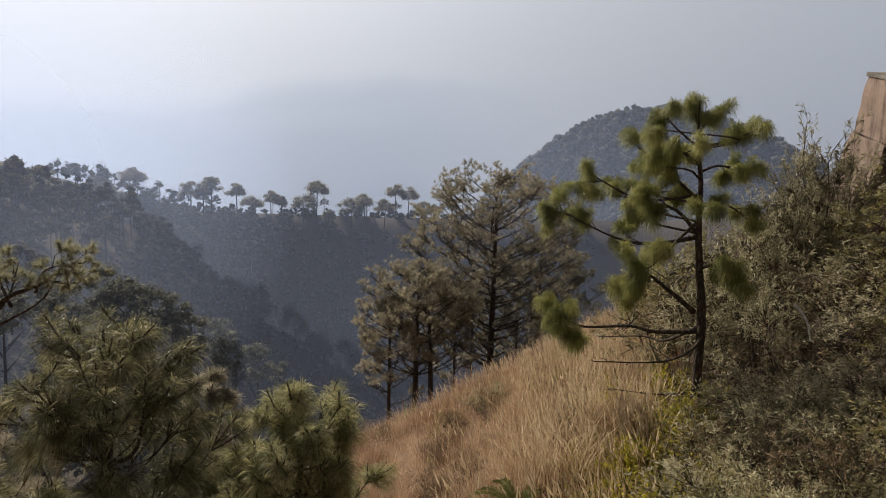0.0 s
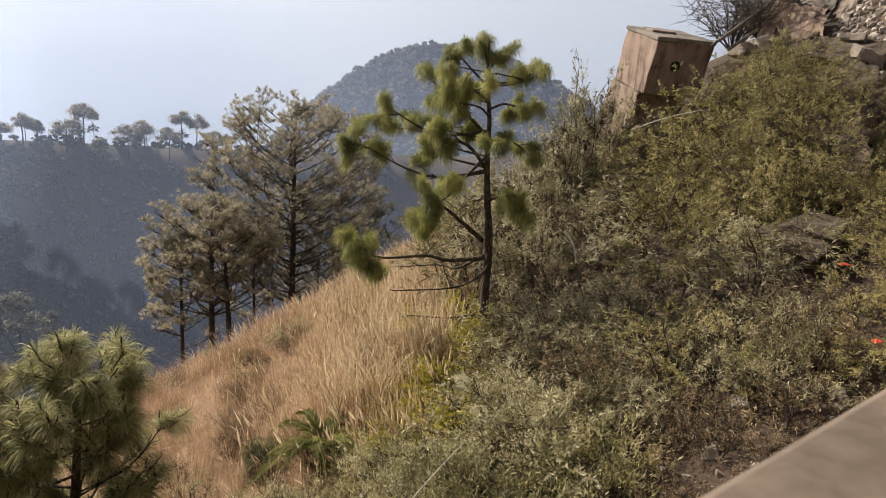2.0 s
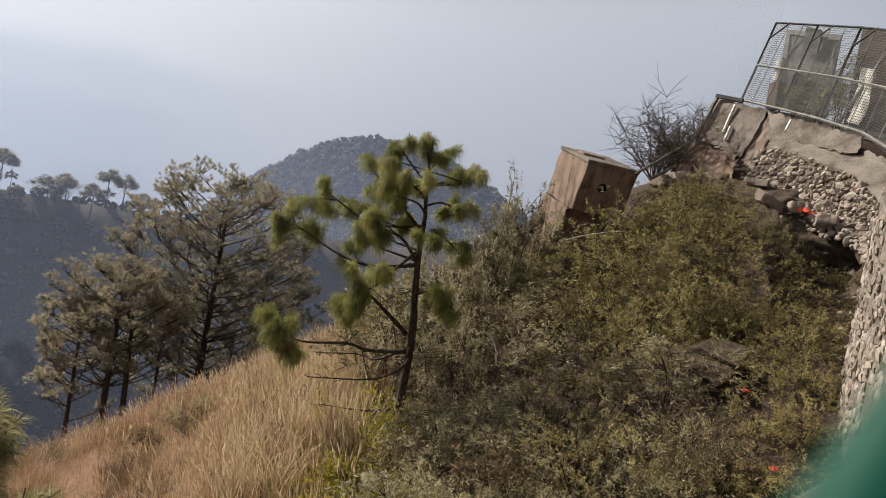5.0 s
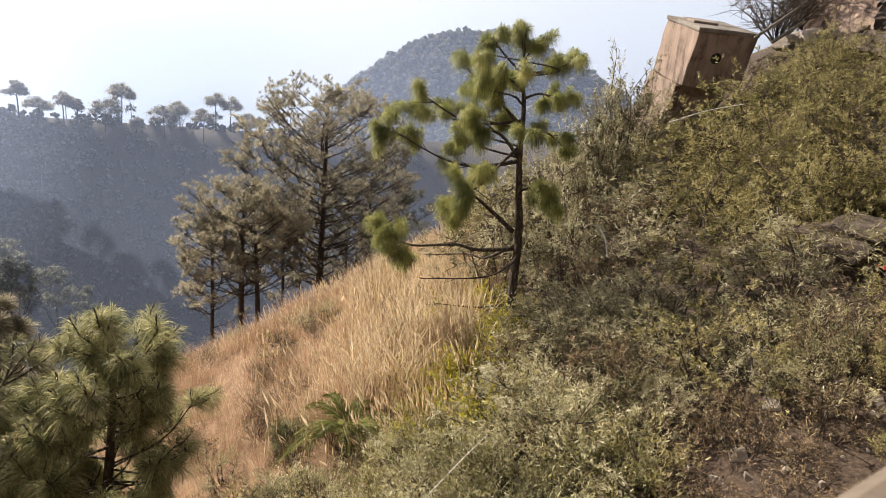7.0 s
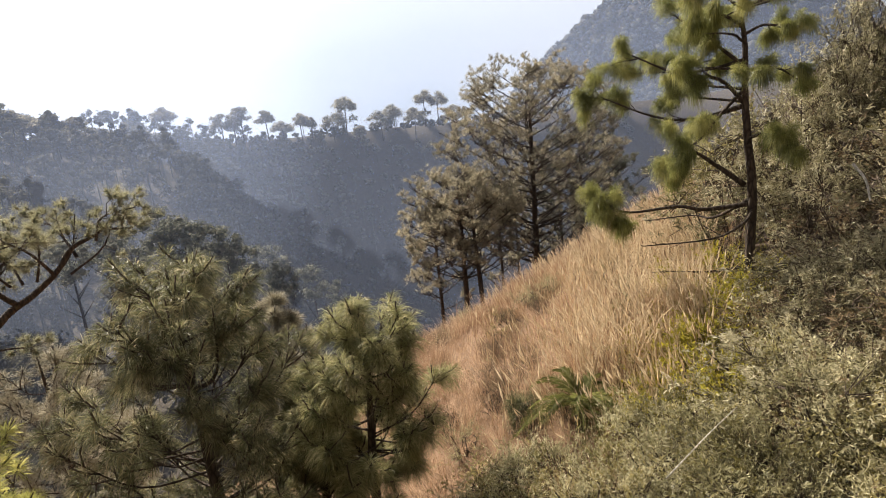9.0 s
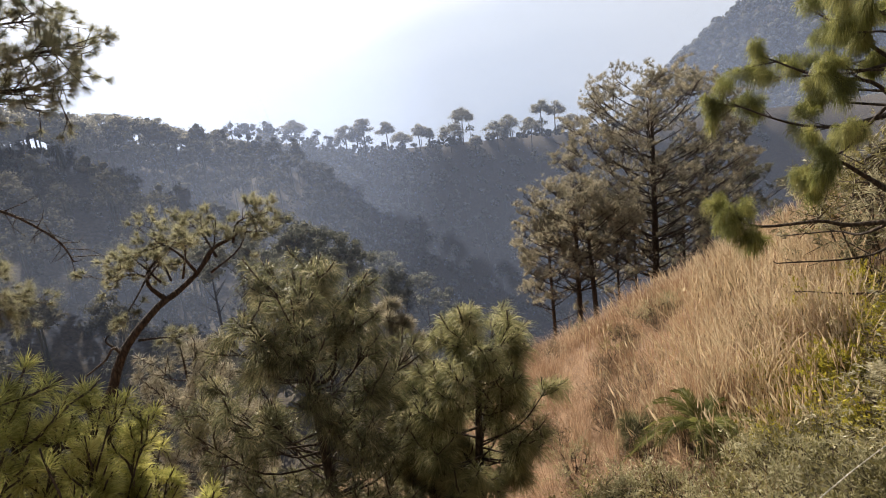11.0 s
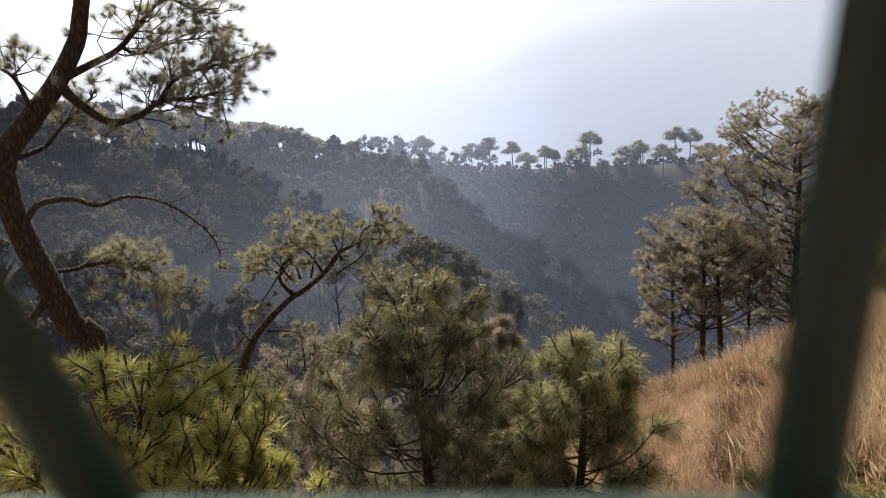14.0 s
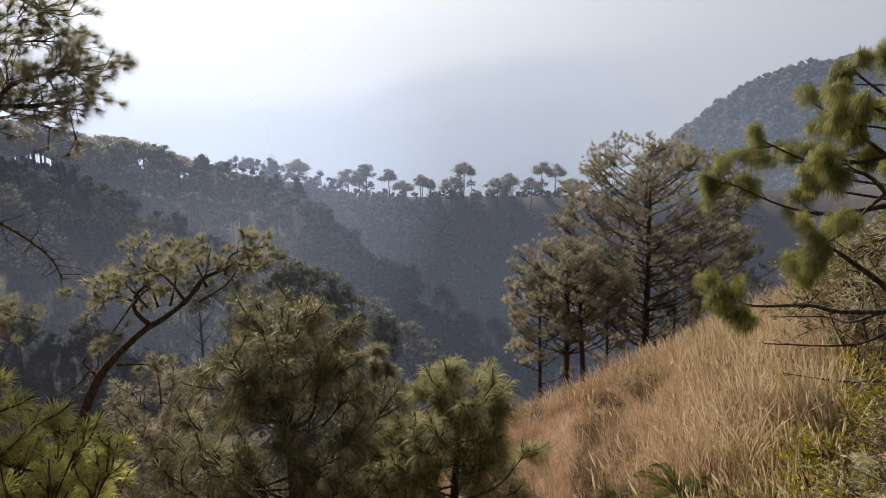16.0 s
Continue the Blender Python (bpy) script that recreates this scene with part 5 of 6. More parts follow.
def loose_sticks():
    for pts, r, name, label, mat in (
            ([(30.4, -8.8, 9.2), (31.3, -10.0, 9.1), (31.7, -11.6, 9.0)], 0.02, "dead_branch", "bleached white dead branch caught in the bushes", DEADWOOD),
            ([(16.4, -34.6, 4.5), (20.0, -31.0, 4.8), (22.6, -28.4, 5.1)], 0.006, "bamboo_stick", "thin pale stick leaning in the weeds", DEADWOOD),
            ([(35.2, 0.6, 12.5), (38.0, 1.8, 12.6), (41.0, 2.6, 12.8)], 0.012, "dry_vine", "pale dry vine arching over the bushes", DEADWOOD),
            ([(40.0, -3.0, 10.6), (39.2, -5.4, 10.5), (39.4, -8.0, 10.4)], 0.012, "dry_vine", "dark dry vine hanging over the bushes", TWIG)):
        s = Soup()
        line = smooth_line([spot(*p) for p in pts])
        tube(s, line, [r * (1 - 0.5 * i / len(line)) for i in range(len(line))], 6)
        o = line[0].copy()
        me = s.mesh(name, mat, True)
        me.transform(Matrix.Translation(-o))
        ob = new(name, me)
        ob.location = o
        tagged(ob, label, "branch")


loose_sticks()


# ---- terrace with parapet and railing ----
ALONG, OUT, POST = Vector((0.946, 0.324, 0)), Vector((-0.324, 0.946, 0)), Vector((0.05, 0.08, 0))


def slab_along(points, low, high, depth, mat, name, label, category="wall", kind="structure", bevel=0.02):
    """A wall along a rounded line of places (x, y); low and high give its bottom and top z along it, depth its thickness away from the valley."""
    line = smooth_line([Vector((x, y, 0)) for x, y in points], 6)
    m = len(line)
    verts, faces = [], []
    for i, p in enumerate(line):
        t = i / (m - 1)
        d = (line[min(i + 1, m - 1)] - line[max(i - 1, 0)]).normalized()
        back = Vector((d.y, -d.x, 0))
        zl = np.interp(t, np.linspace(0, 1, len(low)), low)
        zh = np.interp(t, np.linspace(0, 1, len(high)), high)
        q = p + back * depth
        verts += [(p.x, p.y, zl), (p.x, p.y, zh - bevel), (p.x + back.x * bevel, p.y + back.y * bevel, zh), (q.x, q.y, zh), (q.x, q.y, zl)]
    for i in range(m - 1):
        for k in range(5):
            a, b = i * 5 + k, i * 5 + (k + 1) % 5
            faces.append((a, b, b + 5, a + 5))
    faces += [tuple(range(5))[::-1], tuple(range((m - 1) * 5, m * 5))]
    ob = new(name, mesh_from(name, verts, faces, mat))
    return tagged(ob, label, category, kind=kind)


def terrace():
    e = POST + OUT * 0.203
    edge = [e - ALONG * 4.0, e - ALONG * 1.5, e, e + ALONG * 1.3]
    slab_along([(p.x, p.y) for p in edge], [-7.5, -6, -5, -4], [-0.25, -0.25], 0.34, PARAPET, "terrace_parapet", "low plastered parapet at the terrace edge")
    c = [e - ALONG * 4 - OUT * 0.36, e + ALONG * 1.3 - OUT * 0.36, e + ALONG * 1.3 - OUT * 5, e - ALONG * 4 - OUT * 5]
    v = [(p.x, p.y, z) for z in (-7.0, -1.45) for p in c]
    ob = new("terrace_floor", mesh_from("terrace_floor", v, [(3, 2, 1, 0), (4, 5, 6, 7)] + [(i, (i + 1) % 4, 4 + (i + 1) % 4, 4 + i) for i in range(4)], CONCRETE_PALE))
    tagged(ob, "plain cement terrace floor", "floor", kind="structure")
    rail = thing("railing", POST + Vector((0, 0, -0.25)), "green painted iron railing on the parapet", "railing")
    dz = 0.25

    # worn picks the paler paint that has the sky's sheen in it
    def bar(name, a, b, r, sides=12, worn=False):
        s = Soup()
        tube(s, [a, (a + b) / 2, b], [r, r, r], sides)
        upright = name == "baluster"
        part(name, s.mesh(name, SHADED_PAINT if upright else SHEEN_PAINT if worn else GREEN_PAINT, True), rail, "upright bar in green darkened for its shaded side" if upright else "bottom rail with the sky's sheen in its paint" if worn else "")

    low = dz - 0.0577
    for k in (*range(-9, 1), *range(4, 10)):
        o = ALONG * (0.116 * k - (0.003 if k == -1 else 0.004 if k == 0 else 0))
        tilt = ALONG * (0.11 if k >= 0 else -0.42) * (1 if k in (0, -1) else 0)
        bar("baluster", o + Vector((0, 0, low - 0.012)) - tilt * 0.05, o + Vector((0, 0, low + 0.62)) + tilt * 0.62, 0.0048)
        if k % 3 == 0:
            bar("foot", o + Vector((0, 0, -0.01)), o + Vector((0, 0, low)), 0.008)
    # to the right of the corner post the rails climb with the ramp
    climb = Vector((0, 0, 0.355))
    bar("bottom_rail", ALONG * (-1.1) + Vector((0, 0, low)), Vector((0, 0, low)), 0.0072, worn=True)
    bar("bottom_rail", Vector((0, 0, low)), (ALONG + climb) * 1.1 + Vector((0, 0, low - 0.002)), 0.0042)
    bar("lower_rail", ALONG * 0.03 + Vector((0, 0, low - 0.016)), (ALONG + climb) * 1.1 + Vector((0, 0, low - 0.02)), 0.0085)
    bar("top_rail", ALONG * (-1.1) + Vector((0, 0, low + 0.62)), ALONG * 1.1 + Vector((0, 0, low + 0.62)), 0.02)


def add_sky_block():
    """Unseen wall added to close the terrace behind the camera and block sky light."""
    e = POST - OUT * 3.6
    c = [e - ALONG * 7, e + ALONG * 5, e + ALONG * 5 - OUT * 0.3, e - ALONG * 7 - OUT * 0.3]
    v = [(p.x, p.y, z) for z in (-7.0, 5.5) for p in c]
    ob = new("wall_south", mesh_from("wall_south", v, [(3, 2, 1, 0), (4, 5, 6, 7)] + [(i, (i + 1) % 4, 4 + (i + 1) % 4, 4 + i) for i in range(4)], CONCRETE))
    tagged(ob, "unseen plain wall added behind the terrace to block sky light", "wall", kind="structure")


terrace()
add_sky_block()


def earth_build(n):
    p = where(n)
    g, b = n.noise(p, 6.0, 8.0, 0.7), n.noise(p, 1.2)
    c = n.ramp(n.math("ADD", n.math("MULTIPLY", g, 0.6), n.math("MULTIPLY", b, 0.4)), [(0.35, (0.020, 0.015, 0.011)), (0.5, (0.075, 0.056, 0.042)), (0.66, (0.17, 0.132, 0.10))])
    return solid(n, c, 0.95, g, 1.0, 0.08)


EARTH = material("earth_bank", earth_build)
# near-black: the shade inside the pier's round hole, painted on a plug
HOLE_SHADE = material("hole_shade", lambda n: solid(n, n.ramp(n.noise(local(n), 8.0), [(0.3, (0.010, 0.008, 0.007)), (0.7, (0.028, 0.023, 0.020))]), 0.95))
WHITE = material("white_paint", lambda n: solid(n, n.ramp(n.noise(local(n), 6.0, 5.0), [(0.25, (0.55, 0.53, 0.49)), (0.6, (0.78, 0.77, 0.74))]), 0.7))


# ---- concrete block on the shoulder of the hill ----
def concrete_block():
    corner = spot(36.5, 8.15, 16.0)
    ob = thing("concrete_block", Vector((corner.x, corner.y, corner.z - 3.0)), "stained cracked square concrete pier with a lid and dark opening", "concrete block")
    a = radians(36.5 - 33)
    right = Vector((math.cos(a), -math.sin(a), 0))
    back = Vector((math.sin(a), math.cos(a), 0))
    turn = Matrix(((right.x, back.x, 0), (right.y, back.y, 0), (0, 0, 1)))
    rng = random.Random(8)
    # the whole pier has heeled over a little
    sight = Vector((corner.x, corner.y, 0)).normalized()
    pivot = Matrix.Translation((0, 0, 3.0))
    level = Vector((sight.y, -sight.x, 0))
    lean = pivot @ Matrix.Rotation(radians(9), 4, sight) @ Matrix.Rotation(radians(14), 4, level) @ pivot.inverted()

    def lump(name, size, at, mat, label="", tilt=0.0, cuts=5, rough=0.03, skew=(0, 0)):
        """An uneven block of weathered concrete; skew moves its foot sideways."""
        bm = bmesh.new()
        bmesh.ops.create_cube(bm, size=1.0)
        bmesh.ops.scale(bm, vec=size, verts=bm.verts)
        bmesh.ops.bevel(bm, geom=bm.edges[:], offset=0.025, segments=2, profile=0.6, affect="EDGES")
        bmesh.ops.subdivide_edges(bm, edges=[e for e in bm.edges if e.calc_length() > 0.3], cuts=cuts, use_grid_fill=True)
        for v in bm.verts:
            f = 0.5 - v.co.z / size[2]
            v.co += Vector((skew[0] * f, skew[1] * f, 0))
            v.co += Vector((noise.noise(v.co * 2.3), noise.noise(v.co * 2.3 + Vector((7, 0, 0))), noise.noise(v.co * 2.3 + Vector((0, 9, 0))))) * rough + v.co.normalized() * 0.5 * rough * noise.noise(v.co * 9)
        me = bpy.data.meshes.new(name)
        bm.to_mesh(me)
        bm.free()
        me.materials.append(mat)
        me.transform(Matrix.Translation(right * at[0] + back * at[1] + Vector((0, 0, at[2]))) @ turn.to_4x4() @ Matrix.Rotation(tilt, 4, "Y"))
        me.transform(lean)
        return part(name, me, ob, label)

    w, d = 1.55, 1.58
    lump("upper_body", (w, d, 1.3), (w / 2, d / 2, 2.35), PIER, rough=0.035)
    lump("lower_body", (w * 0.9, d * 0.95, 1.5), (w / 2 - 0.14, d / 2 + 0.16, 0.92), PIER, "broken lower half, shifted at the crack", 0.02, 6, 0.08, (0.02, 0.2))
    lump("footing", (w * 1.1, d * 0.9, 0.9), (w / 2 - 0.25, d / 2 + 0.3, -0.1), PIER, "", 0.1, 5, 0.12)
    lump("lid", (0.66, 0.5, 0.07), (0.52, 0.9, 3.09), CONCRETE, "loose dark lid slab", 0, 1, 0.01)
    lump("rim", (w + 0.05, d + 0.05, 0.10), (w / 2, d / 2, 3.02), CONCRETE_PALE, "", 0, 4, 0.015)
    s = Soup()
    tube(s, [Vector((0, 0.10, 0)), Vector((0, -0.03, 0))], [0.11, 0.13], 12)
    me = s.mesh("opening", HOLE_SHADE)
    me.transform(Matrix.Translation(right * 0.62 + back * -0.02 + Vector((0, 0, 2.42))) @ turn.to_4x4())
    me.transform(lean)
    part("opening", me, ob, "round hole, its shade painted as a near-black plug")


concrete_block()


# ---- upper walls, rubble and the fenced enclosure ----
A1, B1, C1, D1 = spot(46.3, 14.6, 20.2), spot(50.6, 14.1, 19.0), spot(57.0, 12.6, 16.8), spot(63.5, 7.8, 14.2)


def rubble_stone(rng, soup, at, size):
    box(soup, (size * rng.uniform(0.8, 1.4), size * rng.uniform(0.7, 1.1), size * rng.uniform(0.6, 1.0)), at,
        Euler((rng.uniform(-.5, .5), rng.uniform(-.5, .5), rng.uniform(0, 6))).to_matrix(), size * 0.16, size * 0.24, rng)


def panel(name, corners, back, mat, n1=30, n2=16, rough=0.07, ragged=0.09):
    """A thick plastered face between four corners (top left, top right, bottom right, bottom left), uneven and broken at its edges."""
    tl, tr, br, bl = corners
    verts, faces = [], []
    for j in range(n2 + 1):
        for i in range(n1 + 1):
            u, v = i / n1, j / n2
            p = tl.lerp(tr, u).lerp(bl.lerp(br, u), v)
            k = rough * noise.noise(p * 1.9) + 0.4 * rough * noise.noise(p * 6.0)
            if j in (0, n2):
                p = p + Vector((0, 0, ragged * (0.7 * noise.noise(p * 5.5) + 0.5 * noise.noise(p * 13.0))))
            if i in (0, n1):
                p = p + (tr - tl).normalized() * ragged * (0.7 * noise.noise(p * 5.1 + Vector((5, 0, 0))) + 0.5 * noise.noise(p * 12.0))
            verts.append(p - back * k - tl)
    m = len(verts)
    verts += [v + back * 0.6 for v in verts]
    for j in range(n2):
        for i in range(n1):
            a = j * (n1 + 1) + i
            faces.append((a, a + n1 + 1, a + n1 + 2, a + 1))
            faces.append((a + m, a + 1 + m, a + n1 + 2 + m, a + n1 + 1 + m))
    rim = [i for i in range(n1 + 1)] + [j * (n1 + 1) + n1 for j in range(1, n2 + 1)] + [n2 * (n1 + 1) + i for i in range(n1 - 1, -1, -1)] + [j * (n1 + 1) for j in range(n2 - 1, 0, -1)]
    for q in range(len(rim)):
        a, b = rim[q], rim[(q + 1) % len(rim)]
        faces.append((a, b, b + m, a + m))
    return mesh_from(name, [tuple(v) for v in verts], faces, mat)


def broken_stones(rng, count=10):
    """Angular field stones, each one mesh that many pieces share."""
    shapes = []
    for k in range(count):
        bm = bmesh.new()
        bmesh.ops.create_icosphere(bm, subdivisions=1, radius=0.55)
        cut = [Vector((rng.uniform(-1, 1), rng.uniform(-1, 1), rng.uniform(-1, 1))).normalized() for _ in range(5)]
        for v in bm.verts:
            for c in cut:
                over = v.co.dot(c) - 0.34
                if over > 0:
                    v.co -= c * over
            v.co += Vector((rng.uniform(-1, 1), rng.uniform(-1, 1), rng.uniform(-1, 1))) * 0.05
            v.co = Vector((v.co.x * 1.25, v.co.y * 0.75, v.co.z * 0.9))
        me = bpy.data.meshes.new("stone")
        bm.to_mesh(me)
        bm.free()
        me.materials.append(STONE)
        shapes.append(me)
    return shapes


def upper_walls():
    rng = random.Random(4)
    back = Vector((0.62, 0.78, 0))
    ob = thing("plastered_wall", A1, "cracked plastered retaining wall in two broken tiers", "wall")

    def tier(name, corners, mat, label="", **kw):
        c = [spot(*q) for q in corners]
        part(name, panel(name, c, back, mat, **kw), ob, label).location = c[0] - A1

    tier("upper_tier", [(46.3, 14.8, 20.2), (50.3, 14.1, 19.1), (48.8, 10.2, 18.9), (45.3, 11.3, 19.8)], CONCRETE_PALE)
    tier("lower_tier", [(44.5, 11.0, 18.7), (48.5, 10.4, 17.9), (48.5, 7.6, 17.6), (44.1, 7.4, 18.4)], PIER, "red-brown stained lower tier", ragged=0.10)
    tier("side_face", [(50.4, 14.0, 19.15), (51.2, 13.2, 18.9), (50.0, 9.4, 18.5), (48.9, 10.0, 18.95)], CONCRETE, "dark broken edge of the wall", ragged=0.2, rough=0.14)
    for q, (a, e, r, l, t) in enumerate(((47.4, 13.2, 19.6, 0.9, 0.30), (47.5, 12.0, 19.35, 0.45, 0.30), (51.9, 13.0, 18.4, 0.35, 0.4))):
        s = Soup()
        box(s, (0.08, 0.05, l), (0, 0, 0), Euler((0, t, 0)).to_matrix(), 0.012, 0.006, rng)
        part("drain_pipe", s.mesh("drain_pipe", WHITE), ob, "short whitish drain pipe").location = spot(a, e, r) - back * 0.04 - A1
    # edge beam along the left side of the upper tier
    s = Soup()
    tube(s, [spot(46.2, 14.9, 20.1), spot(45.1, 11.3, 19.75)], [0.06, 0.06], 5)
    tube(s, [spot(46.1, 14.95, 20.1), spot(48.2, 14.7, 19.7)], [0.07, 0.07], 5)
    me = s.mesh("edge_beam", DARK_STEEL)
    me.transform(Matrix.Translation(-A1))
    part("edge_beam", me, ob, "dark angle iron along the edge")
    # plinth under the fence, broken off at the gate
    c = [spot(*q) for q in ((50.3, 14.05, 19.1), (57.2, 12.5, 16.7), (56.9, 11.2, 16.5), (51.0, 11.9, 18.5))]
    p = new("fence_plinth", panel("fence_plinth", c, back, CONCRETE_PALE, 60, 10, 0.06, 0.11))
    p.location = c[0]
    tagged(p, "rough concrete plinth under the mesh fence", "wall", kind="structure")
    c = [spot(*q) for q in ((57.3, 11.5, 16.6), (65.0, 8.9, 14.0), (65.0, 4.0, 13.7), (58.4, 9.6, 16.0))]
    p = new("lower_plinth", panel("lower_plinth", c, back, CONCRETE_PALE, 50, 14, 0.06, 0.10))
    p.location = c[0]
    tagged(p, "stepped cement plinth under the lower fence", "wall", kind="structure")
    # the plastered apron that curves down to the retaining wall
    near = smooth_line([spot(*q) for q in ((50.6, 11.4, 18.3), (54.0, 10.6, 17.1), (57.0, 9.5, 15.9), (59.2, 7.6, 14.8), (60.2, 5.2, 13.9))], 5)
    far = smooth_line([spot(*q) for q in ((51.2, 12.2, 18.4), (56.4, 11.4, 16.8), (59.6, 10.3, 15.7), (62.4, 7.8, 14.4), (64.0, 4.6, 13.5))], 5)
    verts, faces, m = [], [], 7
    for a, b in zip(near, far):
        for k in range(m):
            q = a.lerp(b, k / (m - 1))
            verts.append(tuple(q + Vector((0, 0, 0.06 * noise.noise(q * 1.7) + 0.03 * noise.noise(q * 5)))))
        q = a.lerp(b, 0.3)
        verts.append((q.x, q.y, q.z - 1.0))
    for i in range(len(near) - 1):
        for k in range(m + 1):
            a, b = i * (m + 1) + k, i * (m + 1) + (k + 1) % (m + 1)
            faces.append((a, b, b + m + 1, a + m + 1))
    tagged(new("apron", mesh_from("apron", verts, faces, CONCRETE_PALE, False)), "worn cement apron curving below the fence", "pavement", kind="structure")
    # rough masonry between the apron and the bank
    low = smooth_line([spot(*q) for q in ((49.2, 8.7, 17.9), (52.0, 7.0, 16.6), (55.3, 5.3, 15.3), (58.2, 4.4, 14.4), (59.4, 3.0, 13.7))], 5)
    verts, faces = [], []
    for a, b in zip(near, low):
        verts += [tuple(a + back * 0.1), tuple(b + back * 0.1), tuple(b + back * 0.6), tuple(a + back * 0.6 - Vector((0, 0, 0.2)))]
    for i in range(len(near) - 1):
        for k in range(4):
            a, b = i * 4 + k, i * 4 + (k + 1) % 4
            faces.append((a, b, b + 4, a + 4))
    wall = tagged(new("rubble_wall", mesh_from("rubble_wall", verts, faces, EARTH)), "rough wall of pale broken stones below the cement apron", "wall", kind="structure")
    shapes = broken_stones(rng)
    rest = Soup()
    for i in range(46):
        for j in range(13):
            f = min(len(near) - 1.001, (i + rng.uniform(0, 0.9)) / 46 * (len(near) - 1))
            k = int(f)
            a, b = near[k].lerp(near[k + 1], f - k), low[k].lerp(low[k + 1], f - k)
            q = a.lerp(b, min(1.12, (j + rng.uniform(0.0, 1.0)) / 12))
            size = rng.uniform(0.09, 0.19) * (1.5 if rng.random() < 0.12 else 1.0)
            m = Matrix.Translation(q + back * rng.uniform(0.02, 0.14)) @ Euler((rng.uniform(-.9, .9), rng.uniform(-.9, .9), rng.uniform(0, 6.28))).to_matrix().to_4x4() @ Matrix.Diagonal((size, size, size, 1))
            me = shapes[rng.randrange(len(shapes))]
            if (i + j) % 2 == 0:
                st = new("stone", me)
                st.parent = wall
                st.matrix_world = m
            else:
                rest.put([tuple(m @ v.co) for v in me.vertices], [tuple(p.vertices) for p in me.polygons])
    tagged(part("stone_rest", rest.mesh("stone_rest", STONE), wall), kind="stuff")
    for az, el, r, size in ((51.6, 6.9, 15.6, 0.42), (52.4, 5.2, 15.2, 0.34), (53.6, 6.6, 15.7, 0.3), (55.9, 5.9, 15.0, 0.3), (50.6, 8.2, 16.6, 0.35), (44.2, 7.8, 18.0, 0.4), (43.0, 7.3, 17.6, 0.35), (45.4, 7.9, 18.0, 0.35)):
        s = Soup()
        c = spot(az, el, r)
        box(s, (size * 1.3, size, size * 0.75), (0, 0, 0), Euler((rng.uniform(-.3, .3), rng.uniform(-.3, .3), rng.uniform(0, 6))).to_matrix(), size * 0.16, size * 0.17, rng)
        bm = bmesh.new()
        me = s.mesh("boulder", STONE)
        bm.from_mesh(me)
        bmesh.ops.subdivide_edges(bm, edges=bm.edges[:], cuts=2, use_grid_fill=True)
        for v in bm.verts:
            v.co += v.co.normalized() * 0.16 * size * noise.noise(v.co * (2.2 / size) + Vector((az, r, 0)))
        bm.to_mesh(me)
        bm.free()
        b = new("boulder", me)
        c.z = min(c.z, land(c.x, c.y) + size * 0.3) if az > 47 and el < 0 else c.z
        b.location = c
        tagged(b, "angular grey boulder on the slope below the fence", "boulder", "boulders")


upper_walls()


def ledge_bank():
    """The earth bank that the boulders and the rubble rest on, with a dark hollow below."""
    rng = random.Random(14)
    verts, faces = [], []
    n1, n2 = 60, 34
    for j in range(n2 + 1):
        for i in range(n1 + 1):
            az = 47.5 + 13.0 * i / n1
            v = j / n2
            r = 13.2 + 3.6 * v ** 1.3 - 0.9 * math.exp(-((az - 52) / 3) ** 2) * (1 - v) + 1.5 * math.exp(-((az - 56.3) / 2.4) ** 2 - ((v - 0.28) / 0.24) ** 2)
            el = -3.5 + 11.4 * v ** 0.6 - 0.14 * (az - 52) * v
            p = spot(az, el, r)
            k = 0.45 * noise.noise((p.x * 0.9, p.y * 0.9, p.z * 0.9)) + 0.28 * abs(noise.noise((p.x * 2.2, p.y * 2.2, p.z * 2.2))) + 0.12 * noise.noise((p.x * 5, p.y * 5, p.z * 5))
            verts.append((p.x + k, p.y - k, p.z + k * 0.6))
    m = len(verts)
    verts += [(x + 0.9, y + 0.9, z - 0.8) for x, y, z in verts]
    for j in range(n2):
        for i in range(n1):
            a = j * (n1 + 1) + i
            faces.append((a, a + 1, a + n1 + 2, a + n1 + 1))
            faces.append((a + m, a + n1 + 1 + m, a + n1 + 2 + m, a + 1 + m))
    tagged(new("rock_bank", mesh_from("rock_bank", verts, faces, EARTH, True)), "steep bank of earth and rock below the rubble", "bank", kind="structure")


ledge_bank()


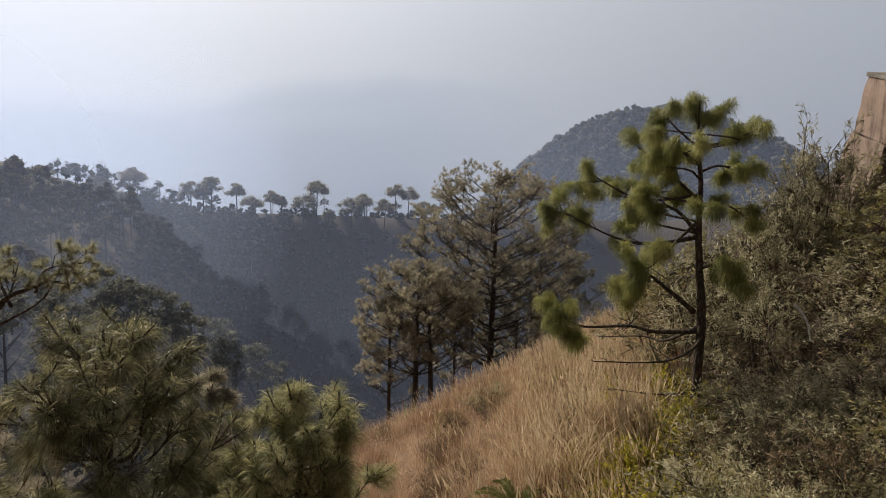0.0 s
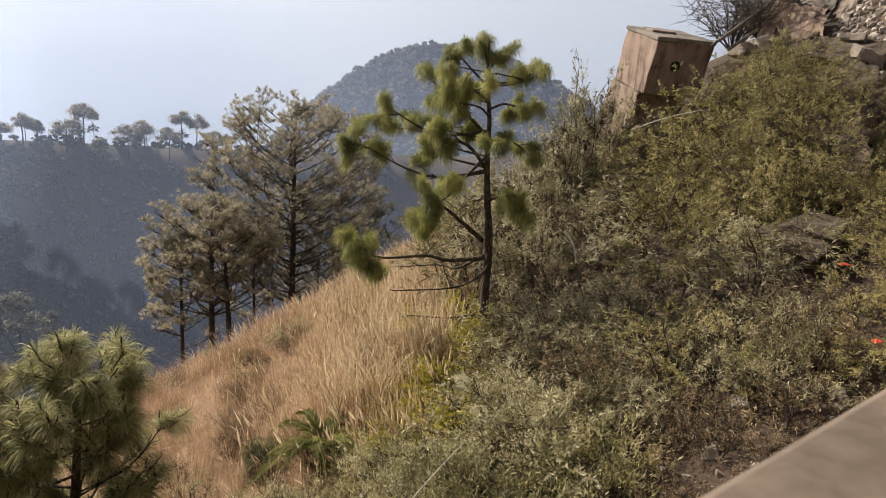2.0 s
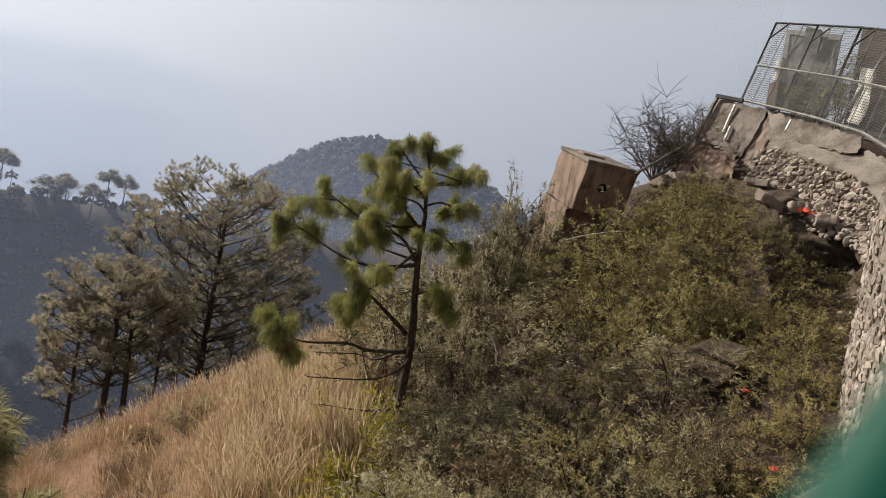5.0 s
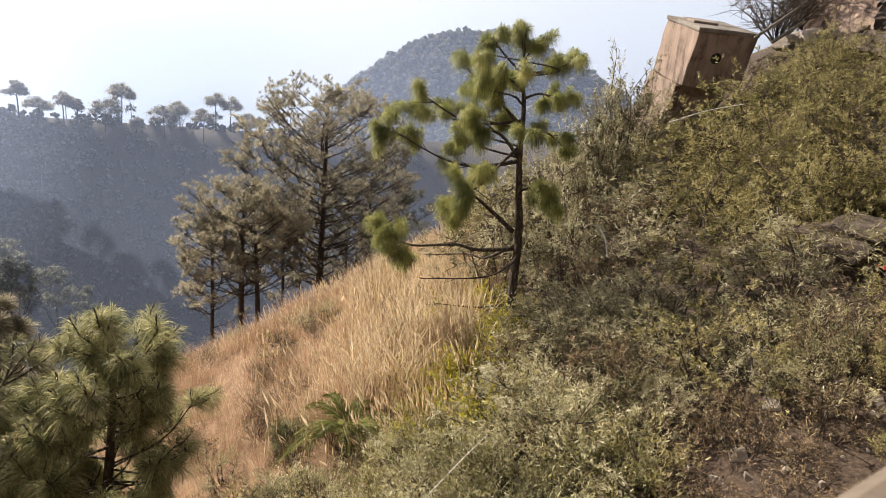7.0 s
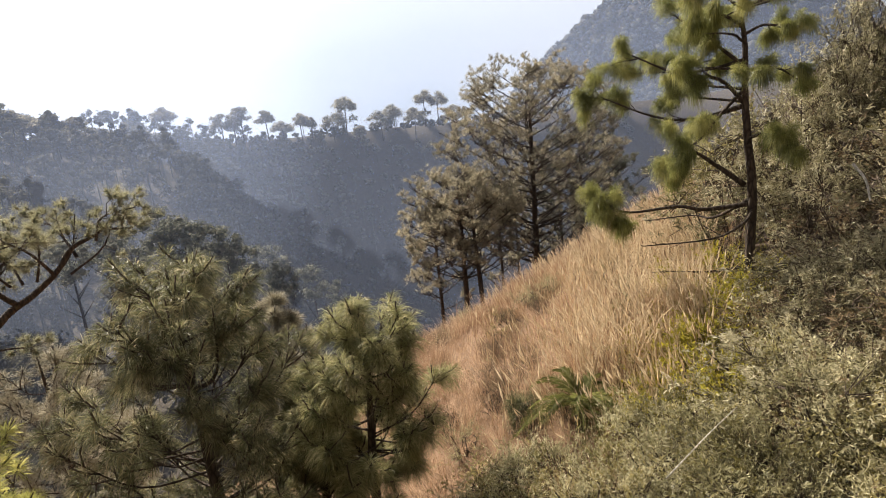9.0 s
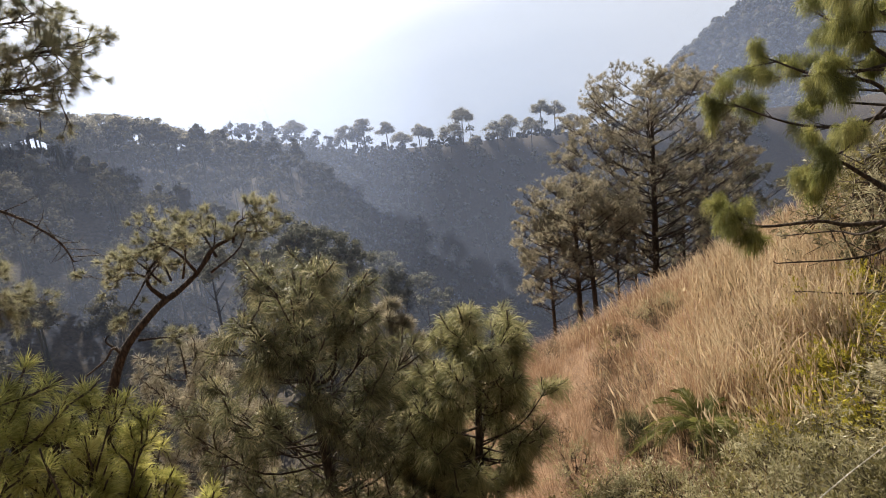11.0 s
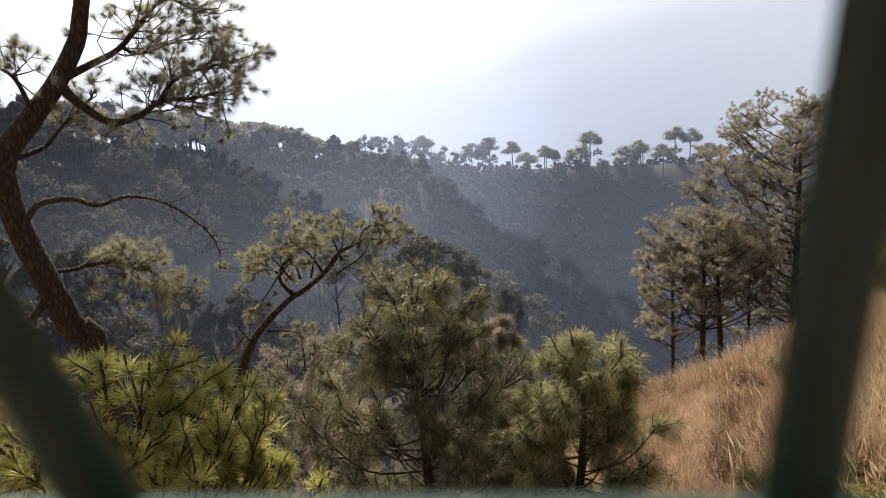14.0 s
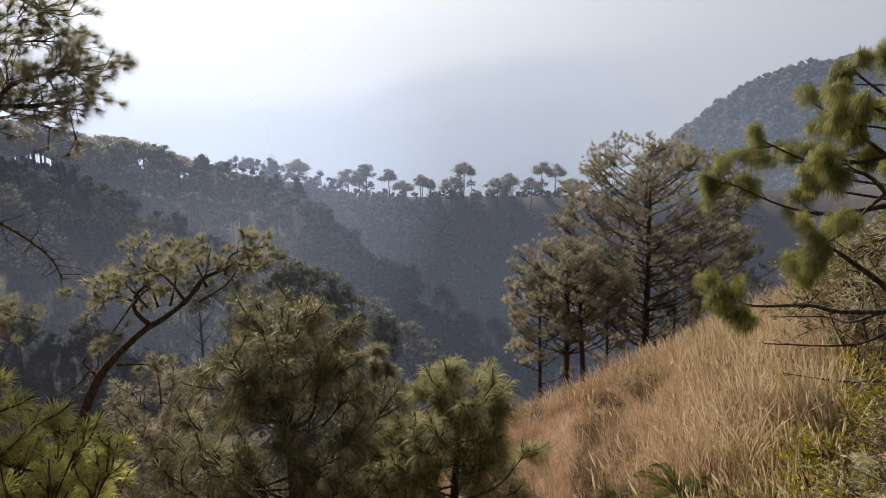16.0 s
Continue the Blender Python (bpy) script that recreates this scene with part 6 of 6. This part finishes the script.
def fence():
    base_pts = [spot(47.9, 14.6, 20.0), spot(50.9, 14.1, 18.9), spot(53.8, 13.5, 17.8), spot(57.0, 12.6, 16.7), spot(60.3, 10.6, 15.5), spot(63.4, 8.4, 14.4)]
    tops = [21.0, 20.8, 20.7, 20.5, 20.6, 20.6]
    ob = thing("mesh_fence", base_pts[0], "dark steel enclosure fence with wire mesh panels, leaning back", "fence")
    feet = [p - base_pts[0] for p in base_pts]
    ridge = []
    for p, e in zip(base_pts, tops):
        d = (base_pts[3] - base_pts[0])
        n_ = Vector((-d.y, d.x, 0)).normalized()
        if n_.dot(p) < 0:
            n_ = -n_
        h = 2.45
        ridge.append(p + Vector((0, 0, h)) - n_ * 0 + Vector((0.55, -0.30, 0)) - base_pts[0])

    def bar(name, a, b, r, mat, sides=4):
        s = Soup()
        tube(s, [a, b], [r, r], sides)
        return part(name, s.mesh(name, mat), ob)

    for k, (a, b) in enumerate(zip(feet, ridge)):
        bar("post", a - Vector((0, 0, 0.2)), b, 0.04, DARK_STEEL)
        bar("brace", a.lerp(b, 0.8), b + (ridge[min(k + 1, 5)] - ridge[max(k - 1, 0)]).normalized() * 0.55 + Vector((0, 0, 0.02)), 0.03, DARK_STEEL)
    for k in range(5):
        a0, a1, b0, b1 = feet[k], feet[k + 1], ridge[k], ridge[k + 1]
        bar("top_rail", b0, b1, 0.03, DARK_STEEL)
        bar("middle_rail", a0.lerp(b0, 0.47), a1.lerp(b1, 0.47), 0.03, STEEL)
        bar("bottom_rail", a0.lerp(b0, 0.03), a1.lerp(b1, 0.03), 0.03, STEEL)
        for q in (0.33, 0.67):
            bar("slat", a0.lerp(a1, q), b0.lerp(b1, q), 0.014, STEEL)
        s = Soup()
        for q in range(1, 40):
            t = q / 40
            tube(s, [a0.lerp(b0, t), a1.lerp(b1, t)], [0.0065, 0.0065], 3, cap=False)
        for q in range(1, 30):
            t = q / 30
            tube(s, [a0.lerp(a1, t), b0.lerp(b1, t)], [0.0045, 0.0045], 3, cap=False)
        tagged(part("wire_mesh", s.mesh("wire_mesh", DARK_STEEL), ob), kind="stuff")
    return base_pts, [base_pts[0] + r for r in ridge]


FEET, RIDGE = fence()


def enclosure():
    """What stands behind the mesh: floor, back wall of sheet, roof edge, tank, pillar, crate and pipes."""
    rng = random.Random(2)
    inward = Vector((0.80, -0.42, 0)).normalized()
    back = [p + inward * 2.6 for p in FEET]

    def sheet(name, quad, mat, label, category="panel"):
        n_ = (quad[1] - quad[0]).cross(quad[2] - quad[0]).normalized() * 0.04
        v = [tuple(p - quad[0]) for p in quad] + [tuple(p + n_ - quad[0]) for p in quad]
        f = [(3, 2, 1, 0), (4, 5, 6, 7)] + [(i, (i + 1) % 4, 4 + (i + 1) % 4, 4 + i) for i in range(4)]
        ob = new(name, mesh_from(name, v, f, mat))
        ob.location = quad[0]
        return tagged(ob, label, category)

    up = Vector((0, 0, 1))
    for i, j in ((0, 3), (3, 5)):
        sheet("enclosure_floor", [FEET[i] + up * -0.12 + inward * 0.25, FEET[j] + up * -0.12 + inward * 0.25, back[j] + up * -0.12, back[i] + up * -0.12], CONCRETE_PALE, "cement floor of the fenced enclosure", "floor")
    along = (FEET[3] - FEET[0]).normalized()
    sheet("sheet_wall", [FEET[0] + inward * 1.0, FEET[0].lerp(FEET[3], 0.4) + inward * 1.2, FEET[0].lerp(FEET[3], 0.4) + inward * 1.2 + up * 2.3, FEET[0] + inward * 1.0 + up * 2.3], GREY_SHEET, "grey corrugated sheet wall inside the enclosure", "wall")
    sheet("board_wall", [FEET[0].lerp(FEET[3], 0.78) + inward * 1.6, FEET[3] + inward * 1.7, FEET[3] + inward * 1.7 + up * 1.5, FEET[0].lerp(FEET[3], 0.78) + inward * 1.6 + up * 1.6], GREY_SHEET, "low grey board wall inside the enclosure", "wall")
    sheet("vent_board", [FEET[0].lerp(FEET[3], 0.2) + inward * 0.9 + up * 1.75, FEET[0].lerp(FEET[3], 0.33) + inward * 0.9 + up * 1.7, FEET[0].lerp(FEET[3], 0.33) + inward * 0.9 + up * 2.35, FEET[0].lerp(FEET[3], 0.2) + inward * 0.9 + up * 2.45], DARK_STEEL, "dark louvred vent in the sheet wall", "vent")
    sheet("roof_sheet", [spot(60.0, 19.9, 15.6), spot(66.0, 16.8, 14.0), spot(68.0, 24.5, 16.0), spot(61.2, 24.5, 17.6)], SHADED_RUST, "rusty shed roof above the fence, darkened as its shaded underside", "roof")
    # rusty tank on the shed's edge
    ob = thing("rusty_tank", spot(59.0, 21.0, 16.4), "dark red rusty tank above the shed roof", "tank")
    s = Soup()
    tube(s, [Vector((0, 0, 0)), Vector((0, 0, 0.05)), Vector((0, 0, 0.5)), Vector((0, 0, 1.15)), Vector((0, 0, 1.25))], [0.28, 0.34, 0.36, 0.36, 0.2], 18)
    part("shell", s.mesh("shell", SHADED_RUST, True), ob)
    for z in (0.12, 1.0):
        s = Soup()
        tube(s, [Vector((0, 0, z)), Vector((0, 0, z + 0.05))], [0.385, 0.385], 18)
        part("hoop", s.mesh("hoop", DARK_STEEL, True), ob)
    # a dark sheet stands in for the shade inside the shed
    sheet("shed_wall", [FEET[0].lerp(FEET[3], 0.4) + inward * 1.7, FEET[3] + inward * 2.0, FEET[3] + inward * 2.0 + up * 2.6, FEET[0].lerp(FEET[3], 0.4) + inward * 1.7 + up * 2.55], SHADED_RUST, "dark rusty sheet put in for the shaded shed interior", "wall")

    def post(name, a, b, r, mat, label, sides=10):
        s = Soup()
        tube(s, [Vector((0, 0, 0)), (b - a) * 0.5, b - a], [r, r, r], sides)
        ob = new(name, s.mesh(name, mat, True))
        ob.location = a
        return tagged(ob, label, "pole")

    c = FEET[0].lerp(FEET[1], 0.42) + inward * 0.55
    ob = thing("stone_pillar", c, "brown pillar with a white capped marker stone", "pillar")
    s = Soup()
    box(s, (0.34, 0.34, 0.75), (0, 0, 0.36), None, 0.03, 0.01, rng)
    part("base", s.mesh("base", CONCRETE), ob)
    s = Soup()
    box(s, (0.36, 0.2, 0.72), (0, 0, 1.1), None, 0.09, 0.0, rng)
    part("marker", s.mesh("marker", WHITE), ob, "white rounded marker")
    # a long white tarpaulin hung to dry
    a = FEET[2].lerp(FEET[3], 0.2) + inward * 0.5
    m1, verts, faces = 10, [], []
    for j in range(m1 + 1):
        for i in range(7):
            q = (FEET[3] - FEET[2]).normalized() * (0.42 * i / 6 + 0.25 * j / m1) + up * (0.15 + 1.35 * j / m1)
            verts.append(tuple(q + inward * 0.07 * math.sin(i * 2.1 + 0.5 * j)))
    faces = [(j * 7 + i, j * 7 + i + 1, j * 7 + i + 8, j * 7 + i + 7) for j in range(m1) for i in range(6)]
    ob = new("tarpaulin", mesh_from("tarpaulin", verts, faces, WHITE, True))
    ob.location = a
    tagged(ob, "folded white tarpaulin hanging behind the mesh", "tarpaulin")
    for k, (f, w) in enumerate(((0.28, 0.5), (0.5, 0.7), (0.62, 0.6))):
        c = FEET[0].lerp(FEET[3], f) + inward * 0.75
        b = bush("potted_shrub", "dark green shrub growing behind the mesh fence", 95 + k, w * 0.6, 1.1 + 0.3 * k, 60, 22, 0.1, 0.03, LEAF_OLIVE, "shrub", 5)
        b.location = c
    post("steel_pole", FEET[2].lerp(FEET[3], 0.15) + inward * 0.35, FEET[3] + inward * 0.9 + up * 3.6, 0.045, STEEL, "slanting pale steel pole rising past the roof")
    post("green_post", FEET[1].lerp(FEET[2], 0.4) + inward * 0.5, FEET[1].lerp(FEET[2], 0.55) + inward * 0.6 + up * 0.8, 0.06, LEAFPAINT, "short pale green post inside the fence")
    c = FEET[3].lerp(FEET[4], 0.45) + inward * 0.7
    ob = thing("yellow_crate", c, "yellow plastic crate on the enclosure floor", "crate")
    s = Soup()
    box(s, (0.6, 0.5, 0.75), (0, 0, 0.4), None, 0.04, 0.01, rng)
    part("body", s.mesh("body", YELLOW), ob)
    # lattice mast by the shed
    m = FEET[3].lerp(FEET[4], 0.3) + inward * 0.5
    ob = thing("lattice_mast", m, "grey steel lattice mast beside the shed", "mast")
    legs = [Vector((0, 0, 0)), Vector((0.35, 0, 0)), Vector((0.17, 0.3, 0))]
    drift = Vector((0.35, -0.1, 0))
    for l in legs:
        s = Soup()
        tube(s, [l, l + up * 4.5 + drift], [0.03, 0.03], 4)
        part("leg", s.mesh("leg", STEEL), ob)
    for k in range(12):
        for q in range(3):
            s = Soup()
            a, b = legs[q], legs[(q + 1) % 3]
            tube(s, [a + (up * 4.5 + drift) * (k / 12), b + (up * 4.5 + drift) * ((k + 1) / 12)], [0.016, 0.016], 4)
            part("brace", s.mesh("brace", STEEL), ob)


GREY_SHEET = material("grey_sheet", lambda n: solid(n, n.ramp(n.noise(local(n), 1.8, 5.0), [(0.3, (0.035, 0.033, 0.030)), (0.5, (0.12, 0.12, 0.12)), (0.7, (0.20, 0.205, 0.212))]), 0.6, n.add("ShaderNodeTexWave", {"Vector": local(n), "Scale": 4.0}).outputs[1], 0.6, 0.03))
# rust colour, lowered to carry the shade under the shed roof
SHADED_RUST = material("shaded_rusty_sheet", lambda n: solid(n, n.ramp(n.noise(local(n), 3.0, 6.0), [(0.3, (0.014, 0.010, 0.008)), (0.7, (0.055, 0.032, 0.026))]), 0.85, n.noise(local(n), 9.0), 0.4, 0.02))
YELLOW = material("yellow_plastic", lambda n: solid(n, n.ramp(n.noise(local(n), 5.0), [(0.3, (0.16, 0.10, 0.02)), (0.7, (0.34, 0.22, 0.04))]), 0.5))
LEAFPAINT = material("pale_green_paint", lambda n: solid(n, n.ramp(n.noise(local(n), 6.0), [(0.3, (0.32, 0.38, 0.25)), (0.7, (0.48, 0.54, 0.38))]), 0.7))
RED = material("red_cloth", leafy([(0.2, (0.45, 0.04, 0.02)), (0.8, (0.75, 0.12, 0.05))], 0.2))
enclosure()


TIMBER = material("weathered_timber", bark_look((0.07, 0.058, 0.048), (0.24, 0.205, 0.17), 12))


def beams():
    for a, b, r, label in ((spot(40.7, 7.7, 16.6), spot(44.6, 10.9, 19.0), 0.038, "long pale timber pole leaning from block to wall"), (spot(42.0, 7.4, 16.9), spot(43.9, 8.9, 18.0), 0.045, "short broken timber pole among the stones"), (spot(43.0, 7.0, 17.2), spot(45.0, 8.3, 18.4), 0.06, "broken timber lying against the wall")):
        s = Soup()
        tube(s, bend(random.Random(3), (0, 0, 0), b - a, 5, 0.02), [r] * 6, 7)
        ob = new("timber_pole", s.mesh("timber_pole", TIMBER, True))
        ob.location = a
        tagged(ob, label, "pole", "timber poles")


beams()


def rock_slab():
    rng = random.Random(12)
    c = spot(50.4, -7.6, 10.6)
    ob = thing("rock_slab", c, "layered dark grey rock slab showing through the bushes", "rock")
    for k in range(7):
        s = Soup()
        box(s, (rng.uniform(0.8, 1.5), rng.uniform(0.6, 0.9), 0.16), (rng.uniform(-.3, .3), rng.uniform(-.1, .4), -0.55 + 0.13 * k), Euler((0.2, rng.uniform(-.1, .1), 0.5 + rng.uniform(-.25, .25))).to_matrix(), 0.03, 0.14, rng)
        part("layer", s.mesh("layer", EARTH), ob)


rock_slab()


def loose_stones():
    rng = random.Random(31)
    soup = Soup()
    for k in range(420):
        az, r = (rng.uniform(48, 60), rng.uniform(11.5, 16.6)) if k < 200 else (rng.uniform(33, 58), rng.uniform(3.4, 7.6))
        p = on_land(az, r, 0)
        rubble_stone(rng, soup, p, rng.uniform(0.04, 0.13) * (1 if rng.random() < 0.85 else 1.7) * (1 if k < 200 else 0.6))
    tagged(new("loose_stones", soup.mesh("loose_stones", STONE)), "loose stones strewn over the bare bank and slope", "stones", kind="stuff")


loose_stones()


def red_scraps():
    rng = random.Random(6)
    for az, el, r, size in ((54.4, 6.2, 15.2, 0.22), (52.6, -8.9, 9.8, 0.12), (51.0, -8.6, 10.0, 0.06), (55.5, -14.2, 7.6, 0.08)):
        c = spot(az, el, r)
        n1 = 7
        verts = [((i / n1 - 0.5) * size * 1.6 + rng.uniform(-.1, .1) * size, (j / n1 - 0.5) * size + rng.uniform(-.1, .1) * size, size * (0.35 * noise.noise((i * 0.6, j * 0.6, az)) + 0.2 + 0.3 * math.exp(-((i - 3.5) ** 2 + (j - 3.5) ** 2) / 5))) for j in range(n1 + 1) for i in range(n1 + 1)]
        faces = [(j * (n1 + 1) + i, j * (n1 + 1) + i + 1, (j + 1) * (n1 + 1) + i + 1, (j + 1) * (n1 + 1) + i) for j in range(n1) for i in range(n1)]
        ob = new("red_rag", mesh_from("red_rag", verts, faces, RED))
        ob.location = c
        tagged(ob, "crumpled scrap of red cloth on the stones", "rag", "red scraps")


red_scraps()


def small_house():
    base = on_land(-42.0, 118, 0.3)
    ob = thing("house", base + Vector((0, 0, 0.5)), "small hut with a pale tin roof among the pines", "house")
    s = Soup()
    box(s, (5.5, 3.5, 2.6), (0, 0, 1.3), None, 0.03)
    part("wall", s.mesh("wall", CONCRETE_PALE), ob)
    s = Soup()
    s.put([(-3.1, -2.2, 2.5), (3.1, -2.2, 2.5), (3.1, 0, 3.7), (-3.1, 0, 3.7), (3.1, 2.2, 2.5), (-3.1, 2.2, 2.5)], [(0, 1, 2, 3), (3, 2, 4, 5), (0, 3, 5), (1, 4, 2)])
    part("roof", s.mesh("roof", WHITE), ob)
    s = Soup()
    box(s, (0.9, 0.06, 1.9), (-0.6, -1.78, 0.95))
    part("door", s.mesh("door", DARK_STEEL), ob)
    s = Soup()
    box(s, (1.0, 0.06, 0.9), (1.3, -1.78, 1.5))
    part("window", s.mesh("window", DARK_STEEL), ob)


small_house()


# ---- stone retaining wall that curves up to the fence ----
def stone_wall():
    rng = random.Random(23)
    plan = [(1.45, 0.62), (3.4, 1.5), (5.4, 2.85), (7.4, 4.3), (9.3, 5.6), (10.9, 6.35), (12.7, 6.35)]
    low = [-4.6, -4.2, -3.4, -2.4, -1.4, -0.4, 0.6]
    high = [-0.25, -0.1, 0.35, 0.95, 1.6, 2.05, 2.1]
    ob = slab_along(plan, low, high, 1.7, MORTAR, "stone_wall", "curving retaining wall of rough grey stones", "wall")
    line = smooth_line([Vector((x, y, 0)) for x, y in plan], 6)
    m = len(line)
    shapes = broken_stones(rng)
    count, rest = 0, Soup()
    length = sum((line[i + 1] - line[i]).length for i in range(m - 1))
    step, row_h = 0.165, 0.115
    u = 0.6
    while u < length - 0.1:
        t = u / length
        i = min(m - 2, int(t * (m - 1)))
        p = line[i].lerp(line[i + 1], t * (m - 1) - i)
        d = (line[i + 1] - line[i]).normalized()
        face = Vector((-d.y, d.x, 0))
        z0 = max(np.interp(t, np.linspace(0, 1, 7), low), land(p.x, p.y) - 0.1)
        z1 = np.interp(t, np.linspace(0, 1, 7), high) - 0.12
        z, k = z0, 0
        while z < z1:
            size = rng.uniform(0.12, 0.21)
            at = p + d * rng.uniform(-0.06, 0.06) + face * rng.uniform(-0.03, 0.015)
            mat = Matrix.Translation((at.x, at.y, z + row_h / 2 + rng.uniform(-0.03, 0.03))) @ Matrix.Rotation(math.atan2(d.y, d.x), 4, "Z") @ Matrix.Rotation(rng.uniform(-0.35, 0.35), 4, "Y") @ Matrix.Diagonal((size, size * 0.5, size, 1))
            me = shapes[rng.randrange(8)]
            if 0.42 < t < 0.93 and count < 300:
                st = new("stone", me)
                st.parent = ob
                st.matrix_world = mat
                count += 1
            else:
                rest.put([tuple(mat @ v.co) for v in me.vertices], [tuple(f.vertices) for f in me.polygons])
            z += row_h * rng.uniform(0.9, 1.1)
        u += step * rng.uniform(0.85, 1.1)
    if rest.v:
        tagged(part("stone_rest", rest.mesh("stone_rest", STONE), ob), kind="stuff")


stone_wall()
